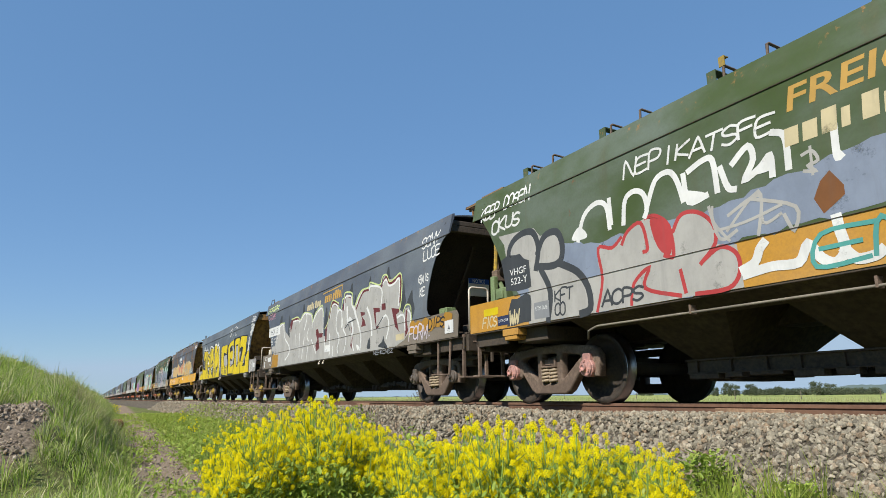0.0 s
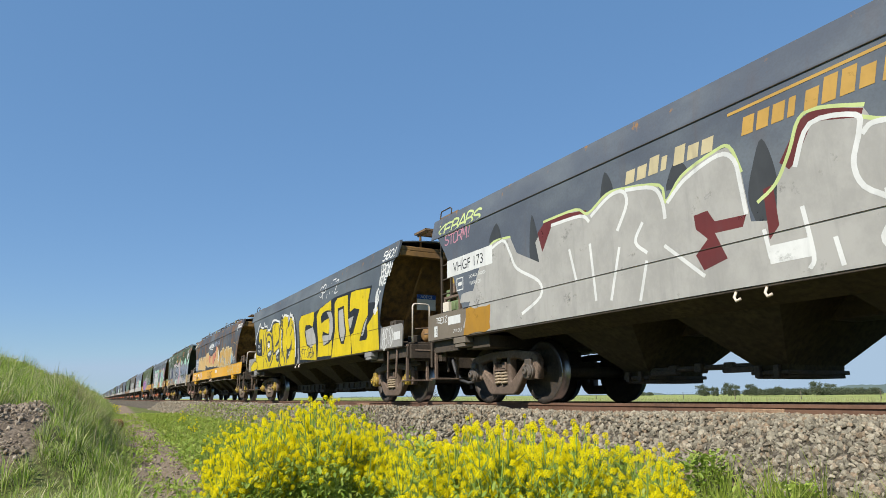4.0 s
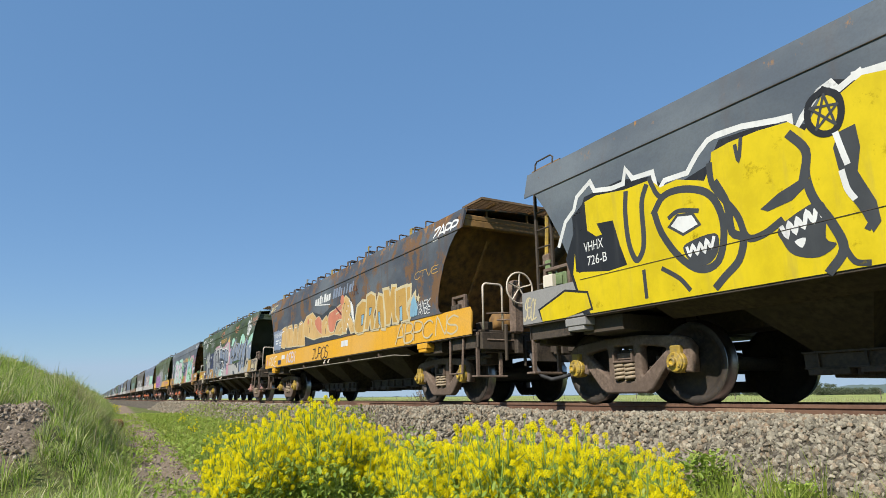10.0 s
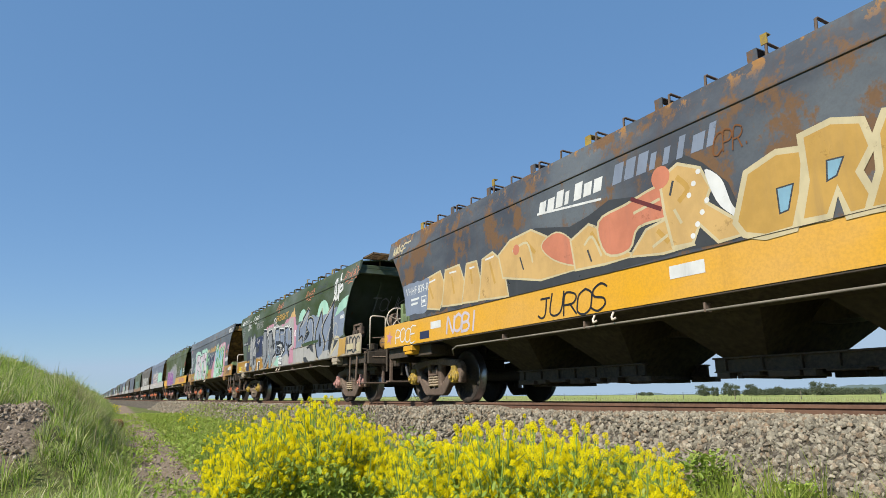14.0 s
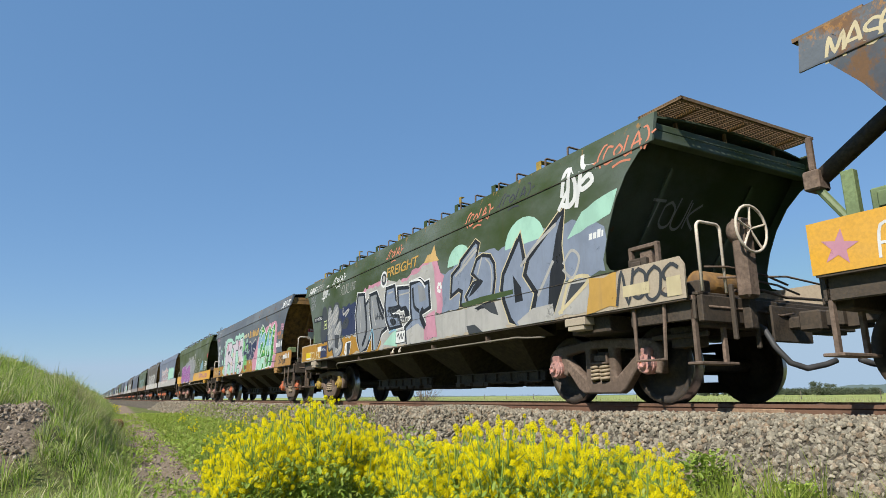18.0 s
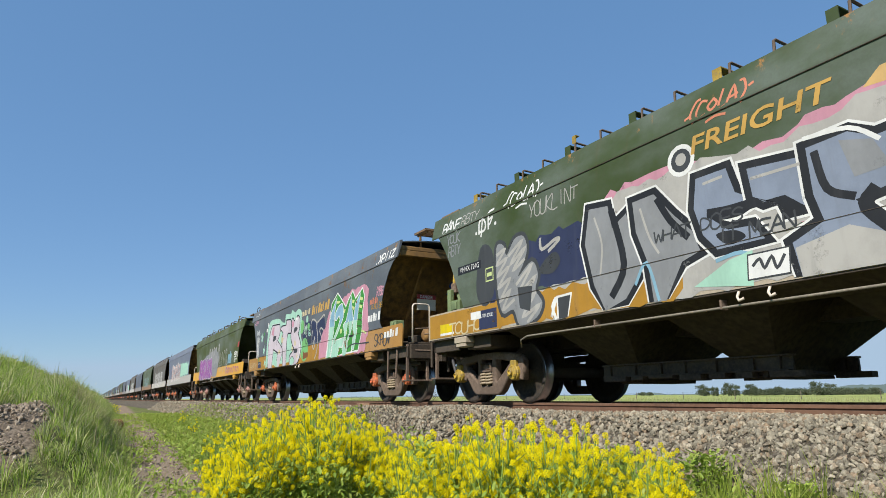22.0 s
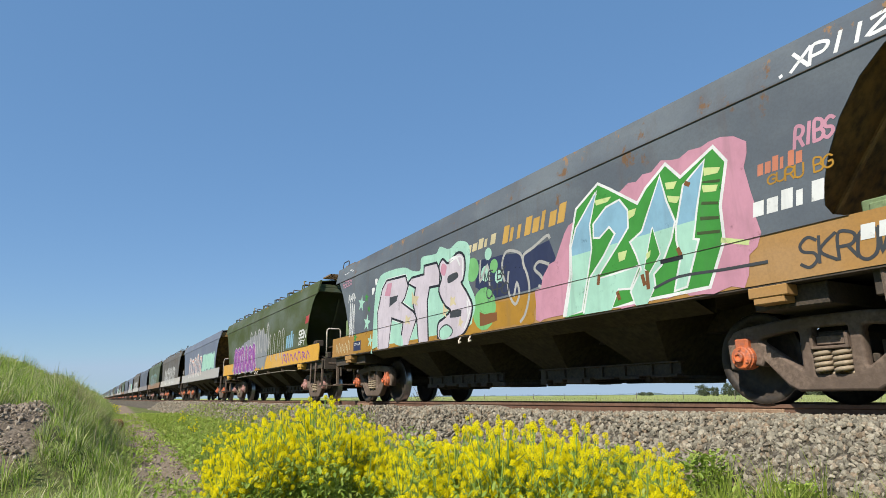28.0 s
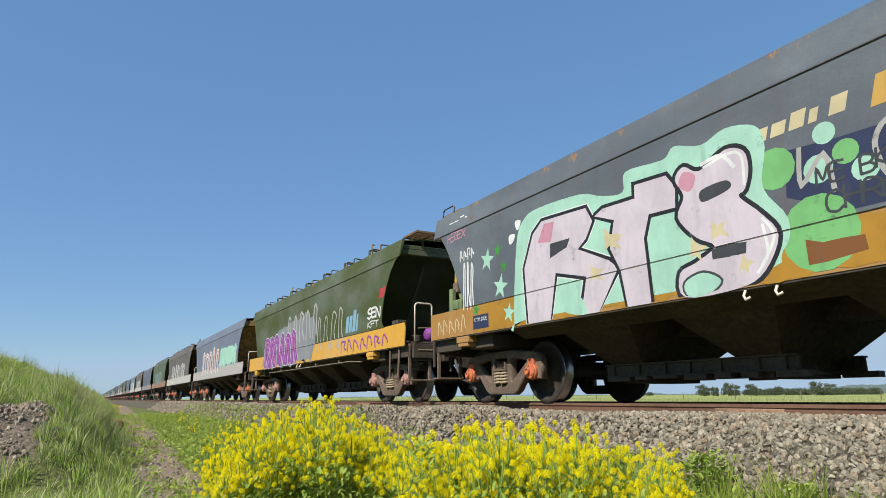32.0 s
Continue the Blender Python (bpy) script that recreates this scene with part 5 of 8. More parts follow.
line(g, "-2.69,1.95 -2.59,1.53", "white", 0.04)
line(g, "-2.30,1.94 -2.25,1.24", "white", 0.04)
line(g, "-1.81,1.79 -1.99,1.21", "white", 0.04)
line(g, "-1.43,2.00 -1.55,1.81 -1.40,1.66", "white", 0.04)
line(g, "-1.41,1.55 -1.54,1.14", "white", 0.04)
line(g, "-1.13,1.67 -.68,1.27", "white", 0.04)
line(g, "0.02,1.57 0.05,1.32", "white", 0.04)
line(g, "0.40,1.69 0.44,1.26 0.40,1.16", "white", 0.04)
line(g, "0.64,1.36 0.67,1.14", "white", 0.04)
line(g, "1.08,1.66 1.11,1.40", "white", 0.04)
line(g, "1.64,2.21 1.70,1.85 1.82,1.93 1.98,1.82 2.05,1.63 2.00,1.53", "white", 0.1)
line(g, "2.08,2.17 2.26,1.91 2.41,1.66 2.37,1.55 2.34,1.27 2.41,1.19", "white", 0.1)
line(g, "1.51,1.73 1.72,1.82", "charcoal", 0.03)
line(g, "1.71,1.84 2.19,1.88", "charcoal", 0.03)
line(g, "1.71,1.84 1.86,1.65", "charcoal", 0.03)
shape(g, "2.96,2.56 3.05,2.76 3.10,2.62", "charcoal", soft=True)
shape(g, "3.95,2.63 4.07,2.80 4.13,2.57 4.25,2.48 4.07,2.47", "charcoal", soft=True)
shape(g, "4.66,2.00 4.75,2.14 4.80,2.38 4.85,2.11 4.89,1.92 4.75,1.77 4.62,1.81", "charcoal", soft=True)
shape(g, "4.91,1.84 5.01,1.98 5.17,2.12 5.20,1.95 5.28,1.73 5.10,1.52 5.07,1.84", "charcoal", soft=True)
shape(g, "2.17,1.31 2.23,2.16 2.63,2.49 2.95,2.52 3.07,2.57 3.70,2.42 3.80,2.61 3.96,2.63 4.08,2.51 4.35,2.49 4.61,2.55 4.69,2.45 4.68,2.16 4.61,1.81 4.82,1.71 4.89,1.80 5.05,1.80 5.11,1.64 5.09,1.33 4.83,1.18 4.41,1.12 3.52,1.15 2.92,1.16", "silver")
shape(g, "3.71,2.04 3.92,2.03 3.93,1.89 3.72,1.90", "maroon")
shape(g, "4.22,1.89 4.62,1.82 4.58,1.75 4.45,1.73 4.49,1.59 4.58,1.40 4.63,1.35 4.41,1.48 4.30,1.71", "maroon")
shape(g, "3.26,2.01 3.61,1.97 3.63,1.88 3.40,1.89 3.45,1.59 3.63,1.58 3.44,1.52 3.33,1.80", "maroon")
shape(g, "4.90,1.76 4.98,1.78 4.94,1.56 5.01,1.35 4.88,1.23 4.87,1.50", "maroon")
shape(g, "2.50,2.01 2.79,1.97 2.76,1.91 2.59,1.91 2.79,1.77 2.85,1.66 2.57,1.66 2.64,1.80", "maroon")
line(g, "2.14,2.18 2.55,2.49 2.98,2.51 3.07,2.61 3.60,2.47 3.75,2.63 3.96,2.63 4.10,2.46 4.35,2.49 4.63,2.55 4.72,2.36 4.68,1.95 4.61,1.81", "lime", 0.035)
line(g, "2.23,2.11 2.62,2.44 2.99,2.45", "maroon", 0.05)
line(g, "3.70,2.42 3.84,2.55 3.96,2.57 4.09,2.42 4.35,2.43 4.61,2.50 4.66,2.38 4.63,1.97", "maroon", 0.06)
line(g, "4.79,1.74 4.90,1.86 5.08,1.84 5.13,1.75 5.14,1.48 5.05,1.20", "lime", 0.03)
line(g, "3.01,2.43 3.11,2.52 3.70,2.37 3.68,2.01", "white", 0.045)
line(g, "3.75,1.71 3.94,1.77 4.08,1.64 4.08,1.46 3.97,1.28", "white", 0.045)
line(g, "4.52,1.66 4.73,1.69 4.84,1.61 4.87,1.38", "white", 0.045)
line(g, "5.00,1.75 5.10,1.67 5.10,1.42", "white", 0.045)
line(g, "3.77,2.46 3.89,2.53 3.97,2.51 4.08,2.38 4.35,2.38 4.58,2.45 4.60,2.19 4.56,1.91", "white", 0.045)
line(g, "2.91,2.05 3.12,1.80 3.20,1.44", "white", 0.07)
line(g, "2.15,2.07 2.54,1.51 2.52,1.16", "white", 0.07)
line(g, "3.80,1.75 3.45,1.55", "charcoal", 0.03)
shape(g, "2.92,1.17 3.07,1.38 3.12,1.15", "charcoal", soft=True)
shape(g, "3.56,1.15 3.74,1.23 3.84,1.34 3.88,1.24 4.04,1.11", "charcoal", soft=True)
oblong(g, 4.44, 4.84, 1.20, 1.32, "cream")
bars(g, 7, -1.65, -0.4, 2.52, 2.72, "cream", 0.25)
bars(g, 8, -0.1, 1.15, 2.55, 2.78, "gold", 0.25, 5)
verts, faces = [], []
ribbon([(-0.2, 2.82), (1.28, 2.84), (1.2, 2.55)], 0.03, verts, faces)
on_side(g, "faded_name_frame", verts, faces, "gold")
tag(g, "KEBABS", -6.25, -4.8, 2.93, 3.13, "lime", 0.05, 0.15, 0.06, 2)
tag(g, "STORM!", -6.0, -5.1, 2.72, 2.9, "pink", 0.03, 0.15, 0.1, 2)
oblong(g, -5.93, -4.5, 2.12, 2.42, "white")
stencil(g, "VHGF 173", -5.72, 2.18, 0.17, "black", 0.95)
stencil(g, "LOAD 56000", -5.2, 2.0, 0.055, "white", 0.5)
stencil(g, "TARE 21", -5.2, 1.88, 0.055, "white", 0.36)
frame_marks(g, -5.6, 1.85, 0.2, "white")
patch(g, [(-5.5, 1.62), (-5.1, 1.62), (-5.05, 1.78), (-5.45, 1.78)], "silver", 0.02, 3)
for x, a, b, z0, z1 in ((0, -6.42, -6.30, 1.13, 1.32), (0, -5.92, -5.5, 1.30, 1.44), (0, 0.04, 0.42, 1.25, 1.42)):
    oblong(g, a, b, z0, z1, "white")
stencil(g, "13", -6.40, 1.17, 0.1, "black", 0.08)
stencil(g, "UTM DUE", -5.75, 1.15, 0.06, "white", 0.3)
patch(g, [(-5.4, 1.1), (-4.6, 1.1), (-4.6, 1.5), (-5.3, 1.5)], "ochre", 0.03, 7)
tag(g, "TSEIZ", -6.35, -5.95, 1.36, 1.46, "white", 0.02, 0.1, 0.1, 3)
tag(g, "SONY", 5.6, 6.3, 2.86, 3.06, "white", 0.035, 0.2, 0.1, 3)
tag(g, "LUCE", 5.65, 6.3, 2.62, 2.8, "white", 0.035, 0.2, 0.1, 3)
tag(g, "GEM IS", 5.45, 5.85, 2.2, 2.34, "white", 0.03, 0.1, 0.1, 4)
tag(g, "KE", 5.5, 5.7, 1.95, 2.1, "white", 0.03, 0.1, 0.1, 4)
patch(g, [(5.0, 1.28), (6.7, 1.28), (6.75, 1.5), (5.1, 1.5)], "ochre", 0.04, 9)
tag(g, "FORM.", 5.05, 6.0, 1.16, 1.4, "lilac", 0.04, 0.2, 0.1, 4)
tag(g, "DIPS", 5.85, 6.45, 1.3, 1.48, "black", 0.035, 0.2, 0.1, 4)
oblong(g, 6.46, 6.76, 1.16, 1.38, "white")
stencil(g, "A", 6.56, 1.2, 0.1, "charcoal")
tag(g, "NEHKONEZ", 3.3, 4.3, 0.985, 1.06, "grey", 0.02, 0.1, 0.1, 4)

# the grey wagon with the big yellow letters
g = W[2]
shape(g, "1.12,2.39 2.82,2.60 4.00,2.60 5.32,2.53 5.17,2.16 5.72,2.11 5.84,1.48 5.81,1.10 -.03,1.12 -.28,2.26 .00,2.47", "black")
shape(g, ".43,1.97 1.12,2.01 1.38,1.73 1.45,1.53 1.00,1.46 .65,1.58", "silver")
shape(g, "2.28,2.29 2.62,2.27 2.76,2.08 2.81,1.79 2.66,1.54 2.01,1.42 1.99,1.70 2.51,1.67 2.52,2.07", "silver")
shape(g, "3.88,1.93 4.22,1.97 4.08,1.73 4.00,1.66", "silver")
shape(g, "4.93,1.74 5.10,1.85 4.85,1.46 4.72,1.45", "silver")
shape(g, "-.24,2.30 -.04,2.44 1.18,2.44 1.20,2.26 1.08,2.02 .85,2.10 .44,2.13 .37,1.92 .63,1.53 .98,1.45 1.43,1.54 1.49,1.39 1.56,1.11 .04,1.18 -.07,1.73", "yellow")
shape(g, "1.43,2.29 1.70,2.45 2.59,2.57 2.62,2.29 2.28,2.34 1.94,2.31 1.79,2.21 1.87,2.03 2.14,2.09 2.50,2.11 2.54,1.83 2.46,1.70 2.01,1.81 1.97,1.68 2.11,1.42 2.46,1.44 2.75,1.53 2.74,1.14 1.63,1.16 1.64,1.53 1.53,1.93", "yellow")
shape(g, "2.87,2.44 3.07,2.55 3.81,2.53 3.84,2.23 3.88,1.90 3.96,1.66 4.07,1.49 4.13,1.10 2.76,1.12 2.88,1.54 2.96,1.77 2.90,2.13", "yellow")
shape(g, "3.19,2.22 3.51,2.23 3.57,1.96 3.69,1.63 3.59,1.43 3.45,1.44 3.31,1.62 3.22,1.92", "silver", (("black", 0.13),))
shape(g, "4.04,2.55 4.36,2.56 5.23,2.48 5.11,2.21 5.11,1.89 4.87,1.73 4.62,1.35 5.05,1.35 5.11,1.44 5.06,1.64 5.65,2.00 5.70,1.56 5.77,1.10 4.20,1.10 4.08,1.54 4.24,1.57 4.60,2.08 4.26,2.15 3.97,2.09 3.97,2.35", "yellow")
shape(g, "-5.66,1.84 -5.24,2.58 -4.59,2.61 -4.12,2.50 -3.92,2.28 -3.39,2.39 -3.23,2.61 -2.74,2.58 -2.34,2.42 -2.08,2.73 -1.74,2.58 -1.53,2.65 -1.11,2.56 -.93,2.61 -.68,2.48 -.44,2.07 -.31,1.71 -.26,1.40 -.20,1.26 -.29,1.10 -1.24,1.10 -4.44,1.10 -5.38,1.10", "black")
jag(g, "-5.78,2.05 -5.63,2.34 -5.45,2.46 -5.38,2.62 -5.12,2.75 -5.05,2.61 -4.76,2.55 -4.56,2.55 -4.51,2.72 -4.41,2.57 -4.11,2.55 -4.06,2.30 -3.95,2.40 -3.65,2.39 -3.50,2.55 -3.36,2.65 -3.25,2.67 -2.98,2.65", "white", 0.06)
jag(g, "-3.26,2.66 -2.98,2.65 -2.62,2.57 -2.49,2.55 -2.48,2.38 -2.37,2.51 -2.20,2.68 -2.10,2.71 -2.05,2.62 -1.86,2.70", "white", 0.06)
jag(g, "-1.90,2.68 -1.66,2.65 -1.45,2.60 -1.46,2.26 -1.37,2.44 -1.20,2.66 -1.14,2.59 -1.02,2.59 -.93,2.46 -.83,2.49 -.75,2.28 -.63,2.04 -.54,1.77 -.48,1.51 -.47,1.31", "white", 0.08)
shape(g, "-5.42,2.17 -5.24,2.51 -5.03,2.54 -4.54,2.47 -4.15,2.47 -4.02,2.34 -3.79,2.36 -3.45,2.24 -3.36,2.37 -3.33,2.51 -3.12,2.54 -2.80,2.54 -2.51,2.51 -2.37,2.37 -2.19,2.62 -2.03,2.58 -1.85,2.66 -1.49,2.58 -1.40,2.41 -1.20,2.53 -1.04,2.50 -.94,2.41 -.85,2.38 -.77,2.22 -.66,1.95 -.57,1.68 -.51,1.42 -.51,1.13 -.98,1.12 -1.67,1.12 -2.44,1.10 -3.13,1.10 -3.81,1.10 -4.36,1.11 -5.25,1.10 -5.44,1.37 -5.53,1.62", "yellow")
shape(g, "-5.49,2.38 -5.24,2.52 -5.22,2.13 -4.88,1.88 -4.90,1.55 -5.47,1.64", "black")
shape(g, "-5.05,2.18 -4.77,2.15 -4.68,1.82 -4.59,1.57 -4.90,1.55 -4.89,1.88", "black")
line(g, "-4.53,2.42 -4.56,2.17 -4.54,1.82 -4.45,1.60 -4.35,1.67 -4.31,1.83 -4.30,2.23 -4.22,2.41", "charcoal", 0.07)
line(g, "-4.16,2.48 -4.08,2.29 -4.00,2.21", "charcoal", 0.06)
line(g, "-4.13,2.08 -3.98,2.23 -3.72,2.23 -3.44,2.11 -3.31,1.90 -3.29,1.64 -3.39,1.38 -3.61,1.34 -3.85,1.52 -4.05,1.82 -4.13,2.08", "charcoal", 0.08)
shape(g, "-3.92,1.87 -3.82,1.95 -3.64,1.92 -3.58,1.81 -3.77,1.76", "white", (("charcoal", 0.06),))
line(g, "-3.93,1.97 -3.80,2.01 -3.57,1.95", "charcoal", 0.05)
shape(g, "-3.78,1.55 -3.74,1.64 -3.39,1.67 -3.37,1.50 -3.49,1.38 -3.67,1.40", "charcoal", soft=True)
line(g, "-3.74,1.59 -3.71,1.51 -3.67,1.60 -3.62,1.51 -3.58,1.60 -3.53,1.51 -3.50,1.62 -3.45,1.54 -3.41,1.63", "white", 0.035)
line(g, "-3.32,2.17 -3.22,1.93 -3.20,1.64 -3.09,1.55 -3.16,1.35 -3.33,1.22 -3.43,1.14", "charcoal", 0.08)
line(g, "-4.08,1.43 -3.87,1.29 -3.76,1.16", "charcoal", 0.05)
line(g, "-4.35,1.45 -4.34,1.16", "charcoal", 0.05)
line(g, "-3.37,2.38 -3.35,2.15 -3.13,1.80 -3.05,1.55 -2.88,1.54 -2.70,1.62", "charcoal", 0.07)
shape(g, "-2.88,1.78 -2.69,1.88 -2.49,1.94 -2.44,2.09 -2.42,1.88 -2.57,1.78 -2.81,1.74", "charcoal")
shape(g, "-2.72,1.57 -2.38,1.71 -2.29,1.63 -2.33,1.38 -2.25,1.31 -2.41,1.23 -2.62,1.29 -2.71,1.43", "charcoal", soft=True)
line(g, "-2.70,1.56 -2.66,1.47 -2.63,1.58 -2.58,1.49 -2.55,1.60 -2.50,1.52 -2.46,1.64 -2.41,1.55 -2.37,1.66 -2.33,1.58", "white", 0.04)
shape(g, "-2.60,1.41 -2.50,1.42 -2.54,1.34", "white", soft=True)
line(g, "-3.06,2.48 -3.04,2.32 -2.99,2.53", "charcoal", 0.04)
line(g, "-2.51,2.38 -2.39,2.19 -2.42,1.97 -2.38,1.74 -2.26,1.49 -2.20,1.26 -2.33,1.10", "charcoal", 0.08)
shape(g, "-2.10,2.25 -1.96,2.27 -1.95,2.07 -2.00,1.87 -1.90,1.59 -1.89,1.42 -1.96,1.34 -2.02,1.52 -2.11,1.72 -2.14,1.90 -2.16,2.13", "charcoal")
line(g, "-2.17,2.67 -2.06,2.57 -2.05,2.41 -2.12,2.28 -2.24,2.29 -2.33,2.42 -2.30,2.60 -2.17,2.67", "black", 0.06)
line(g, "-2.17,2.63 -2.27,2.34", "charcoal", 0.022)
line(g, "-2.17,2.63 -2.11,2.33", "charcoal", 0.022)
line(g, "-2.30,2.55 -2.07,2.50", "charcoal", 0.022)
line(g, "-2.30,2.55 -2.11,2.33", "charcoal", 0.022)
line(g, "-2.07,2.50 -2.27,2.34", "charcoal", 0.022)
line(g, "-2.12,2.24 -2.09,2.07 -2.07,1.97", "white", 0.05)
line(g, "-2.12,1.90 -2.10,1.75 -2.06,1.66", "white", 0.05)
shape(g, "-1.40,2.41 -1.19,2.54 -1.21,2.40 -1.30,2.28 -1.52,2.21 -1.56,2.18 -1.55,1.98 -1.61,2.14 -1.57,2.24 -1.46,2.26", "charcoal")
shape(g, "-1.18,1.96 -1.02,2.11 -.93,2.31 -.85,2.38 -.88,2.24 -.96,2.10 -1.08,1.99", "charcoal")
shape(g, "-.93,1.86 -.93,1.70 -.98,1.53 -1.11,1.39 -1.24,1.25 -1.36,1.31 -1.43,1.44 -1.49,1.71 -1.39,1.59 -1.17,1.58 -1.02,1.68", "charcoal", soft=True)
shape(g, "-1.24,1.38 -1.09,1.51 -1.13,1.39 -1.20,1.35", "white")
line(g, "-1.77,1.48 -1.74,1.37 -1.64,1.28 -1.67,1.10", "charcoal", 0.07)
line(g, "-1.43,1.42 -1.41,1.25 -1.44,1.11", "charcoal", 0.06)
line(g, "-1.99,1.39 -1.94,1.47 -1.98,1.55", "charcoal", 0.05)
line(g, "-2.19,1.27 -2.13,1.14 -2.03,1.11", "charcoal", 0.05)
line(g, "-.84,2.23 -.73,2.11 -.67,2.00 -.65,1.92", "charcoal", 0.035)
line(g, "-.90,1.69 -.92,1.59 -.89,1.54", "charcoal", 0.03)
line(g, "-1.05,2.44 -1.01,2.32 -1.03,2.26", "charcoal", 0.03)
shape(g, "-6.25,1.24 -5.71,1.42 -5.30,1.34 -5.24,1.15 -5.72,1.13 -6.20,1.12", "yellow", (("black", 0.06),))
tag(g, "KFT.CREW", 0.05, 1.3, 1.18, 1.44, "charcoal", 0.035, 0.15, 0.08, 3)
tag(g, "SPIITZ", 1.65, 3.1, 2.72, 3.05, "white", 0.035, 0.25, 0.15, 4)
tag(g, "560!", 5.9, 6.6, 2.96, 3.15, "white", 0.04, 0.2, 0.05, 5)
tag(g, "PROXY", 5.85, 6.4, 2.62, 2.86, "white", 0.045, 0.2, 0.2, 5)
tag(g, "NTE", 5.75, 6.1, 2.45, 2.62, "white", 0.045, 0.2, 0.2, 6)
tag(g, "SNEE", 5.5, 5.72, 1.9, 2.3, "white", 0.045, 0.3, 0.3, 7)
tag(g, "SHES FOX", 5.9, 6.5, 1.12, 1.45, "white", 0.025, 0.2, 0.2, 7)
oblong(g, 6.5, 6.8, 1.22, 1.38, "white")
oblong(g, -5.42, -4.85, 1.62, 2.02, "black")
stencil(g, "VHHX", -5.3, 1.86, 0.12, "white", 0.34)
stencil(g, "726-B", -5.25, 1.68, 0.12, "white", 0.34)
tag(g, "SEOL", -6.6, -6.3, 1.15, 1.4, "cream", 0.03, 0.2, 0.2, 8)

# the rusty wagon on the orange sill
g = W[3]
patch(g, [(-4.85, 1.58), (-2.0, 1.58), (-2.1, 2.1), (-3.2, 2.0), (-4.8, 2.1)], "charcoal", 0.04, 2)
shape(g, "-2.33,1.53 -1.93,2.30 -1.43,2.42 -.70,2.26 -.31,2.32 0.04,2.42 0.78,2.28 0.91,2.52 1.15,2.63 1.40,2.44 1.67,2.14 1.78,1.79 1.68,1.55 1.03,1.57 -.49,1.52", "charcoal")
shape(g, "-4.91,1.72 -4.79,2.22 -4.23,2.28 -4.03,1.95 -4.26,1.62", "sand", (("cream", 0.06),))
shape(g, "-4.15,1.66 -4.03,2.26 -3.56,2.27 -3.39,1.94 -3.49,1.62", "sand", (("cream", 0.06),))
shape(g, "-3.46,1.63 -3.31,2.24 -3.01,2.23 -2.89,1.87 -2.99,1.60", "sand", (("cream", 0.06),))
shape(g, "-2.93,1.61 -2.82,2.22 -2.54,2.28 -2.28,2.10 -2.15,1.56 -2.53,1.58", "sand", (("cream", 0.06),))
line(g, "-4.62,2.04 -4.50,1.84", "gold", 0.05)
line(g, "-3.81,2.11 -3.74,1.83", "gold", 0.05)
line(g, "-3.18,2.11 -3.15,1.91", "gold", 0.05)
line(g, "-2.61,2.14 -2.49,1.81", "gold", 0.05)
line(g, "-4.67,2.15 -4.42,2.17", "white", 0.03)
line(g, "-3.88,2.20 -3.67,2.19", "white", 0.03)
line(g, "-3.21,2.16 -3.08,2.16", "white", 0.03)
line(g, "-2.73,2.21 -2.51,2.22", "white", 0.03)
shape(g, "-2.25,1.85 -2.35,2.20 -2.05,2.36 -1.53,2.40 -1.20,2.23 -1.25,2.03 -.93,1.87 -.48,1.68 -1.35,1.67", "sand", (("cream", 0.06),))
shape(g, "-1.30,2.13 -.98,2.24 -.68,2.06 -.53,1.73 -1.03,1.88", "coral", (("cream", 0.04),), soft=True)
shape(g, "-.62,1.68 -.68,2.06 -.34,2.19 -.10,2.06 -.01,1.86 0.38,1.66 -.10,1.66", "sand", (("cream", 0.06),))
shape(g, "-.06,1.78 -.15,2.18 0.30,2.27 0.89,2.35 1.08,2.14 0.96,2.00 0.47,1.98 0.30,1.75", "coral", (("cream", 0.06),), soft=True)
shape(g, "0.34,1.66 0.59,1.90 0.88,1.95 1.07,1.81 1.18,1.62 0.79,1.61", "sand", (("cream", 0.06),))
shape(g, "0.88,2.03 0.85,2.42 1.09,2.51 1.35,2.38 1.45,2.15 1.37,2.01 1.62,1.80 1.88,1.60 1.50,1.59 1.29,1.83 1.18,1.64 0.95,1.65", "sand", (("cream", 0.07),))
shape(g, "1.42,2.35 1.60,2.20 1.69,1.90 1.85,1.68 1.69,1.79 1.52,1.99", "white", soft=True)
line(g, "-1.64,2.25 -1.47,2.08", "gold", 0.06)
line(g, "-.29,2.07 -.19,1.90", "gold", 0.06)
line(g, "1.08,2.37 1.19,2.22 1.08,2.12", "gold", 0.06)
line(g, "0.76,1.85 0.87,1.72", "gold", 0.06)
line(g, "-1.99,2.20 -1.64,2.25 -1.52,1.95", "cream", 0.035)
line(g, "-.43,1.96 -.29,2.03 -.15,1.77", "cream", 0.035)
line(g, "1.00,2.03 1.07,1.88", "cream", 0.035)
line(g, "0.67,1.70 0.87,1.78", "cream", 0.035)
line(g, "0.43,2.15 0.80,2.21", "cream", 0.035)
line(g, "-1.81,2.06 -1.74,1.88", "charcoal", 0.03)
line(g, "-.38,1.87 -.33,1.73", "charcoal", 0.03)
line(g, "1.01,2.35 0.96,2.22", "charcoal", 0.03)
dots(g, [(0.85, 2.45, 0.13), (-1.9, 2.2, 0.08)], "coral")
dots(g, [(1.2 + 0.07 * (i % 4), 1.7 + 0.11 * i, 0.03) for i in range(7)], "white")
shape(g, "1.73,1.72 1.89,2.15 2.19,2.24 2.42,2.19 2.35,1.83 2.25,1.55 1.99,1.54 1.80,1.60", "gold", (("cream", 0.12),))
shape(g, "2.16,1.92 2.30,1.92 2.23,1.71 2.16,1.70", "sky", (("charcoal", 0.03),))
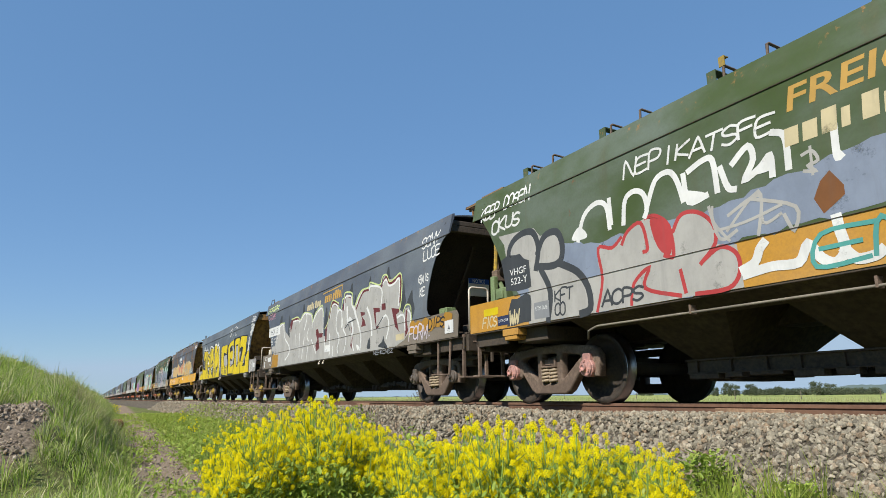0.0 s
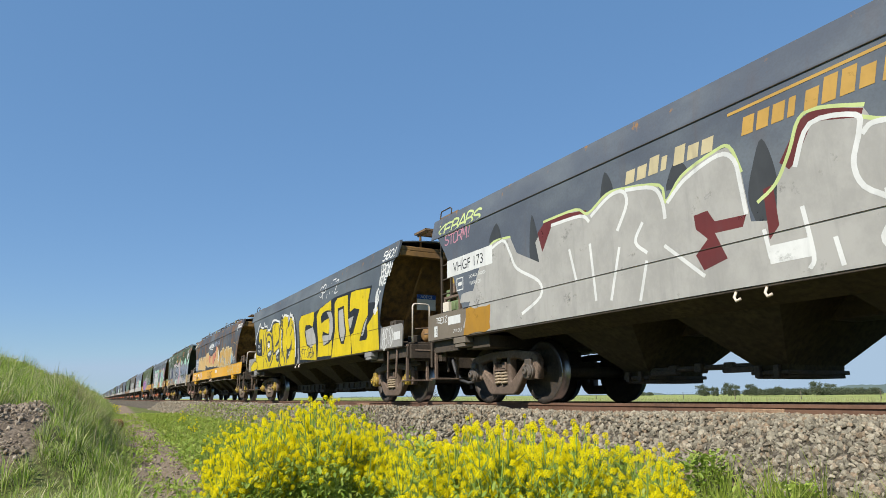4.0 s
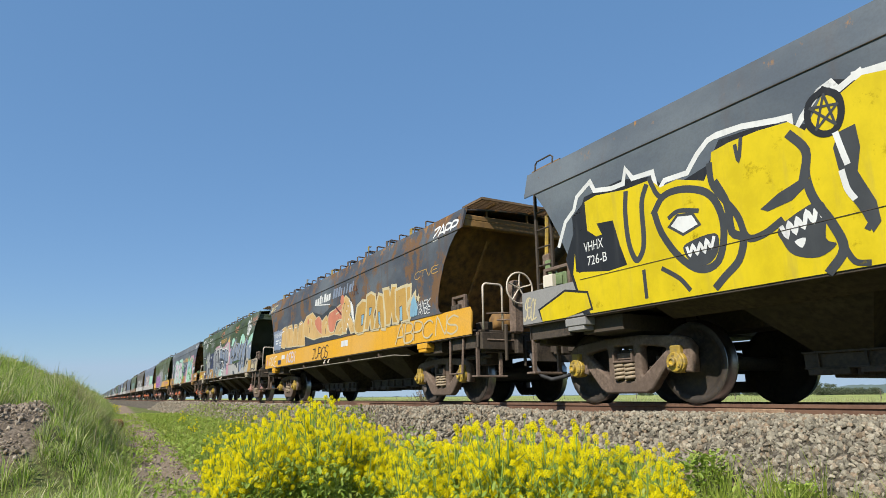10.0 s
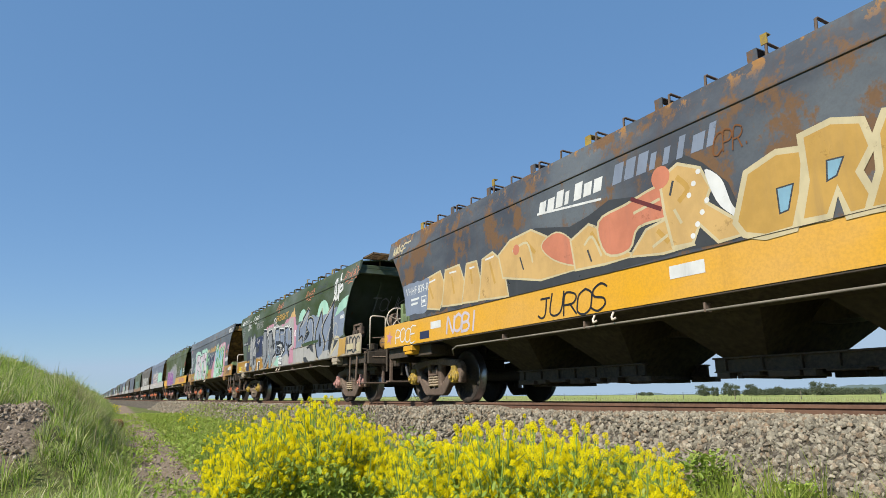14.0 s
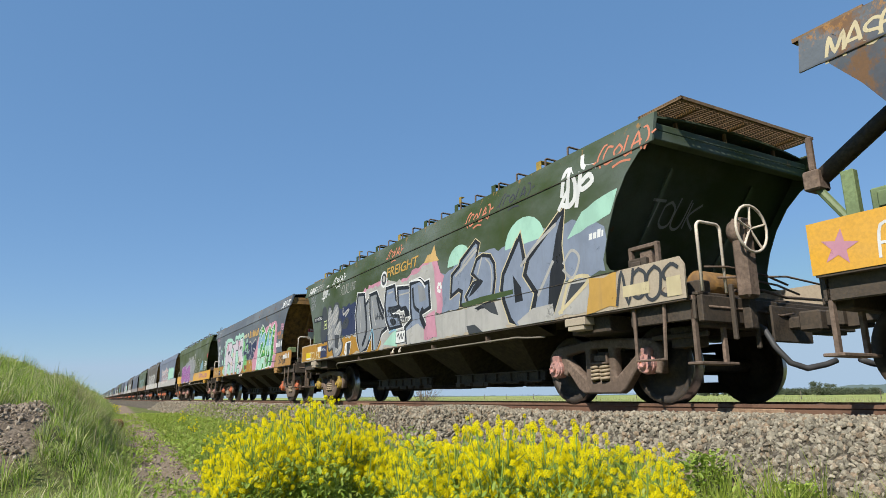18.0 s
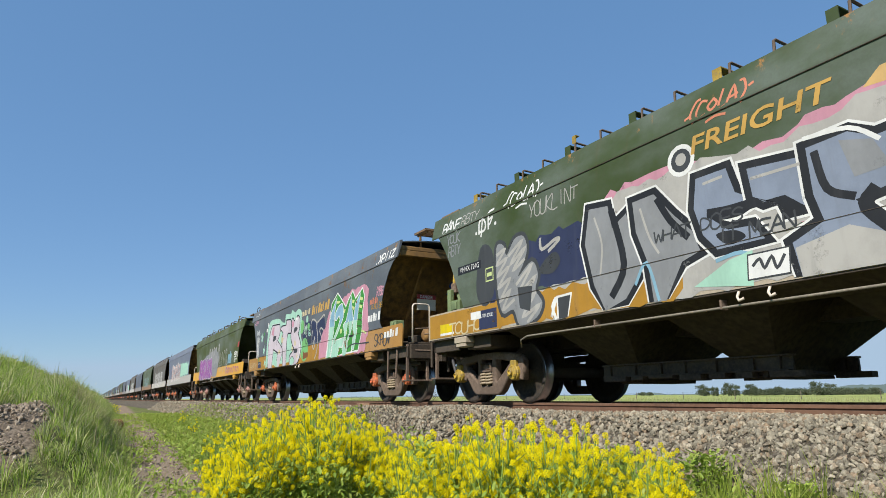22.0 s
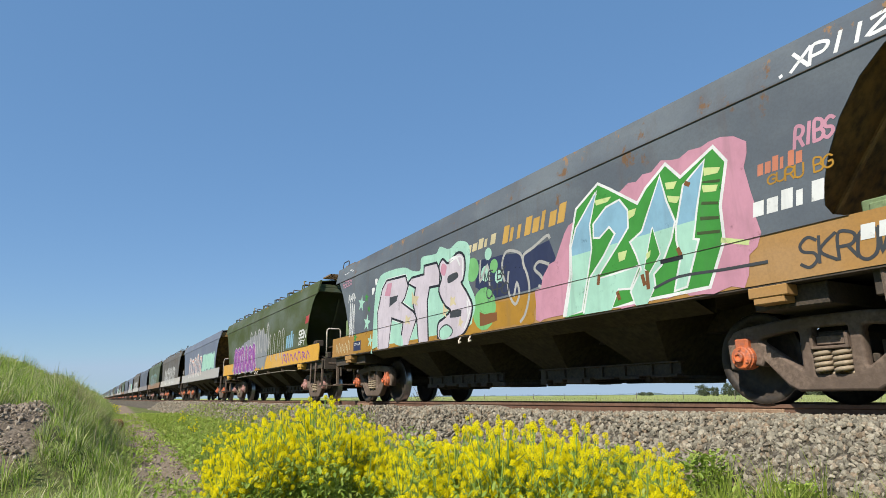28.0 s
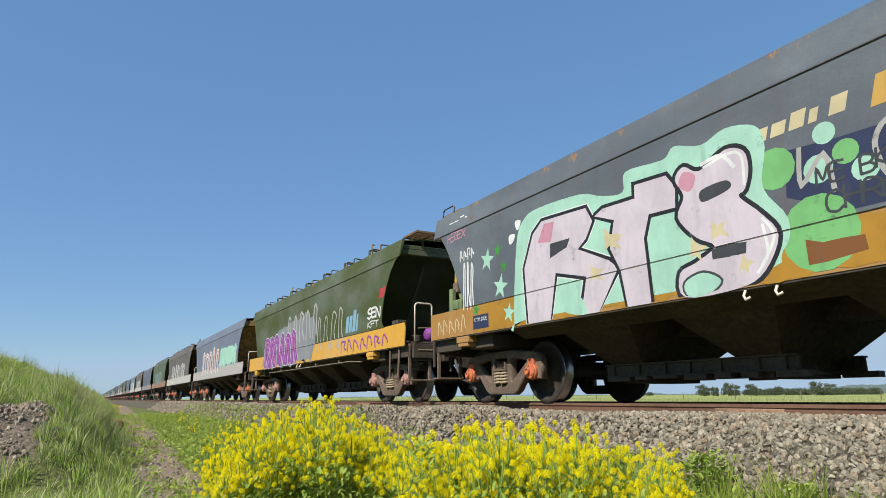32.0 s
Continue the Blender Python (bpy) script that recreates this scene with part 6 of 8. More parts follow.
shape(g, "2.46,2.31 2.70,2.34 2.92,2.26 2.96,2.05 2.83,1.87 2.94,1.55 2.75,1.55 2.68,1.81 2.56,1.58 2.36,1.59 2.46,1.91", "gold", (("cream", 0.12),))
shape(g, "2.63,2.03 2.75,2.02 2.68,1.89 2.61,1.87", "sky", (("charcoal", 0.03),))
shape(g, "2.92,1.55 3.04,1.82 3.06,2.12 3.13,2.25 3.33,2.19 3.40,1.88 3.46,1.51 3.32,1.53 3.26,1.67 3.12,1.54", "gold", (("cream", 0.12),))
shape(g, "3.12,1.88 3.20,1.87 3.24,1.58 3.15,1.65", "sky", (("charcoal", 0.03),))
shape(g, "3.39,2.31 3.64,2.30 3.72,2.11 3.81,2.32 4.00,2.30 4.03,2.07 4.09,1.57 3.88,1.58 3.82,1.82 3.71,1.57 3.54,1.57 3.52,1.80 3.44,2.06", "gold", (("cream", 0.12),))
shape(g, "4.01,2.20 4.27,2.22 4.51,2.22 4.55,1.95 4.59,1.57 4.31,1.57 4.25,1.87 4.15,1.59 4.03,1.72", "gold", (("cream", 0.12),))
shape(g, "4.20,1.85 4.30,1.86 4.32,1.58 4.22,1.58", "sky", (("charcoal", 0.03),))
shape(g, "4.52,2.20 4.68,2.20 4.67,2.00 4.55,1.91", "gold", (("cream", 0.12),))
shape(g, "4.56,1.77 4.89,2.03 4.89,1.80 4.71,1.70 4.65,1.59", "sand", (("cream", 0.12),))
line(g, ".41,2.32 .81,2.10", "maroon", 0.05)
line(g, "-1.36,2.60 -.10,2.47", "white", 0.03)
patch(g, [(4.65, 1.6), (5.0, 1.6), (5.0, 1.75), (4.85, 2.0), (4.7, 1.9)], "sky", 0.02, 6)
bars(g, 7, -1.35, -0.05, 2.58, 2.80, "white", 0.25)
bars(g, 8, 0.1, 1.65, 2.58, 2.82, "slate", 0.3, 7)
stars(g, [(5.02, 1.92, 0.1)], "cream")
tag(g, "HIEK", 5.0, 5.5, 1.72, 1.85, "white", 0.02, 0.2, 0.1, 6)
tag(g, "RIDE", 5.05, 5.5, 1.6, 1.7, "white", 0.02, 0.2, 0.1, 6)
tag(g, "JUROS", -1.45, -0.1, 1.12, 1.42, "black", 0.035, 0.2, 0.1, 7)
tag(g, "ABPC", 4.05, 5.6, 1.13, 1.45, "cream", 0.04, 0.15, 0.08, 7)
tag(g, "NS", 5.7, 6.5, 1.13, 1.45, "cream", 0.04, 0.15, 0.08, 9)
tag(g, "ZAPP", 5.6, 6.5, 2.92, 3.1, "white", 0.05, 0.2, 0.1, 8)
tag(g, "CTVE", 4.85, 5.8, 2.3, 2.42, "gold", 0.02, 0.2, 0.1, 8)
tag(g, "CPR.", 1.55, 2.0, 2.46, 2.66, "rust", 0.02, 0.2, 0.1, 8)
tag(g, "MASET", -6.25, -5.5, 2.92, 3.12, "cream", 0.04, 0.15, 0.12, 8)
patch(g, [(-5.6, 1.65), (-4.75, 1.62), (-4.65, 2.25), (-5.75, 2.25)], "slate", 0.02, 4)
stencil(g, "VHHF 839-R", -5.62, 2.02, 0.15, "white", 0.95)
small_print(g, -5.4, 1.92, 2, "white", 0.35)
frame_marks(g, -4.95, 1.75, 0.18, "white")
tag(g, "POCE", -6.1, -5.2, 1.13, 1.42, "white", 0.03, 0.1, 0.1, 9)
stars(g, [(-6.4, 1.28, 0.16)], "pink")
tag(g, "NOBI", -4.0, -3.0, 1.15, 1.45, "lilac", 0.06, 0.15, 0.08, 9)
oblong(g, -5.03, -4.66, 1.14, 1.28, "navy")
oblong(g, -4.6, -4.22, 1.29, 1.42, "white"), oblong(g, 0.85, 1.3, 1.3, 1.44, "white")

# the green wagon with grey letters over blue
g = W[4]
patch(g, [(-4.6, 1.53), (-4.5, 2.1), (-3.2, 2.3), (-2.2, 2.25), (-2.1, 1.53)], "navy", 0.05, 4)
patch(g, [(-4.4, 1.1), (5.6, 1.1), (5.5, 1.53), (-4.4, 1.53)], "silver", 0.03, 5)
patch(g, [(-4.5, 1.1), (-1.0, 1.1), (-1.0, 1.5), (-4.5, 1.5)], "ochre", 0.05, 6)
patch(g, [(1.6, 1.55), (5.76, 1.55), (5.8, 2.1), (5.6, 2.3), (4.6, 2.35), (3.6, 2.3), (2.6, 2.4), (1.7, 2.2)], "slate", 0.04, 7)
for x, z, r in ((2.3, 2.3, 0.33), (4.15, 2.25, 0.4)):
    patch(g, [(x + r * 1.2 * math.cos(k * math.pi / 10), z + r * math.sin(k * math.pi / 10)) for k in range(11)], "mint", 0, 2)
patch(g, [(5.1, 2.1), (5.9, 2.25), (6.05, 2.52), (5.75, 2.5), (5.4, 2.4)], "mint", 0.01, 3)
patch(g, [(-6.6, 1.1), (-4.4, 1.1), (-4.4, 1.5), (-6.6, 1.5)], "ochre", 0.0, 6)
patch(g, [(-2.3, 1.55), (-2.25, 2.35), (-1.9, 2.5), (-0.9, 2.55), (-0.3, 2.3), (1.4, 2.65), (1.75, 2.2), (1.7, 1.55)], "pink", 0.05, 8)
patch(g, [(-2.2, 1.55), (-2.15, 2.3), (-1.8, 2.45), (-0.6, 2.5), (0.2, 2.35), (1.3, 2.55), (1.45, 2.1), (1.5, 1.55)], "silver", 0.04, 9)
shape(g, "-2.31,2.39 -1.98,2.35 -1.93,2.06 -1.69,2.18 -1.59,1.80 -1.36,1.64 -1.45,1.54 -1.79,1.18 -2.13,1.10 -2.30,1.42 -2.42,1.96", "grey", (("white", 0.2), ("black", 0.15),))
shape(g, "-1.58,2.28 -1.26,2.29 -1.01,1.98 -.80,1.76 -.72,1.53 -.96,1.46 -1.21,1.11 -1.38,1.10 -1.42,1.53 -1.56,1.92", "grey", (("white", 0.2), ("black", 0.15),))
shape(g, "-.69,2.29 -.33,2.29 -.26,2.02 -.05,1.89 -.23,1.85 -.55,1.82 -.38,1.67 -.12,1.65 -.01,1.50 -.52,1.50 -.67,1.68 -.75,1.98", "slate", (("white", 0.2), ("black", 0.15),))
shape(g, "-.11,2.21 .42,2.15 .45,1.94 .44,1.70 .25,1.70 .20,1.85 .03,1.84 -.08,1.92", "slate", (("white", 0.2), ("black", 0.15),))
shape(g, ".47,2.21 .83,2.23 1.02,2.12 1.16,2.13 1.21,1.72 .95,1.67 .81,1.64 1.04,1.34 1.25,1.12 .29,1.12 .24,1.40 .54,1.53 .48,1.78", "slate", (("white", 0.2), ("black", 0.15),))
shape(g, ".26,1.35 .73,1.45 1.08,1.29 1.24,1.12 .29,1.13", "silver")
line(g, ".47,2.30 .84,2.26 1.05,2.09", "white", 0.04)
line(g, "-1.92,2.25 -1.78,1.59 -1.99,1.26", "black", 0.1)
line(g, "-.56,1.88 -.36,1.86 -.10,1.86", "black", 0.1)
line(g, ".95,1.67 .89,1.55 1.16,1.23", "black", 0.12)
shape(g, "-.60,1.87 -.36,1.88 -.07,1.88 -.20,1.78 -.47,1.79", "black", soft=True)
shape(g, "-.52,1.65 -.31,1.65 -.20,1.56 -.39,1.52", "black", soft=True)
shape(g, "-.09,1.92 .03,1.85 .23,1.85 .40,1.70 .24,1.69 .13,1.81", "black")
line(g, "-1.21,2.20 -1.06,1.93 -.87,1.72", "black", 0.08)
line(g, ".54,2.13 .60,1.80 .79,1.68", "black", 0.07)
shape(g, ".75,2.18 1.01,2.10 1.11,1.85 .83,1.83", "grey")
line(g, "-2.22,2.25 -2.12,1.90 -2.18,1.53", "silver", 0.03)
line(g, "-1.47,2.17 -1.37,1.82 -1.26,1.62", "silver", 0.03)
line(g, "-.07,2.10 .39,2.09", "silver", 0.03)
line(g, "-.60,2.21 -.39,2.22", "silver", 0.03)
line(g, "-1.62,1.33 -1.44,1.54 -1.31,1.11", "sky", 0.04)
line(g, "-.54,1.39 -.27,1.42 -.10,1.31", "sky", 0.04)
shape(g, "-.41,1.37 -.15,1.42 -.18,1.13 -.84,1.17", "mint")
shape(g, "-.20,1.37 .20,1.37 .18,1.15 -.22,1.15", "white", (("charcoal", 0.03),))
line(g, "-.16,1.27 -.09,1.32 -.05,1.23 .03,1.32 .07,1.21 .15,1.31", "charcoal", 0.03)
shape(g, "-4.41,2.33 -4.22,2.34 -4.14,2.17 -3.93,2.37 -3.71,2.37 -3.63,2.17 -3.73,1.96 -3.87,1.79 -3.53,1.96 -3.40,1.75 -3.47,1.54 -3.33,1.34 -3.48,1.15 -3.86,1.11 -4.01,1.33 -4.29,1.31 -4.41,1.71", "grey", (("charcoal", 0.12),), soft=True)
line(g, "-4.39,2.22 -4.18,2.27 -4.41,2.06 -4.14,2.12 -4.40,1.88 -4.09,1.98 -4.39,1.70 -4.07,1.80 -4.35,1.49 -4.07,1.63 -4.28,1.36 -3.99,1.47", "silver", 0.05)
line(g, "-4.08,2.15 -3.73,2.31 -4.06,2.00 -3.66,2.20 -3.99,1.91 -3.71,2.02", "silver", 0.05)
line(g, "-3.91,1.69 -3.52,1.92 -3.87,1.54 -3.45,1.74 -3.81,1.39 -3.48,1.50 -3.79,1.20 -3.39,1.33 -3.67,1.12", "silver", 0.05)
shape(g, "-3.89,1.64 -3.54,1.61 -3.61,1.26 -3.85,1.33", "charcoal")
shape(g, "-3.37,1.81 -3.20,1.94 -3.00,1.99 -2.91,1.85 -3.06,1.72 -3.29,1.73", "charcoal", soft=True)
line(g, "-3.32,2.23 -3.29,2.08 -3.00,2.16 -2.92,2.14 -3.14,2.03", "silver", 0.05)
shape(g, "-4.87,2.42 -4.54,2.34 -4.48,1.72 -4.76,1.47 -5.01,1.73", "charcoal", soft=True)
shape(g, "-3.00,1.36 -2.75,1.37 -2.83,1.10 -3.00,1.10", "charcoal", (("white", 0.06),))
line(g, "-3.14,1.14 -3.04,1.36 -3.12,1.26 -3.06,1.10", "white", 0.05)
shape(g, "2.05,1.82 2.09,2.12 2.34,2.23 2.38,2.31 2.84,2.54 2.90,2.50 2.84,2.36 2.79,2.18 2.68,1.99 2.54,1.71 2.49,1.59 2.37,1.61 2.42,1.83 2.28,1.89", "slate", (("cream", 0.16), ("black", 0.13),))
shape(g, "2.76,2.06 2.89,2.24 3.05,2.27 3.24,2.22 3.34,2.09 3.35,1.88 3.29,1.63 2.96,1.59 2.60,1.61 2.55,1.70 2.75,1.86 2.96,1.91", "slate", (("cream", 0.15), ("black", 0.12),))
shape(g, "2.58,1.68 2.76,1.85 2.96,1.93 3.05,1.88 2.96,1.82 2.74,1.72", "black")
shape(g, "2.77,1.48 2.95,1.51 3.25,1.55 3.30,1.41 3.33,1.28 3.04,1.37", "black")
line(g, "2.83,2.47 2.48,2.31 2.40,2.21 2.18,2.11", "silver", 0.035)
line(g, "3.01,2.26 2.89,2.02", "silver", 0.035)
line(g, "3.14,2.22 3.26,2.10 3.30,1.89 3.26,1.68", "silver", 0.03)
shape(g, "3.64,1.87 4.04,2.32 4.12,1.93 4.36,1.52 4.27,1.20 3.92,1.10 3.78,1.22 3.64,1.50 3.59,1.67", "slate", (("cream", 0.2), ("black", 0.16),))
shape(g, "3.85,1.84 4.04,1.63 4.08,1.43 3.89,1.42", "black")
shape(g, "4.27,1.98 5.01,2.46 4.90,2.06 4.94,1.63 4.67,1.14 4.29,1.11 4.44,1.50 4.19,1.80", "slate", (("cream", 0.2), ("black", 0.16),))
shape(g, "4.88,2.22 5.01,2.46 4.94,2.10 4.94,1.63 4.70,1.17 4.62,1.14 4.71,1.69", "black")
line(g, "2.35,2.17 2.86,2.42", "silver", 0.05)
line(g, "4.07,1.94 4.40,2.16 4.87,2.36", "silver", 0.05)
line(g, "4.44,1.46 4.78,1.86", "silver", 0.05)
shape(g, "2.37,1.61 2.97,1.64 3.84,1.63 3.84,1.56 3.04,1.54 2.44,1.53", "moss")
shape(g, "2.60,1.33 2.95,1.45 3.41,1.43 3.66,1.13 3.78,1.10 2.58,1.10", "silver")
shape(g, "3.92,1.14 4.30,1.29 4.74,1.30 4.77,1.10 3.97,1.10", "silver")
shape(g, "2.51,1.22 2.76,1.22 3.00,1.10 2.58,1.10", "charcoal")
shape(g, "2.95,1.51 3.34,1.51 3.45,1.29 3.25,1.35", "charcoal")
line(g, "4.91,1.16 5.11,1.55 5.47,1.51 4.87,1.16", "cream", 0.05)
shape(g, "5.12,1.50 5.41,1.49 4.99,1.25", "charcoal")
line(g, "5.04,2.72 5.11,2.99 5.21,3.03 5.31,2.83 5.29,2.62 5.17,2.54 5.04,2.59", "white", 0.07)
line(g, "5.22,3.04 5.13,2.54", "white", 0.07)
line(g, "5.15,2.75 4.97,2.55", "white", 0.06)
line(g, "5.45,3.14 5.47,3.01 5.55,2.96 5.70,2.93", "white", 0.07)
line(g, "5.43,2.91 5.32,2.51", "white", 0.07)
line(g, "5.41,2.78 5.58,2.85 5.63,2.75 5.45,2.69 5.40,2.74", "white", 0.07)
line(g, "5.00,1.80 5.17,1.94 5.31,1.81 5.17,1.58 4.99,1.71", "silver", 0.04)
dots(g, [(-0.85, 2.55, 0.18)], "white"), dots(g, [(-0.85, 2.55, 0.13)], "charcoal"), dots(g, [(-0.85, 2.56, 0.07)], "silver")
patch(g, [(1.0, 1.12), (1.5, 1.12), (1.45, 1.6), (1.1, 1.55)], "pink", 0.03, 12)
dots(g, [(1.6 + 0.06 * math.cos(k), 2.0 + 0.07 * math.sin(k), 0.035) for k in range(6)], "white")
stencil(g, "FREIGHT", -0.72, 2.56, 0.2, "gold", 1.5, 0.2, 0.015)
patch(g, [(1.0, 2.55), (1.15, 2.68), (1.3, 2.68), (1.42, 2.82), (1.5, 2.6), (1.6, 2.5)], "sand", 0, 1)
def braced(w, x0, x1, z0, z1, colour, width=0.028):
    """A four-letter tag between curled braces."""
    for text in ("-.02,.1 -.1,.5 -.02,.95 .06,1", "1.02,.1 1.1,.5 1.02,.95 .94,1", ".24,.78 .12,.85 .05,.5 .1,.15 .26,.2", ".4,.75 .3,.5 .4,.28 .5,.5 .4,.75", ".58,.95 .56,.2 .7,.22", ".72,.15 .82,.9 .95,.15", ".74,.45 .93,.5", "-.2,.35 -.14,.4", "1.16,.6 1.22,.65", ".3,-.1 .5,-.02 .7,-.1"):
        pts = points_of(text)
        line(w, " ".join("%.3f,%.3f" % (x0 + a * (x1 - x0) + b * 0.06, z0 + b * (z1 - z0)) for a, b in pts), colour, width)


for a, b, z0, z1, c in ((5.8, 6.5, 2.84, 3.14, "coral"), (2.6, 3.2, 2.84, 3.1, "coral"), (3.6, 4.25, 2.88, 3.14, "charcoal"), (-0.65, -0.1, 2.88, 3.14, "coral"), (-4.05, -3.4, 2.86, 3.12, "white")):
    braced(g, a, b, z0, z1, c)
line(g, "-4.9,2.68 -4.88,2.86 -4.78,2.90 -4.7,2.8 -4.74,2.7 -4.88,2.7", "white", 0.04)
line(g, "-4.78,2.92 -4.84,2.62", "white", 0.035)
line(g, "-4.62,2.70 -4.6,2.94 -4.45,2.98", "white", 0.04)
line(g, "-4.6,2.84 -4.5,2.86 -4.58,2.76", "white", 0.035)
dots(g, [(-4.98, 2.7, 0.03), (-4.42, 2.74, 0.03)], "white")
tag(g, "BANE", -6.1, -5.5, 2.92, 3.1, "white", 0.04, 0.1, 0.08, 5), tag(g, "RBTY", -5.45, -4.9, 2.94, 3.1, "silver", 0.02, 0.1, 0.08, 5)
tag(g, "YOUK", -5.95, -5.5, 2.7, 2.86, "grey", 0.03, 0.1, 0.08, 6), tag(g, "RBTY", -5.9, -5.5, 2.48, 2.64, "grey", 0.03, 0.1, 0.08, 7)
tag(g, "YOUKLINT", -3.55, -2.5, 2.6, 2.8, "silver", 0.02, 0.1, 0.1, 7)
tag(g, "WHAT DOES", -1.3, -0.2, 1.72, 1.86, "charcoal", 0.025, 0.1, 0.1, 7), tag(g, "IT MEAN", -0.5, 0.3, 1.55, 1.68, "charcoal", 0.025, 0.1, 0.1, 7)
oblong(g, -5.58, -4.86, 2.1, 2.24, "black")
stencil(g, "VHHX 724G", -5.52, 2.13, 0.085, "white", 0.6)
frame_marks(g, -4.72, 1.86, 0.2, "lime")
oblong(g, -6.22, -5.8, 1.16, 1.32, "yellow"), oblong(g, -6.22, -5.75, 1.13, 1.17, "white")
tag(g, "TCUHO", -5.9, -4.9, 1.12, 1.3, "cream", 0.035, 0.15, 0.1, 8)
oblong(g, -4.95, -4.45, 1.12, 1.42, "navy"), oblong(g, -5.2, -4.9, 1.3, 1.42, "white")
stencil(g, "UTM DUE", -4.9, 1.3, 0.06, "white", 0.34)
patch(g, [(5.4, 1.1), (5.9, 1.12), (5.95, 1.5), (5.45, 1.5)], "gold", 0.03, 4)
tag(g, "NOOS", 5.95, 6.8, 1.14, 1.46, "charcoal", 0.05, 0.2, 0.15, 8)
oblong(g, 6.02, 6.42, 1.2, 1.33, "cream"), oblong(g, 6.66, 6.85, 1.12, 1.33, "cream")
bars(g, 4, 5.5, 5.8, 2.0, 2.1, "white", 0.15)

# the worn grey wagon with mint and lilac letters
g = W[5]
patch(g, [(-5.2, 1.1), (1.7, 1.1), (1.75, 1.5), (-5.0, 1.5)], "ochre", 0.03, 3)
shape(g, "0.22,2.25 0.66,2.21 0.96,2.20 1.49,2.12 2.09,2.18 2.21,1.91 2.01,1.60 1.64,1.56 0.68,1.57 0.17,1.82", "navy")
dots(g, [(0.09, 2.12, 0.20), (0.41, 1.44, 0.34), (0.72, 2.07, 0.11)], "leaf")
dots(g, [(0.85, 1.88, 0.11), (0.48, 1.99, 0.13), (0.57, 2.29, 0.10)], "mint")
line(g, "1.48,1.96 1.44,2.10 1.28,2.19 1.06,2.22 0.95,2.07 0.97,1.87 1.00,1.79", "silver", 0.045)
line(g, "1.48,1.96 1.59,1.71 1.59,1.47 1.48,1.23 1.37,1.14", "silver", 0.045)
line(g, "1.11,1.90 1.08,1.74 1.12,1.55 1.25,1.40 1.36,1.53 1.31,1.71 1.23,1.53", "silver", 0.045)
line(g, "2.10,2.21 2.04,2.25 1.73,2.15 1.49,2.08 1.50,1.90", "silver", 0.045)
line(g, "2.05,1.85 1.85,1.92 1.74,1.84 1.88,1.71 1.97,1.55 1.83,1.58", "silver", 0.045)
line(g, "0.34,2.22 0.32,1.89 0.54,2.11 0.59,1.77", "silver", 0.045)
tag(g, "ME BK", 0.45, 1.05, 1.85, 2.0, "charcoal", 0.03, 0.1, 0.1, 4), tag(g, "CHRO", 0.5, 1.1, 1.6, 1.78, "charcoal", 0.03, 0.1, 0.1, 4)
patch(g, [(0.3, 1.2), (0.75, 1.2), (0.75, 1.36), (0.3, 1.38)], "rust", 0.03, 4)
bars(g, 5, -0.1, 0.8, 2.42, 2.58, "cream", 0.3), bars(g, 8, 0.95, 2.45, 2.36, 2.62, "gold", 0.3, 9)
patch(g, [(1.7, 1.1), (4.95, 1.1), (5.15, 1.6), (5.1, 2.5), (4.85, 2.6), (4.1, 2.62), (3.6, 2.5), (2.5, 2.3), (2.2, 1.9), (1.75, 1.5)], "pink", 0.04, 6)
shape(g, "-4.07,1.13 -3.95,2.28 -3.75,2.61 -3.40,2.69 -2.54,2.64 -2.13,2.50 -1.79,2.45 -1.73,2.68 -1.29,2.65 -1.12,2.65 -.99,2.74 -.66,2.63 -.36,2.70 -.04,2.60 0.03,2.36 -.04,1.98 0.16,1.63 0.07,1.35 -.39,1.18 -3.81,1.15", "mint", soft=True)
shape(g, "-3.78,1.88 -3.55,2.34 -3.34,2.48 -2.44,2.43 -2.33,2.23 -2.47,2.03 -2.63,1.93 -2.09,1.68 -1.95,1.56 -2.31,1.11 -2.63,1.12 -2.50,1.55 -3.09,1.70 -3.24,1.10 -3.73,1.10", "lilac", (("white", 0.12), ("black", 0.09),))
shape(g, "-2.29,2.28 -2.14,2.34 -1.61,2.32 -1.60,2.48 -1.14,2.45 -1.03,2.29 -1.05,2.06 -1.42,2.08 -1.52,1.82 -1.49,1.10 -1.84,1.10 -1.91,1.52 -2.06,1.82 -1.96,2.15", "lilac", (("black", 0.09),))
shape(g, "-1.02,2.36 -.90,2.47 -.71,2.36 -.39,2.48 -.19,2.40 -.16,2.20 -.22,2.02 -.29,1.96 -.08,1.73 0.05,1.50 -.12,1.20 -.40,1.11 -1.03,1.11 -1.07,1.34 -.85,1.42 -.62,1.54 -.83,1.68 -1.03,1.94 -.93,2.15", "lilac", (("black", 0.09),), soft=True)
shape(g, "-3.18,2.12 -2.77,2.11 -2.84,2.00 -3.19,1.92", "charcoal")
shape(g, "-.71,2.15 -.42,2.17 -.37,2.08 -.57,2.03 -.72,2.03", "charcoal", soft=True)
shape(g, "-1.02,1.23 -.79,1.30 -.59,1.19 -.74,1.11 -.98,1.12", "mint", (("charcoal", 0.05),), soft=True)
shape(g, "-3.45,2.19 -3.29,2.43 -3.07,2.41 -3.16,2.14", "pink")
shape(g, "-.98,2.27 -.91,2.41 -.76,2.33 -.84,2.18", "pink", soft=True)
shape(g, "-2.96,1.17 -2.66,1.33 -2.53,1.12", "mint", soft=True)
line(g, "-.65,2.38 -.36,2.43 -.22,2.36 -.22,2.07", "white", 0.03)
line(g, "-.08,1.69 0.01,1.50 -.14,1.26", "white", 0.03)
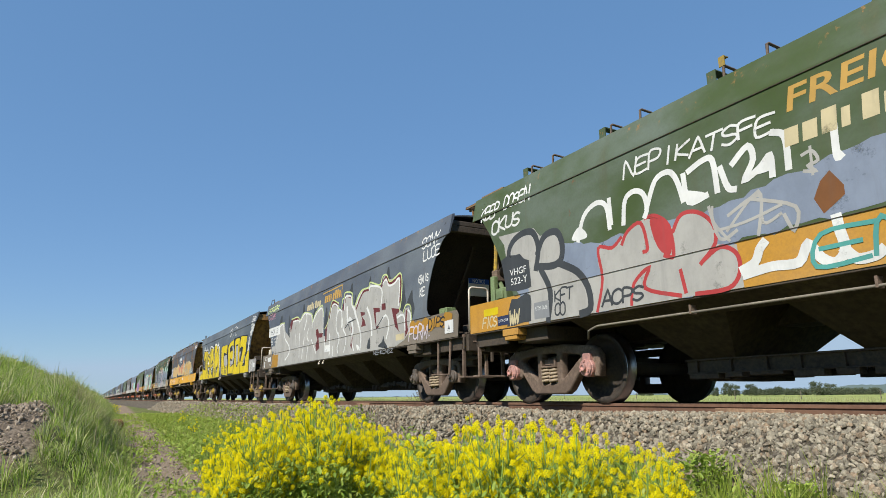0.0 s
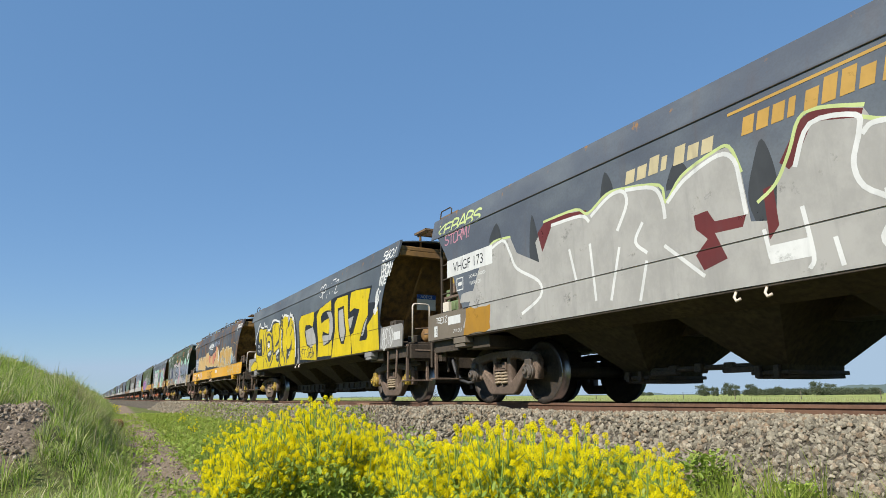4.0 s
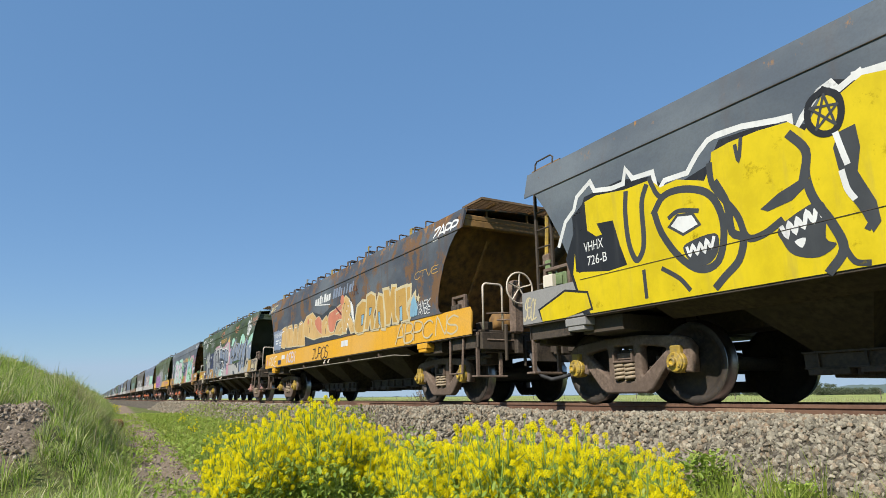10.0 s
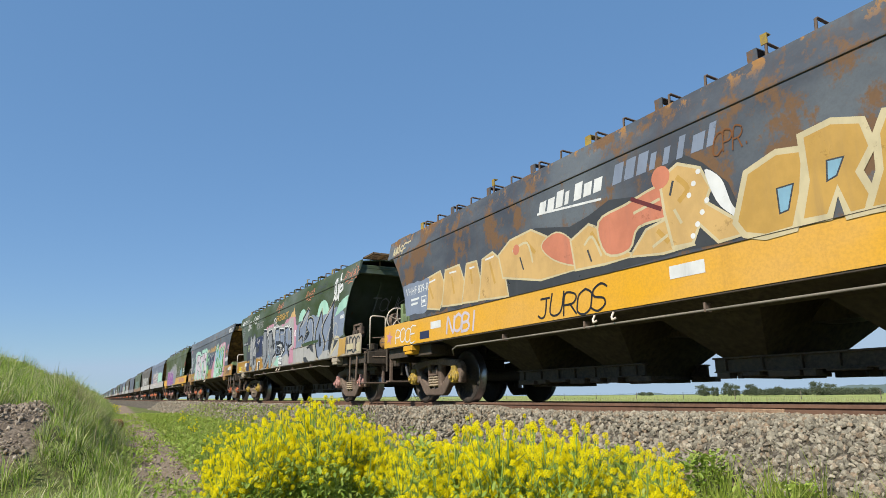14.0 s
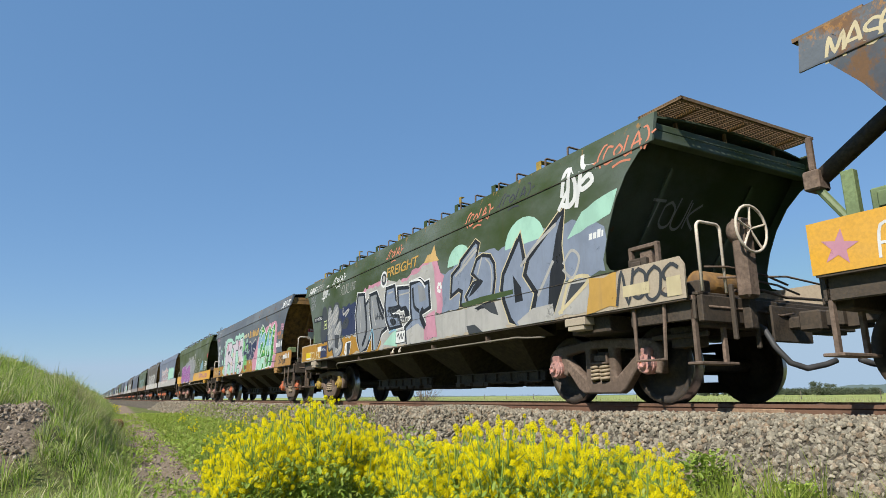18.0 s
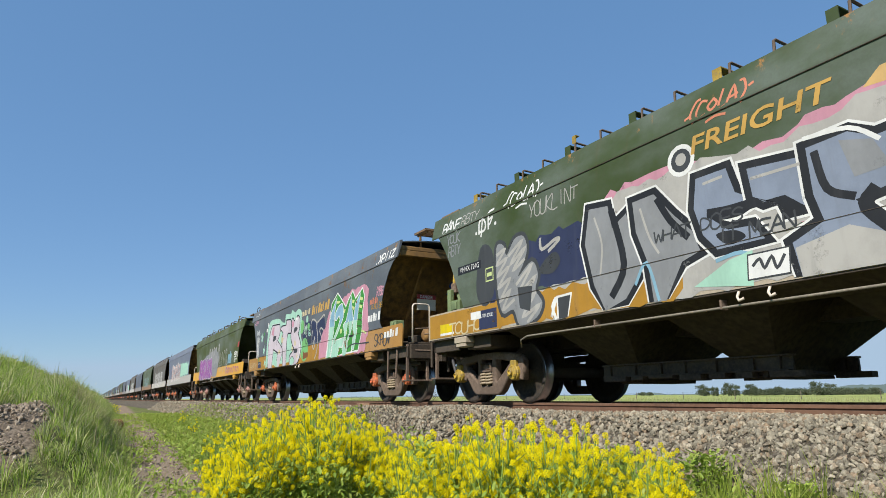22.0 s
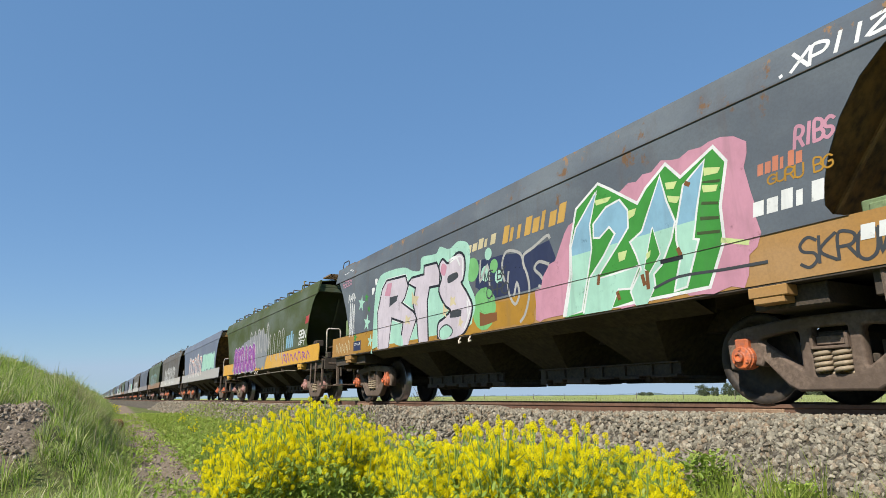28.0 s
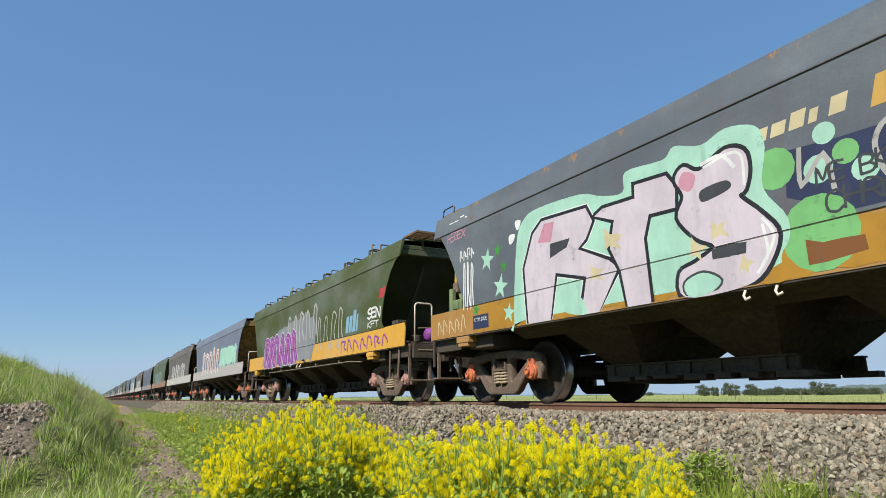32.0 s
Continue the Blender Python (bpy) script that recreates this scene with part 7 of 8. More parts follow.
shape(g, "-.61,1.53 -.43,1.52 -.46,1.40 -.61,1.41", "charcoal")
shape(g, "-.41,1.52 -.27,1.51 -.29,1.40 -.42,1.41", "charcoal")
shape(g, "-2.14,2.10 -2.04,1.99 -1.83,1.95 -1.95,1.86 -1.86,1.77 -2.06,1.85 -2.14,1.82", "cream")
shape(g, "-.63,1.80 -.56,1.74 -.47,1.77 -.50,1.69 -.44,1.60 -.54,1.64 -.65,1.61", "cream")
shape(g, "-2.41,1.68 -2.29,1.60 -2.17,1.61 -2.26,1.54 -2.19,1.44 -2.33,1.51 -2.43,1.48", "cream")
shape(g, "-.89,1.70 -.82,1.60 -.70,1.56 -.80,1.51 -.78,1.41 -.86,1.50 -.92,1.48", "cream")
shape(g, "-.32,1.41 -.29,1.34 -.21,1.31 -.28,1.27 -.28,1.20 -.34,1.26 -.39,1.24 -.36,1.31", "cream")
line(g, "-.67,2.42 -.44,2.44 -.31,2.28", "white", 0.04)
line(g, "-.09,1.63 -.07,1.36 -.19,1.20", "white", 0.03)
shape(g, "-.66,1.52 -.51,1.51 -.53,1.41 -.66,1.41", "charcoal")
shape(g, "-.47,1.54 -.32,1.51 -.36,1.40 -.48,1.41", "charcoal")
shape(g, "-3.97,2.63 -3.83,2.62 -3.86,2.53 -3.93,2.49", "white", soft=True)
shape(g, "-4.13,2.45 -3.98,2.44 -4.04,2.33 -4.13,2.32", "white", soft=True)
shape(g, "2.34,1.13 2.50,1.62 2.53,2.00 2.68,2.45 3.09,2.66 3.26,2.55 3.71,2.23 3.86,2.38 4.15,2.56 4.33,2.35 4.76,2.54 4.88,2.36 4.76,1.93 4.76,1.58 4.55,1.16 4.09,1.15 3.51,1.14 2.99,1.12", "green", (("white", 0.07),))
shape(g, "2.65,2.20 3.05,2.57 2.89,2.19 2.90,1.89 2.80,1.56 2.66,1.14 2.37,1.12 2.53,1.61 2.54,1.97", "sky", (("white", 0.05),))
shape(g, "2.97,2.02 2.98,2.18 3.21,2.33 3.43,2.36 3.54,2.21 3.53,2.01 3.36,1.85 3.05,1.58 2.98,1.48 3.28,1.49 3.65,1.52 3.50,1.30 3.31,1.32 3.18,1.11 2.87,1.11 2.71,1.11 2.85,1.51 3.12,1.74 3.34,1.98 3.24,2.10 3.06,2.00", "sky", (("white", 0.05),))
shape(g, "3.57,1.82 3.75,1.90 4.06,2.45 4.11,2.17 4.20,1.91 4.13,1.73 3.97,1.48 3.85,1.40 3.86,1.27 3.74,1.13 3.57,1.13 3.52,1.25 3.70,1.48 3.64,1.67", "sky", (("white", 0.05),))
shape(g, "4.23,1.84 4.37,2.26 4.64,2.44 4.49,1.97 4.41,1.66 4.47,1.64 4.28,1.20 4.14,1.18 4.25,1.50 4.22,1.70", "sky", (("white", 0.05),))
shape(g, "2.89,1.86 2.80,1.56 2.66,1.14 2.37,1.12 2.53,1.61 2.54,1.86", "mint")
shape(g, "3.38,1.86 3.36,1.85 3.05,1.58 2.98,1.48 3.28,1.49 3.65,1.52 3.50,1.30 3.31,1.32 3.18,1.11 2.87,1.11 2.71,1.11 2.85,1.51 3.12,1.74 3.23,1.86", "mint")
shape(g, "3.57,1.82 3.66,1.86 4.18,1.86 4.13,1.73 3.97,1.48 3.85,1.40 3.86,1.27 3.74,1.13 3.57,1.13 3.52,1.25 3.70,1.48 3.64,1.67", "mint")
shape(g, "4.23,1.84 4.23,1.86 4.47,1.86 4.41,1.66 4.47,1.64 4.28,1.20 4.14,1.18 4.25,1.50 4.22,1.70", "mint")
shape(g, "3.74,1.48 3.90,1.91 3.97,1.60 3.80,1.42", "green", (("white", 0.03),))
shape(g, "3.02,2.48 3.31,2.45 3.24,2.40 3.04,2.41", "lime")
shape(g, "3.56,2.20 3.69,2.20 3.65,2.12 3.56,2.10", "lime")
shape(g, "4.13,2.37 4.29,2.34 4.24,2.27 4.14,2.29", "lime")
shape(g, "4.14,2.22 4.31,2.16 4.26,2.10 4.16,2.14", "lime")
shape(g, "4.63,2.38 4.83,2.32 4.79,2.27 4.63,2.29", "lime")
shape(g, "4.59,2.20 4.78,2.15 4.75,2.09 4.60,2.12", "lime")
shape(g, "3.35,1.74 3.50,1.74 3.45,1.64 3.36,1.63", "lime")
shape(g, "3.78,1.64 3.85,1.67 3.83,1.60 3.78,1.57", "lime")
shape(g, "4.61,2.24 4.81,2.20 4.80,2.17 4.60,2.22", "moss")
shape(g, "4.57,2.03 4.76,1.98 4.76,1.95 4.56,2.00", "moss")
shape(g, "4.53,1.88 4.75,1.83 4.75,1.80 4.53,1.84", "moss")
shape(g, "4.48,1.73 4.75,1.69 4.74,1.66 4.47,1.70", "moss")
line(g, "4.76,1.58 5.02,1.50", "lime", 0.05)
line(g, "3.86,1.24 4.20,1.31 4.73,1.29 5.19,1.28", "charcoal", 0.03)
line(g, "3.01,1.52 2.99,1.43", "rust", 0.05)
line(g, "3.77,1.43 3.77,1.26", "rust", 0.05)
line(g, "3.70,1.40 3.72,1.31", "rust", 0.05)
line(g, "3.30,1.27 3.32,1.20", "rust", 0.05)
line(g, "4.40,2.28 4.43,2.26", "rust", 0.05)
line(g, "3.99,1.51 4.25,1.51", "black", 0.05)
line(g, "4.22,1.60 4.24,1.55", "rust", 0.05)
bars(g, 6, 5.2, 5.65, 2.1, 2.24, "coral", 0.15), tag(g, "GURU BG", 5.3, 5.9, 1.98, 2.08, "ochre", 0.022, 0.15, 0.1, 5)
bars(g, 5, 5.1, 5.8, 1.72, 1.9, "white", 0.15)
tag(g, "RIBS", 5.6, 5.95, 2.24, 2.42, "pink", 0.04, 0.15, 0.1, 5)
tag(g, ".XPIIZ", 5.5, 6.5, 2.96, 3.14, "white", 0.045, 0.2, 0.06, 5)
tag(g, "SKROW", 5.5, 6.3, 1.16, 1.4, "charcoal", 0.035, 0.15, 0.1, 5), bars(g, 5, 6.0, 6.7, 1.3, 1.46, "white", 0.15)
bars(g, 4, -6.0, -5.3, 2.92, 3.14, "white", 0.15), tag(g, "HEGEX", -6.0, -5.4, 2.74, 2.88, "pink", 0.025, 0.15, 0.08, 6)
stars(g, [(-4.75, 2.2, 0.2), (-4.4, 1.72, 0.2), (-4.2, 1.3, 0.16)], "mint"), stars(g, [(-4.45, 2.3, 0.12), (-4.3, 2.02, 0.1), (-5.1, 1.45, 0.12)], "green")
scrawl(g, -5.5, -5.15, 1.5, 2.3, 3, [("white", 0.03)], 11), scrawl(g, -5.6, -5.1, 2.33, 2.5, 4, [("white", 0.025)], 12)
scrawl(g, -6.4, -5.4, 1.15, 1.4, 5, [("cream", 0.025)], 10)
oblong(g, -5.2, -4.75, 1.14, 1.36, "navy")
stencil(g, "UTM DUE", -5.16, 1.26, 0.06, "white", 0.36)

# the moss green wagon with purple letters
g = W[6]
patch(g, [(-4.6, 1.1), (1.0, 1.1), (1.4, 2.0), (0.5, 2.5), (-4.3, 2.0)], "grey", 0.1, 5)
scrawl(g, -1.6, 1.6, 1.7, 2.6, 5, [("silver", 0.08)], 6)
scrawl(g, 1.4, 3.6, 1.3, 2.2, 4, [("silver", 0.05)], 7)
scrawl(g, -4.3, -0.4, 1.2, 1.95, 6, [("white", 0.32), ("purple", 0.28), ("pink", 0.04)], 8)
bars(g, 4, 3.6, 4.5, 1.6, 2.1, "sky", 0.15), tag(g, "SEN", 5.0, 5.7, 1.8, 2.0, "white", 0.06, 0.1, 0.1, 4), tag(g, "KFT", 5.0, 5.6, 1.6, 1.72, "white", 0.03, 0.1, 0.1, 4)
scrawl(g, 3.3, 6.2, 1.16, 1.42, 7, [("purple", 0.045)], 9)
patch(g, [(5.6, 2.2), (5.9, 2.2), (5.95, 2.4), (5.65, 2.4)], "red", 0.03, 4)

for g, head in ((W[1], "blue"), (W[2], "blue"), (W[5], "red")):
    notice(g, 5.98, -0.55, 2.12, head, "NOTICE" if head == "blue" else "DANGER")

def end_tag(w, text, y0, y1, s0, s1, colour, width=0.035):
    """A sprayed word on the slope sheet of the leading end."""
    verts, faces = [], []
    for letter in strokes_of(text, y0, y1, s0, s1, 0.1, 0.15, 0.05, True, 3):
        for st in letter:
            ribbon(st, width, verts, faces, 0.3)
    me = bpy.data.meshes.new("sprayed_tag")
    me.from_pydata([(6.21 - 1.06 * (1 - b) + 0.030 * 0.807, a, 2.85 - 1.45 * (1 - b) - 0.030 * 0.59) for a, b, c in verts], [], faces)
    me.materials.append(PAINT[colour])
    add(w, "sprayed_tag", me)


end_tag(W[5], "SYH", 0.0, 0.75, 0.64, 0.84, "blue", 0.032)
end_tag(W[4], "TOUK", -0.9, 0.0, 0.60, 0.80, "grey", 0.022)

# ---------- the rest of the train ----------
FAR = [
    dict(body=("pale_blue_paint", (0.13, 0.15, 0.20), 0.12, 21), sill=("whitened_sill", (0.36, 0.345, 0.32), 0.2, 22), cap="orange", brackets=0, wheel=False, ladder=False, label="pale blue-grey grain hopper wagon with a whitish sill"),
    dict(body=("brown_grey_paint", (0.10, 0.085, 0.07), 0.45, 23), sill=("chalky_sill", (0.42, 0.40, 0.36), 0.3, 24), cap="orange", brackets=10, wheel=False, ladder=False, label="rust-brown grain hopper wagon with white spray paint"),
    dict(body=("olive_paint", (0.07, 0.09, 0.045), 0.2, 25), sill=("rusty_sill", (0.24, 0.14, 0.08), 0.5, 26), cap="pink", brackets=10, wheel=False, ladder=False, label="olive green grain hopper wagon with grey spray paint"),
    dict(body=("steel_blue_paint", (0.09, 0.10, 0.13), 0.15, 27), sill=("dusty_sill", (0.22, 0.20, 0.19), 0.3, 28), cap="brown", brackets=0, wheel=False, ladder=False, label="steel blue grain hopper wagon far back in the train"),
]
FAR_DONE = []
for i, spec in enumerate(FAR):
    x = -89.75 - 14.8 * (i + 1)
    w, axles = build_wagon(spec, x, False)
    add(w, "handrail_hoop", CACHE["hoop"])
    add(w, "end_step", CACHE["end_step"])
    FAR_DONE.append(w)
    AXLES.append(axles)
g = FAR_DONE[0]
patch(g, [(1.5, 1.55), (5.4, 1.55), (5.5, 2.3), (1.8, 2.4)], "mint", 0.08, 3)
scrawl(g, -3.5, 1.5, 1.4, 2.4, 5, [("white", 0.22), ("coral", 0.08)], 3)
g = FAR_DONE[1]
scrawl(g, -3.5, 4.0, 1.3, 2.3, 7, [("white", 0.24), ("silver", 0.14)], 4)
g = FAR_DONE[2]
scrawl(g, -3.5, 3.5, 1.4, 2.3, 6, [("grey", 0.26), ("teal", 0.08)], 5)
for i in range(34):
    x = -89.75 - 14.8 * (i + 5)
    src = FAR_DONE[(i * 3 + 1) % 4]
    WAGONS.append((copy_thing(src, pose(x, TRACK_Y, 0)), x))


# ---------- the verge: stones, grass, flowers ----------
def island_material(name, colours, rough=0.9, through_light=0.0, bump=0.0, scale=30):
    """One colour out of a range for each loose piece of a mesh, or each object."""
    m, n, l, b = nodes_of(name)
    geo, info = n.new("ShaderNodeNewGeometry"), n.new("ShaderNodeObjectInfo")
    s = n.new("ShaderNodeMath")
    s.operation = "ADD"
    l.new(geo.outputs["Random Per Island"], s.inputs[0]), l.new(info.outputs["Random"], s.inputs[1])
    f = n.new("ShaderNodeMath")
    f.operation = "FRACT"
    l.new(s.outputs[0], f.inputs[0])
    r = n.new("ShaderNodeValToRGB")
    while len(r.color_ramp.elements) < len(colours):
        r.color_ramp.elements.new(0.5)
    for i, c in enumerate(colours):
        r.color_ramp.elements[i].position, r.color_ramp.elements[i].color = i / (len(colours) - 1), (*c, 1)
    l.new(f.outputs[0], r.inputs[0])
    fine = noise_of(n, l, scale, detail=4)
    c = mixer(n, l, ramp_of(n, l, fine, 0.3, 0.75), r.outputs[0], mixer(n, l, 0.45, r.outputs[0], (0.02, 0.02, 0.012)))
    l.new(c, b.inputs["Base Color"])
    b.inputs["Roughness"].default_value, b.inputs["Specular IOR Level"].default_value = rough, 0.25
    if bump:
        bumped(n, l, b, fine, bump, 0.01)
    if through_light:
        tr, mx = n.new("ShaderNodeBsdfTranslucent"), n.new("ShaderNodeMixShader")
        l.new(r.outputs[0], tr.inputs["Color"])
        mx.inputs[0].default_value = through_light
        l.new(b.outputs[0], mx.inputs[1]), l.new(tr.outputs[0], mx.inputs[2])
        l.new(mx.outputs[0], n["Material Output"].inputs["Surface"])
    return m


STONE = island_material("ballast_stone", [(0.14, 0.12, 0.088), (0.34, 0.30, 0.225), (0.21, 0.187, 0.142), (0.42, 0.37, 0.28), (0.28, 0.205, 0.135), (0.175, 0.16, 0.128)], 0.92, 0, 0.5, 45)
GRASS = island_material("bank_grass", [(0.14, 0.23, 0.03), (0.36, 0.50, 0.075), (0.26, 0.39, 0.055), (0.54, 0.61, 0.18), (0.72, 0.67, 0.40), (0.12, 0.20, 0.03)], 0.7, 0.35)
LUSH = island_material("fresh_grass", [(0.27, 0.37, 0.045), (0.40, 0.47, 0.08), (0.21, 0.31, 0.04), (0.55, 0.55, 0.16)], 0.6, 0.4)
STRAW = island_material("field_grass", [(0.30, 0.30, 0.12), (0.42, 0.37, 0.20), (0.24, 0.27, 0.09), (0.50, 0.45, 0.28)], 0.8, 0.3)
HERB = island_material("herb_leaf", [(0.22, 0.34, 0.045), (0.37, 0.47, 0.085), (0.30, 0.41, 0.065), (0.47, 0.53, 0.13)], 0.6, 0.4)
PETAL = island_material("yellow_petal", [(0.95, 0.82, 0.002), (0.97, 0.88, 0.004), (0.93, 0.76, 0.002)], 0.6, 0.5)
STEM = plain("green_stem", (0.17, 0.26, 0.045), 0.6, 0, 0.2, 8, 0.05)
TWIG = plain("dry_twig", (0.16, 0.12, 0.08), 0.9, 0, 0.2, 8, 0.1)
CLOD = island_material("earth_clod", [(0.24, 0.18, 0.13), (0.36, 0.29, 0.21), (0.18, 0.14, 0.10), (0.42, 0.36, 0.28)], 0.95, 0, 0.5, 40)


def stone_shape(seed):
    rng = random.Random(seed)
    bm = bmesh.new()
    bmesh.ops.create_icosphere(bm, subdivisions=1, radius=0.5)
    cut = [Vector((rng.uniform(-1, 1), rng.uniform(-1, 1), rng.uniform(-1, 1))).normalized() for _ in range(7)]
    for v in bm.verts:
        for c in cut:
            d = v.co.dot(c) - rng.uniform(0.27, 0.36)
            if d > 0:
                v.co -= c * d * 0.95
        v.co.x *= 1.22
        v.co.z *= 0.66
    bmesh.ops.dissolve_degenerate(bm, edges=bm.edges, dist=0.03)
    bmesh.ops.recalc_face_normals(bm, faces=bm.faces)
    bmesh.ops.triangulate(bm, faces=bm.faces)
    v = np.array([tuple(q.co) for q in bm.verts])
    f = np.array([[q.index for q in t.verts] for t in bm.faces])
    bm.free()
    return v, f


STONES = [stone_shape(i) for i in range(12)]


def heap(name, places, material, label, category, rng, shapes=STONES):
    """Many loose pieces in one mesh: places of (x, y, z, size)."""
    vs, fs, k = [], [], 0
    for x, y, z, s in places:
        v, f = shapes[rng.randrange(len(shapes))]
        m = np.array(Euler((rng.uniform(0, 6.28), rng.uniform(0, 6.28), rng.uniform(0, 6.28))).to_matrix())
        vs.append((v * s) @ m.T + (x, y, z))
        fs.append(f + k)
        k += len(v)
    me = bpy.data.meshes.new(name)
    me.from_pydata(np.concatenate(vs).tolist(), [], np.concatenate(fs).tolist())
    me.materials.append(material)
    return tagged(new(name, me), label, category, kind="stuff")


rng = random.Random(5)
places = []
for x0, x1, k, size in ((-5.6, 0.6, 10500, 0.9), (-11, -5.6, 4600, 0.95), (-24, -11, 4400, 1.15), (-60, -24, 3200, 1.9)):
    for _ in range(k):
        y = 4.45 + 1.62 * rng.random() ** 0.9
        if y > 6.0 and rng.random() < 0.5:
            y = rng.uniform(6.2, 7.6)
        x = rng.uniform(x0, x1)
        s = (0.034 + 0.058 * rng.random() ** 1.6) * size
        low = 0.02 * noise.noise((x * 1.5, y * 1.5, 3)) + 0.07 * smooth(-8.3, -9.3, x) * smooth(-11.2, -10, x)
        top = -0.14 if 6.12 < y else (-0.05 if y > 5.6 else 9)
        y += bend(x)[0]
        places.append((x, y, min(height(x, y) + 0.012 + low, top - s * 0.3), s))
near = [p for p in places if -4.0 < p[0] < -2.2 and 4.7 < p[1] < 5.7]
chosen = set(near[:300])
heap("ballast", [p for p in places if p not in chosen], STONE, "grey-brown crushed stone ballast heaped along the rails", "ballast", rng)
bed = new("ballast_shoulder")
bed.location = (-3, 5.2, -0.6)
tagged(bed, "loose grey ballast stones on the near shoulder of the track", "ballast", kind="structure")
STONE_MESHES = []
for v, f in STONES:
    me = bpy.data.meshes.new("stone")
    me.from_pydata(v.tolist(), [], f.tolist())
    me.materials.append(STONE)
    STONE_MESHES.append(me)
for x, y, z, s in near[:300]:
    o = new("stone", STONE_MESHES[rng.randrange(12)])
    o.parent = bed
    o.matrix_basis = Matrix.LocRotScale(Vector((x, y, z)) - bed.location, Euler((rng.uniform(0, 6), rng.uniform(0, 6), rng.uniform(0, 6))), (s, s, s))

# sleepers, half buried in the stone
SLEEPER = plain("grey_timber", (0.24, 0.20, 0.16), 0.9, 0, 0.3, 4, 0.4)
sleeper_mesh = to_mesh(boxes((-0.12, 0.12, -1.35, 1.35, -0.30, -0.16), bevel=0.012), "sleeper", SLEEPER)
for i in range(60):
    s = new("sleeper", sleeper_mesh)
    s.location = (2 - 0.68 * i, TRACK_Y + bend(2 - 0.68 * i)[0], 0)
    tagged(s, "weathered timber sleeper under the rails", "sleeper", "sleepers", "structure")
# joint bars on the near rail
fish = to_mesh(boxes((-0.40, 0.40, -0.050, -0.012, -0.115, -0.046), bevel=0.008), "fish_plate", plain("sandy_joint_bar", (0.27, 0.18, 0.11), 0.85, 0.0, 0.3, 6, 0.3, warm=(0.16, 0.09, 0.055)))
for x in (-4.35, -15.0):
    f = new("fish_plate", fish)
    f.location = (x, TRACK_Y - 0.80, 0)
    tagged(f, "rusty joint bar bolted to the rail", "joint bar", "joint bars")


def blades(name, roots, material, label, length, width, lean=0.35, seed=0, category="grass", away=None):
    """Grass: each blade two bent pieces that taper to a point. roots: (x, y, z, scale)."""
    r = np.random.RandomState(seed)
    p = np.array(roots)
    n = len(p)
    a = r.uniform(0, 6.283, n)
    d = np.stack([np.cos(a), np.sin(a)], 1) * np.abs(r.normal(0, lean, n))[:, None] + np.array([0.06, 0.02])
    if away is not None:
        d = d + np.array(away)
    side = np.stack([-np.sin(a + r.uniform(-1, 1, n)), np.cos(a)], 1)
    side /= np.linalg.norm(side, axis=1)[:, None]
    h = length * p[:, 3] * r.uniform(0.55, 1.25, n)
    w = width * r.uniform(0.7, 1.3, n) * np.sqrt(p[:, 3])
    verts = np.zeros((n, 5, 3))
    for k, (t, ww) in enumerate(((0, 1), (0, -1), (0.55, 0.75), (0.55, -0.75), (1, 0))):
        bend = t * t
        verts[:, k, :2] = p[:, :2] + d * (h * bend)[:, None] + side * (w * ww / 2)[:, None]
        verts[:, k, 2] = p[:, 2] - 0.01 + h * t * np.sqrt(np.maximum(0.15, 1 - 0.45 * (d ** 2).sum(1) * t))
    base = np.arange(n)[:, None] * 5
    faces = np.concatenate([base + [0, 1, 3], base + [0, 3, 2], base + [2, 3, 4]])
    me = bpy.data.meshes.new(name)
    me.from_pydata(verts.reshape(-1, 3).tolist(), [], faces.tolist())
    me.materials.append(material)
    return tagged(new(name, me), label, category, kind="stuff")


def soil_patch(x, y):
    return math.hypot((x + 7.5) / 1.35, (y + 0.82) / 0.62) < 1 + 0.25 * noise.noise((x * 2, y * 2, 1))


def path_here(x, y):
    y += 0.04 * min(x, 0)
    return 0.20 + 0.15 * noise.noise((x * 0.4, 2, 0)) < y < 0.98 + 0.3 * noise.noise((x * 0.45, 9, 0)) and noise.noise((x * 1.1, y * 2.5, 5)) < 0.12


rng = random.Random(11)
roots, away = [], []
for x0, x1, k, s in ((-7.5, -4.3, 900, 0.60), (-12, -7.5, 1900, 0.72), (-20, -12, 1900, 0.82), (-40, -20, 1300, 0.95), (-80, -40, 500, 1.2)):
    for _ in range(k):
        x = rng.uniform(x0, x1)
        y = 0.20 - 0.03 * x - 5.2 * rng.random() ** 1.5
        foot = y + 0.22 + 0.03 * x
        if soil_patch(x, y) or (foot > 0.2 and rng.random() < 0.5):
            continue
        thick = noise.noise((x * 1.1, y * 1.4, 4)) + 0.6 * noise.noise((x * 2.6, y * 3.0, 9))
        if thick < -0.35 and rng.random() < 0.7:
            continue
        size = s * rng.choice((0.45, 0.65, 0.9, 1.25)) * (0.85 + 0.75 * max(-0.5, thick))
        spin, spill = rng.uniform(0, 6.283), rng.uniform(0.0, 0.45)
        for _ in range(38):
            a, r = rng.uniform(0, 6.283), rng.random() ** 0.7
            px, py = x + math.cos(a) * r * 0.15 * s, y + math.sin(a) * r * 0.12 * s
            roots.append((px, py, height(px, py), size * (1.15 - 0.4 * r)))
            away.append((math.cos(a) * r * 0.8 + math.cos(spin) * spill, math.sin(a) * r * 0.8 + math.sin(spin) * spill))
blades("bank_grass", roots, GRASS, "long tufted green and straw grass over the bank", 0.33, 0.0105, 0.15, 1, away=away)
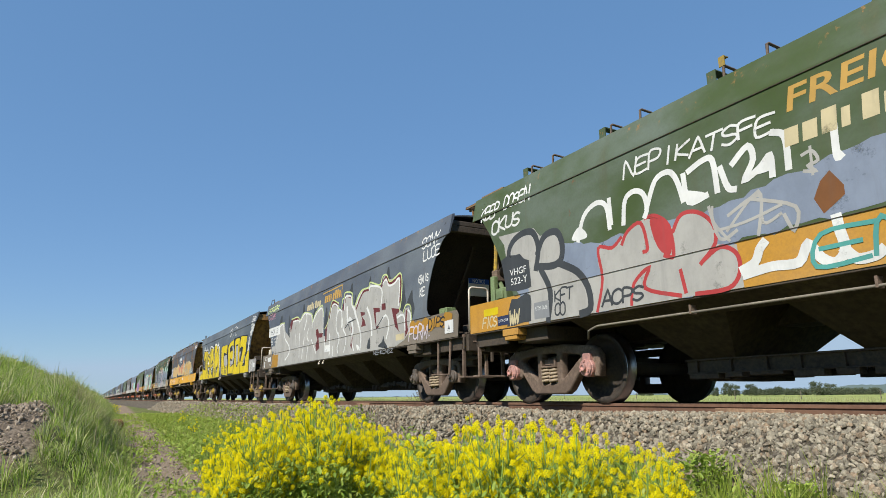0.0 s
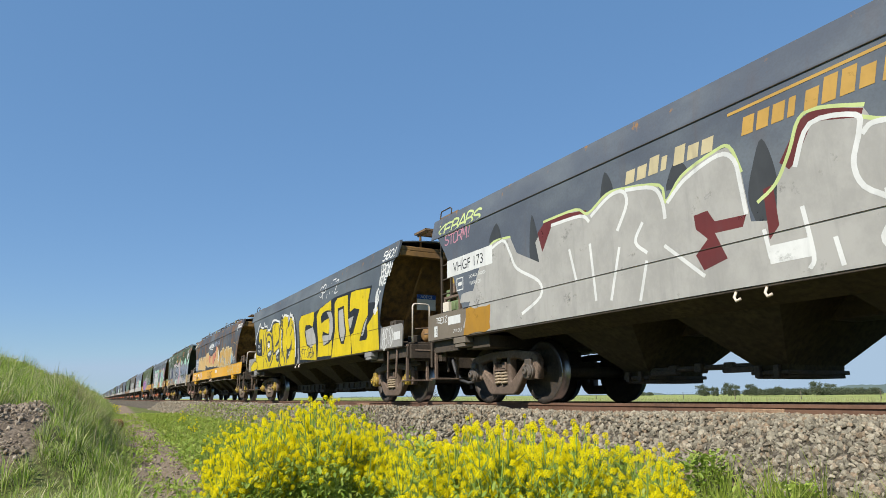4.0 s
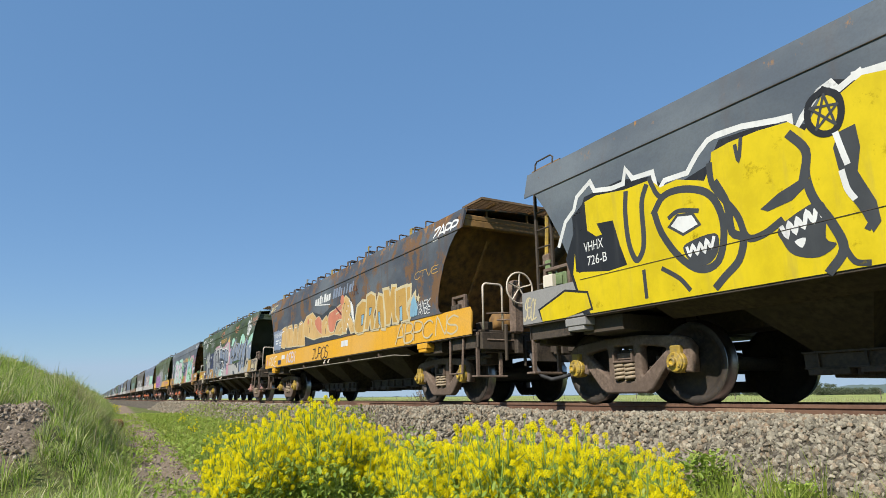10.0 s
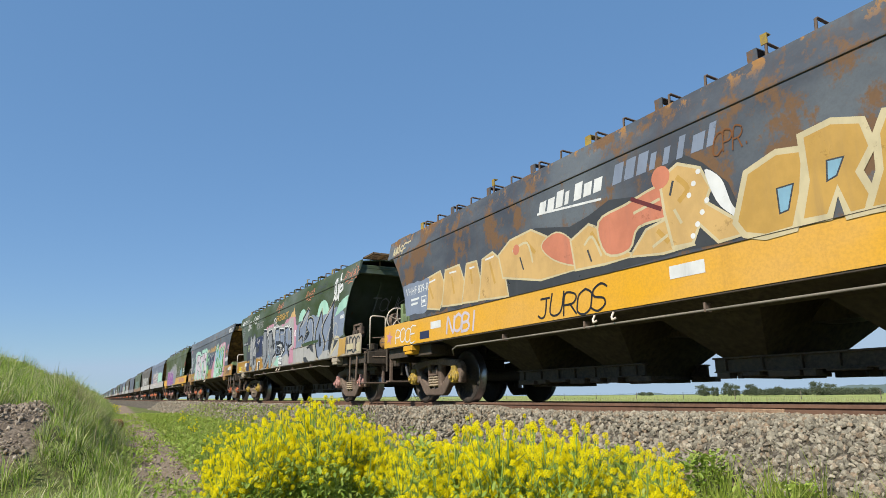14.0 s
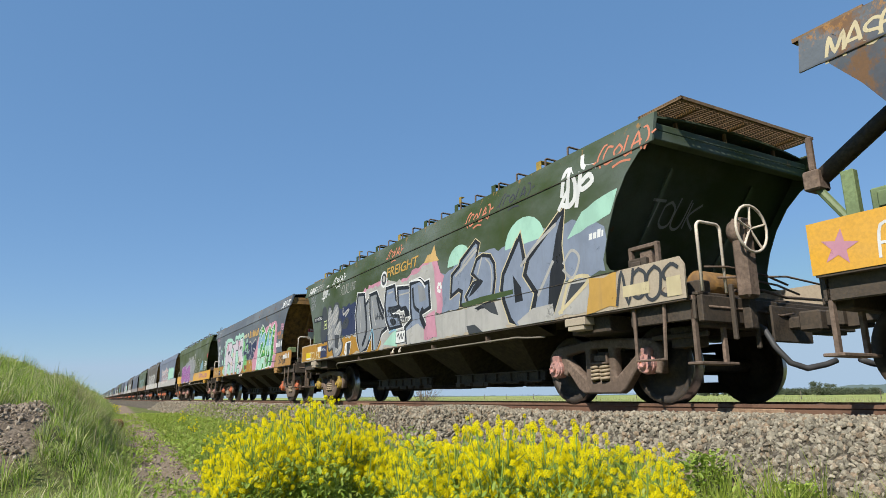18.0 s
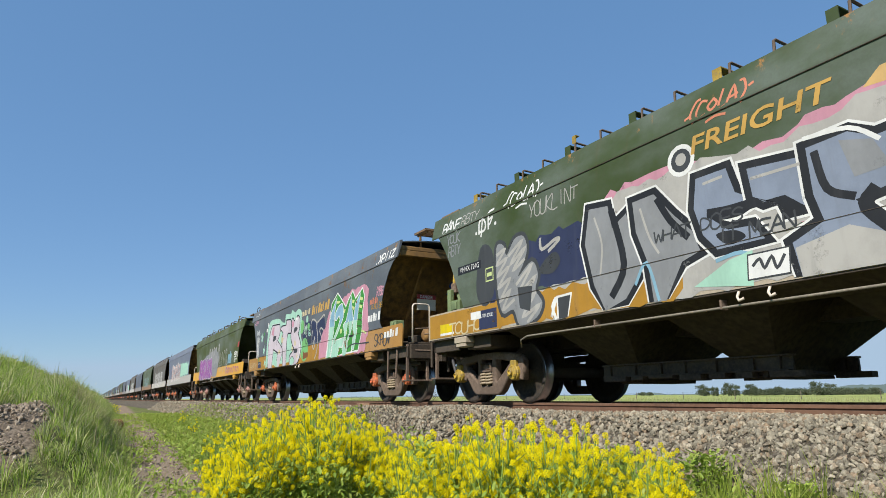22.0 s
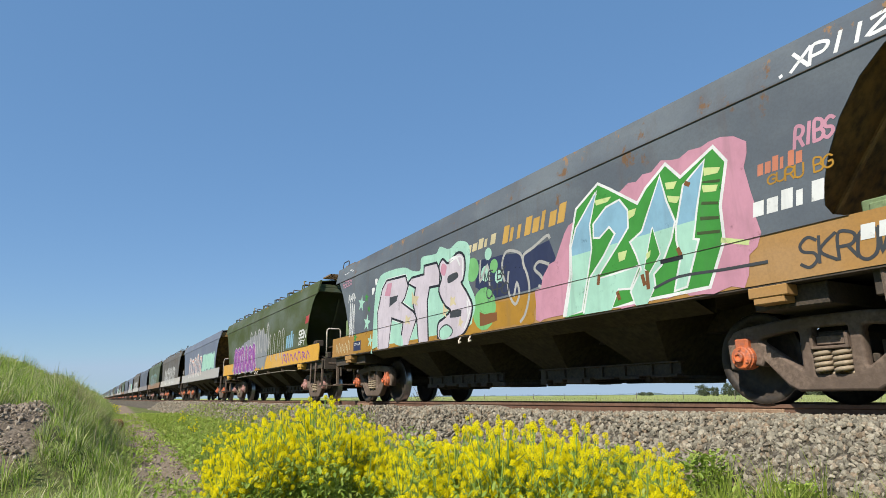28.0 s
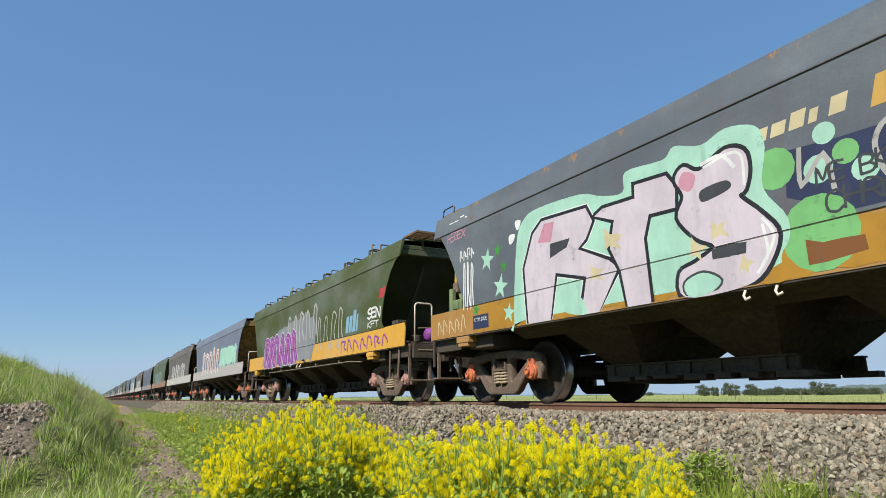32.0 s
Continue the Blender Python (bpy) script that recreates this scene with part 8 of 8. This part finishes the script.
roots = [(x, y, height(x, y), s) for x, y, s in ((rng.uniform(-45, -7), rng.uniform(-3.5, 0.6), rng.uniform(0.9, 1.3)) for _ in range(4200)) if not soil_patch(x, y)]
straw = []
for _ in range(1100):
    x = rng.uniform(-19, -12)
    y = rng.gauss(-0.2, 0.35) - 0.03 * x - 0.3
    straw += [(x + rng.gauss(0, 0.06), y + rng.gauss(0, 0.05), height(x, y), rng.uniform(0.6, 1.0)) for _ in range(6)]
roots += straw
blades("dry_grass", roots, STRAW, "dry straw-coloured grass stalks among the bank grass", 0.36, 0.006, 0.35, 2)


def leaf_shape():
    v = np.array([(0, 0, 0), (0.28, 0.2, 0.10), (0.28, -0.2, 0.10), (0.7, 0.22, 0.14), (0.7, -0.2, 0.14), (1, 0, 0.04), (0.5, 0, 0.06)])
    f = np.array([(0, 6, 1), (0, 2, 6), (1, 6, 3), (2, 4, 6), (6, 5, 3), (6, 4, 5)])
    return v, f


def litter(name, roots, material, label, lo, hi, seed, category="herbs"):
    """Broad small leaves close over the ground."""
    rng2 = random.Random(seed)
    v, f = leaf_shape()
    vs, fs, k = [], [], 0
    for x, y, z, s in roots:
        m = np.array(Euler((rng2.uniform(-0.5, 0.5), rng2.uniform(-0.9, 0.1), rng2.uniform(0, 6.28))).to_matrix())
        vs.append((v * rng2.uniform(lo, hi) * s) @ m.T + (x, y, z))
        fs.append(f + k)
        k += len(v)
    me = bpy.data.meshes.new(name)
    me.from_pydata(np.concatenate(vs).tolist(), [], np.concatenate(fs).tolist())
    me.materials.append(material)
    return tagged(new(name, me), label, category, kind="stuff")


roots = []
for x0, x1, k, s in ((-9, -2.4, 13000, 0.9), (-16, -9, 9000, 1.2), (-40, -16, 7000, 1.8)):
    for _ in range(k):
        x = rng.uniform(x0, x1)
        y = rng.uniform(0.3, 4.75 + 0.7 * smooth(-10, -14, x))
        if path_here(x, y) and rng.random() < 0.93:
            continue
        clump = 0.5 + 0.5 * noise.noise((x * 0.8, y * 0.8, 2))
        roots.append((x, y, height(x, y) + rng.random() ** 1.5 * 0.22 * clump * min(1, 9 / abs(x)), s))
litter("verge_herbs", roots, HERB, "low leafy green herbs covering the verge", 0.03, 0.085, 3)
roots = [(x, y, height(x, y), s) for x, y, s in ((rng.uniform(-36, -2.5), rng.uniform(0.4, 5.3), rng.uniform(0.5, 1.0)) for _ in range(20000)) if not path_here(x, y) and (y < 4.8 or x < -12)]
blades("verge_grass", roots, LUSH, "short fresh green grass on the verge", 0.24, 0.008, 0.4, 4)
# broad-leaved growth along the top of the bank
roots = []
for _ in range(420):
    x = rng.uniform(-26, -13)
    y = rng.uniform(-4.2, -1.1)
    k = rng.uniform(0.5, 1.0)
    for _ in range(26):
        px, py = x + rng.gauss(0, 0.2), y + rng.gauss(0, 0.2)
        roots.append((px, py, height(px, py) + 0.24 * k * rng.random(), 1))
litter("bank_herbs", roots, HERB, "dense dark green leafy growth on top of the bank", 0.05, 0.12, 31)
# taller grass along the foot of the ballast
roots, away = [], []
for _ in range(190):
    x = rng.uniform(-5.6, -0.8)
    y = rng.uniform(3.9, 4.75) if rng.random() < 0.8 else rng.uniform(3.0, 4.0)
    tuft = noise.noise((x * 1.9, y * 1.5, 6))
    if tuft < -0.05:
        continue
    size = rng.uniform(0.45, 0.75) + 0.5 * tuft
    for _ in range(26):
        a, r = rng.uniform(0, 6.283), rng.random()
        px, py = x + math.cos(a) * r * 0.09, y + math.sin(a) * r * 0.09
        roots.append((px, py, height(px, py), size * (1.2 - 0.5 * r)))
        away.append((math.cos(a) * r * 0.7, math.sin(a) * r * 0.7))
blades("tall_grass", roots, LUSH, "bright green tall grass at the foot of the ballast", 0.46, 0.010, 0.22, 5, away=away)
# bare earth on the bank and stones on the path
places = []
for _ in range(5200):
    x, y = rng.uniform(-9.2, -6.0), rng.uniform(-1.6, 0.1)
    if soil_patch(x, y):
        places.append((x, y, height(x, y) + 0.008, 0.014 + 0.05 * rng.random() ** 3))
for _ in range(2000):
    x, y = rng.uniform(-22, -4), 0
    y = rng.uniform(0.35, 1.25) - 0.02 * x
    places.append((x, y, height(x, y) + 0.004, 0.015 + 0.05 * rng.random() ** 3))
heap("earth_clods", places, CLOD, "brown clods and stones on bare earth", "earth", rng)


# rapeseed plants: thin branched stems, each with a loose head of four-petalled flowers
def flower_head(seed):
    rg = random.Random(seed)
    verts, faces = [], []
    for i in range(26):
        u = i / 26
        a, z = i * 2.4, 0.042 * (1 - u) - 0.018
        r = 0.004 + 0.016 * math.sin(math.pi * (0.12 + 0.72 * u)) * rg.uniform(0.75, 1.15)
        c = Vector((r * math.cos(a), r * math.sin(a), z))
        out = (Vector((math.cos(a), math.sin(a), 0.6 + 0.6 * (1 - u)))).normalized()
        s1 = out.orthogonal().normalized()
        s2 = out.cross(s1)
        turn = rg.uniform(0, 1.5)
        for q in range(4):
            t = turn + q * math.pi / 2
            d, e = s1 * math.cos(t) + s2 * math.sin(t), s2 * math.cos(t) - s1 * math.sin(t)
            k = len(verts)
            g = rg.uniform(0.0065, 0.0095)
            verts += [tuple(c), tuple(c + d * g * 0.7 + e * g * 0.45 + out * 0.003), tuple(c + d * g * 1.15 + out * 0.001), tuple(c + d * g * 0.7 - e * g * 0.45 + out * 0.003)]
            faces += [(k, k + 1, k + 2, k + 3)]
    me = bpy.data.meshes.new("flower_head")
    me.from_pydata(verts, [], faces)
    me.materials.append(PETAL)
    return me


HEADS = [flower_head(i) for i in range(5)]


def rape_plant(seed, tall):
    rg = random.Random(seed)
    p = new("rapeseed_plant")
    p.location = (-30 - seed, 20, -3)
    lean = Vector((rg.uniform(-0.05, 0.05), rg.uniform(-0.05, 0.05), 0))
    lines = [[(0, 0, 0), tuple(lean * 0.3 + Vector((0, 0, tall * 0.45))), tuple(lean + Vector((0, 0, tall)))]]
    ends = [Vector(lines[0][-1])]
    for k in range(15):
        a, u = k * 2.4 + rg.random(), rg.uniform(0.30, 0.74)
        foot = lean * u * u + Vector((0, 0, tall * u))
        out = Vector((math.cos(a), math.sin(a), 0)) * rg.uniform(0.03, 0.12)
        end = foot + out + Vector((0, 0, tall * rg.uniform(0.12, 0.27)))
        lines.append([tuple(foot), tuple(foot + out * 0.6 + Vector((0, 0, tall * 0.07))), tuple(end)])
        ends.append(end)
    bm = bmesh.new()
    for i, ln in enumerate(lines):
        t = tube(ln, 0.0034 if i == 0 else 0.0022, 4)
        tmp = bpy.data.meshes.new("t")
        t.to_mesh(tmp)
        t.free()
        bm.from_mesh(tmp)
        bpy.data.meshes.remove(tmp)
    part("stem", bm, STEM, p)
    v, f = leaf_shape()
    vs, fs, k = [], [], 0
    for i in range(16):
        a, z = rg.uniform(0, 6.28), tall * rg.uniform(0.03, 0.7)
        m = np.array(Euler((0, rg.uniform(-0.9, 0.3), a)).to_matrix())
        size = rg.uniform(0.035, 0.085) * (1.15 - 0.7 * z / tall)
        vs.append((v * size) @ m.T + (0.01 * math.cos(a), 0.01 * math.sin(a), z))
        fs.append(f + k)
        k += len(v)
    lm = bpy.data.meshes.new("leaves")
    lm.from_pydata(np.concatenate(vs).tolist(), [], np.concatenate(fs).tolist())
    part("leaves", lm, HERB, p)
    bm = bmesh.new()
    for i, e in enumerate(ends):
        tmp = HEADS[(seed + i) % 5].copy()
        tmp.transform(Matrix.LocRotScale(e, Euler((rg.uniform(-.3, .3), rg.uniform(-.3, .3), rg.uniform(0, 6))), Vector((1, 1, 1)) * rg.uniform(0.52, 0.86)))
        bm.from_mesh(tmp)
        bpy.data.meshes.remove(tmp)
    me = bpy.data.meshes.new("blossom")
    bm.to_mesh(me)
    bm.free()
    part("blossom", me, PETAL, p, "bright yellow blossom")
    return tagged(p, "rapeseed plant in full yellow flower on the verge", "flowering plant", "yellow flowers on the verge")


KINDS = [(t, rape_plant(i, t)) for i, t in enumerate((0.36, 0.46, 0.56, 0.66, 0.76, 0.86))]


def crest(angle, table):
    for (a0, h0), (a1, h1) in zip(table, table[1:]):
        if a0 <= angle <= a1:
            return h0 + (h1 - h0) * (angle - a0) / (a1 - a0)
    return 0


# two drifts of flowers; how tall they grow across each drift, by bearing from the path's end
DRIFT_A = [(9.2, 0.34), (10.5, 0.55), (12.9, 0.66), (15.2, 0.755), (17, 0.81), (18.6, 0.86), (20, 0.83), (21.3, 0.72), (22.6, 0.63), (25, 0.57), (28, 0.48)]
DRIFT_B = [(25.5, 0.52), (28, 0.64), (30.5, 0.66), (32.4, 0.76), (35, 0.73), (37.5, 0.70), (39.5, 0.75), (41, 0.66), (44, 0.60), (46, 0.57), (47.8, 0.54), (49, 0.35)]
rng = random.Random(21)
grown = []
for table, d0, d1, k in ((DRIFT_A, 4.2, 6.2, 225), (DRIFT_B, 3.1, 4.6, 175)):
    lo, hi = table[0][0], table[-1][0]
    for i in range(k):
        a = rng.uniform(lo + 0.3, hi - 0.3)
        if (a > 38 and rng.random() < 0.45) or (22.5 < a < 26 and rng.random() < 0.4):
            continue
        d = rng.uniform(d0, d1)
        want = min(crest(a, table) * rng.uniform(0.55, 1.0), 0.86)
        x, y = -d * math.cos(radians(a)), d * math.sin(radians(a))
        grown.append((x, y, want))
for a, d, h in ((9.5, 8.2, 0.42), (10, 10, 0.45), (8, 14, 0.45), (2.5, 30, 0.6), (2.2, 32, 0.6), (11, 13, 0.5), (7.2, 18, 0.5), (13, 9, 0.5), (12, 15, 0.5)):
    grown.append((-d * math.cos(radians(a)), d * math.sin(radians(a)), h))
for i, (x, y, want) in enumerate(grown):
    t, src = KINDS[i] if i < 6 else min(KINDS, key=lambda q: abs(q[0] - want))
    k = want / t
    m = Matrix.LocRotScale((x, y, height(x, y)), Euler((rng.uniform(-.06, .06), rng.uniform(-.06, .06), rng.uniform(0, 6.28))), None)
    o = copy_thing(src, m) if i >= 6 else KINDS[i][1]
    o.matrix_basis = m @ Matrix.Diagonal((k, k, k, 1))
# leaves and grass between the flowers
roots = []
for _ in range(9000):
    a, d = rng.uniform(7, 48), 0
    d = rng.uniform(4.0, 6.4) if a < 26.5 else rng.uniform(3.1, 4.8)
    x, y = -d * math.cos(radians(a)), d * math.sin(radians(a))
    roots.append((x, y, height(x, y) + rng.random() * 0.55 * (crest(a, DRIFT_A) + crest(a, DRIFT_B)), 1))
litter("flower_foliage", roots, HERB, "dense green leaves between the yellow flowers", 0.025, 0.065, 8)
roots = [(-d * math.cos(radians(a)), d * math.sin(radians(a)), -0.75, s) for a, d, s in ((rng.uniform(24, 56), rng.uniform(3.2, 4.6), rng.uniform(0.4, 0.8)) for _ in range(900))]
blades("flower_grass", roots, LUSH, "tall green grass blades among the flowers", 0.5, 0.007, 0.22, 9)
# a leafy weed on the ballast's foot
roots = []
for cx, cy, s in ((-3.80, 4.65, 0.75), (-2.90, 4.5, 0.5), (-4.9, 4.75, 0.5), (-4.3, 4.7, 0.4), (-7.75, 9.7, 0.85), (-7.2, 9.9, 0.6)):
    for _ in range(int(620 * s)):
        u = rng.random()
        roots.append((cx + rng.gauss(0, 0.17 * s * (1.1 - 0.5 * u)), cy + rng.gauss(0, 0.14 * s), height(cx, cy) + 0.45 * s * u, 1))
litter("broadleaf_weed", roots, HERB, "leafy green weed growing out of the stones", 0.035, 0.08, 12, "weed")

# ---------- beyond the track ----------
roots = []
for y0, y1, k, s in ((10.2, 16, 9000, 0.9), (16, 34, 9000, 1.1), (34, 80, 9000, 1.5)):
    for _ in range(k):
        y = rng.uniform(y0, y1)
        x = -y * rng.uniform(0.15, 2.6)
        roots.append((x, y, height(x, y), s * rng.uniform(0.7, 1.1)))
blades("field_grass", roots, STRAW, "tall pale seeding grass in the field beyond the track", 0.42, 0.014, 0.3, 14)
POST = plain("fence_timber", (0.14, 0.115, 0.09), 0.9, 0, 0.25, 5, 0.3)
post_mesh = to_mesh(lathe([(0.001, -0.1), (0.06, -0.1), (0.055, 1.15), (0.03, 1.2), (0.001, 1.2)], 8, "y"), "post", POST)
post_mesh.transform(Matrix.Rotation(radians(90), 4, "X"))
fence = new("farm_fence")
fence.location = (-90, 88, -0.71)
tagged(fence, "wire farm fence on dark timber posts in the field", "fence")
for i in range(26):
    add(fence, "post", post_mesh, pose(-150 + 10.3 * i, 0.3 * math.sin(i * 2.1), 0.02 * math.sin(i)))
for z in (0.4, 0.75, 1.05):
    part("wire", tube([(-150, 0, z), (0, 0.1, z), (108, 0, z)], 0.006, 4), STEEL_DARK, fence)

# leaf greens with distance haze put into the colour, greyer and bluer
LEAFY = island_material("hazed_tree_leaves", [(0.075, 0.10, 0.055), (0.11, 0.135, 0.075), (0.09, 0.115, 0.07), (0.14, 0.16, 0.095)], 0.8, 0.2)
BARK = plain("bark", (0.16, 0.13, 0.10), 0.9, 0, 0.3, 3, 0.4)


def tree(seed, tall, wide):
    rg = random.Random(seed)
    t = new("tree")
    bm = bmesh.new()
    tips = []
    trunk = [(0, 0, -0.3), (rg.uniform(-.1, .1) * tall * .3, 0, tall * 0.25), (rg.uniform(-.1, .1) * tall * .5, 0, tall * 0.5)]
    lines = [(trunk, 0.035 * tall)]
    for k in range(7):
        a = k * 0.9 + rg.random()
        base = Vector(trunk[1]).lerp(Vector(trunk[2]), rg.random())
        end = Vector((math.cos(a) * wide * rg.uniform(0.2, 0.42), math.sin(a) * wide * rg.uniform(0.2, 0.42), tall * rg.uniform(0.35, 0.9)))
        lines.append(([tuple(base), tuple(base.lerp(end, 0.5) + Vector((0, 0, 0.04 * tall))), tuple(end)], 0.014 * tall))
        tips.append(end)
    for ln, r in lines:
        q = tube(ln, r, 5)
        tmp = bpy.data.meshes.new("t")
        q.to_mesh(tmp)
        q.free()
        bm.from_mesh(tmp)
        bpy.data.meshes.remove(tmp)
    part("trunk", bm, BARK, t)
    v, f = leaf_shape()
    vs, fs, k = [], [], 0
    tips += [Vector((rg.uniform(-.36, .36) * wide, rg.uniform(-.36, .36) * wide, tall * rg.uniform(0.12, 0.4))) for _ in range(6)]
    for e in tips + [Vector((0, 0, tall * 0.85)), Vector((0, 0, tall * 0.5)), Vector((wide * 0.15, 0, tall * 0.3))]:
        for c in range(4):
            mid = e + Vector((rg.gauss(0, 0.08) * wide, rg.gauss(0, 0.08) * wide, rg.gauss(0, 0.05) * tall))
            for j in range(40):
                d = Vector((rg.gauss(0, 1), rg.gauss(0, 1), rg.gauss(0, 0.8)))
                pos = mid + d.normalized() * rg.random() ** 0.4 * wide * 0.17
                m = np.array(Euler((rg.uniform(0, 6), rg.uniform(0, 6), rg.uniform(0, 6))).to_matrix())
                vs.append((v * rg.uniform(0.05, 0.09) * wide) @ m.T + tuple(pos))
                fs.append(f + k)
                k += len(v)
    me = bpy.data.meshes.new("crown")
    me.from_pydata(np.concatenate(vs).tolist(), [], np.concatenate(fs).tolist())
    part("crown", me, LEAFY, t)
    return tagged(t, "dark green eucalypt on the far side of the field", "tree", "trees at the horizon")


KIND_TREES = [tree(40 + i, h, w) for i, (h, w) in enumerate(((4.6, 4.8), (3.9, 4.4), (5.2, 5.2), (2.6, 6.5)))]
rows = [(51.0, 295, 0), (52.0, 320, 1), (53.05, 285, 2), (56.1, 330, 3), (51.4, 330, 1), (53.6, 335, 0), (54.6, 295, 0), (54.95, 330, 1), (55.3, 345, 3), (56.7, 330, 1), (57.3, 345, 3), (58.0, 350, 3), (58.5, 345, 3),
        (59.3, 280, 2), (59.75, 300, 3), (60.2, 320, 0), (60.7, 335, 3), (61.4, 350, 3), (62.2, 360, 3), (63.0, 350, 3), (64.2, 340, 2), (46.3, 620, 3), (46.9, 640, 3)]
for i, (a, d, k) in enumerate(rows):
    m = pose(-d * math.cos(radians(a)), d * math.sin(radians(a)), -0.75, 0, 0, i * 67)
    if i < 4:
        KIND_TREES[i].matrix_basis = m
    else:
        copy_thing(KIND_TREES[k], m)


def ridge():
    """Low wooded hills along the horizon."""
    verts, faces = [], []
    n = 220
    for i in range(n + 1):
        a = radians(20 + 60 * i / n)
        b = 20 + 60 * i / n
        h = 0.5 + 4 * smooth(45.6, 46.4, b) * (1 - smooth(47.2, 48.2, b)) + 8 * smooth(53.6, 56, b) + 7 * smooth(59.6, 61.6, b) + 1.6 * noise.noise((i * 0.25, 2, 0)) + 1.4 * noise.noise((i * 0.9, 3, 0))
        for r, z in ((1480, -4), (1500, max(0.5, h)), (1600, -4)):
            verts.append((-r * math.cos(a), r * math.sin(a), z))
    for i in range(n):
        for k in (0, 1):
            q = i * 3 + k
            faces.append((q, q + 3, q + 4, q + 1))
    me = bpy.data.meshes.new("backdrop_hills")
    me.from_pydata(verts, [], faces)
    # the haze of distance is mixed into the woods' colour, greyed towards blue
    me.materials.append(plain("hazed_far_woods", (0.11, 0.145, 0.14), 0.95, 0, 0.25, 0.02, 0, spec=0.0))
    tagged(new("backdrop_hills", me), "low hazy wooded hills on the horizon", "hills", kind="structure")


ridge()


def shrub():
    rg = random.Random(77)
    s = new("bare_shrub")
    s.location = (-27, 14, height(-27, 14))
    bm = bmesh.new()
    for i in range(70):
        a, e = rg.uniform(0, 6.28), rg.uniform(0.2, 1.0)
        h = rg.uniform(0.5, 1.3)
        mid = Vector((math.cos(a) * e * 0.5, math.sin(a) * e * 0.5, h * 0.6))
        q = tube([(math.cos(a) * 0.1, math.sin(a) * 0.1, 0), tuple(mid), (math.cos(a) * e + rg.uniform(-.2, .2), math.sin(a) * e, h)], 0.009, 3)
        tmp = bpy.data.meshes.new("t")
        q.to_mesh(tmp)
        q.free()
        bm.from_mesh(tmp)
        bpy.data.meshes.remove(tmp)
    part("twigs", bm, TWIG, s)
    tagged(s, "leafless grey-brown shrub beyond the track", "shrub")


shrub()
drum = part("rusty_drum", lathe([(0.001, -0.35), (0.13, -0.35), (0.14, -0.33), (0.13, 0), (0.14, 0.33), (0.13, 0.35), (0.001, 0.35)], 16), RUSTY)
drum.location = (-19.0, 0.62, height(-19.0, 0.62) + 0.13)
drum.rotation_euler = (0, 0, radians(40))
tagged(drum, "small rusty drum lying by the earth path", "drum")


# ---------- what moves ----------
def motions():
    """Every wagon rolls along the track; the wheels of the nearer ones turn with it."""
    times = [0.5 * i for i in range(65)]
    for w, x in WAGONS:
        walk(w, [(t, on_track(x + travel(t))) for t in times])
    turning = [0.0]
    for i in range(1, 961):
        t = i / 30
        if travel(t) - travel(turning[-1]) > 0.56 or i == 960:
            turning.append(t)
    for k, axles in enumerate(AXLES):
        for j, (ax, x) in enumerate(axles):
            lead = 50 * j + 20 * k
            walk(ax, [(t, pose(x, 0, RADIUS, 0, lead + math.degrees(travel(t) / RADIUS), 0)) for t in turning])


motions()
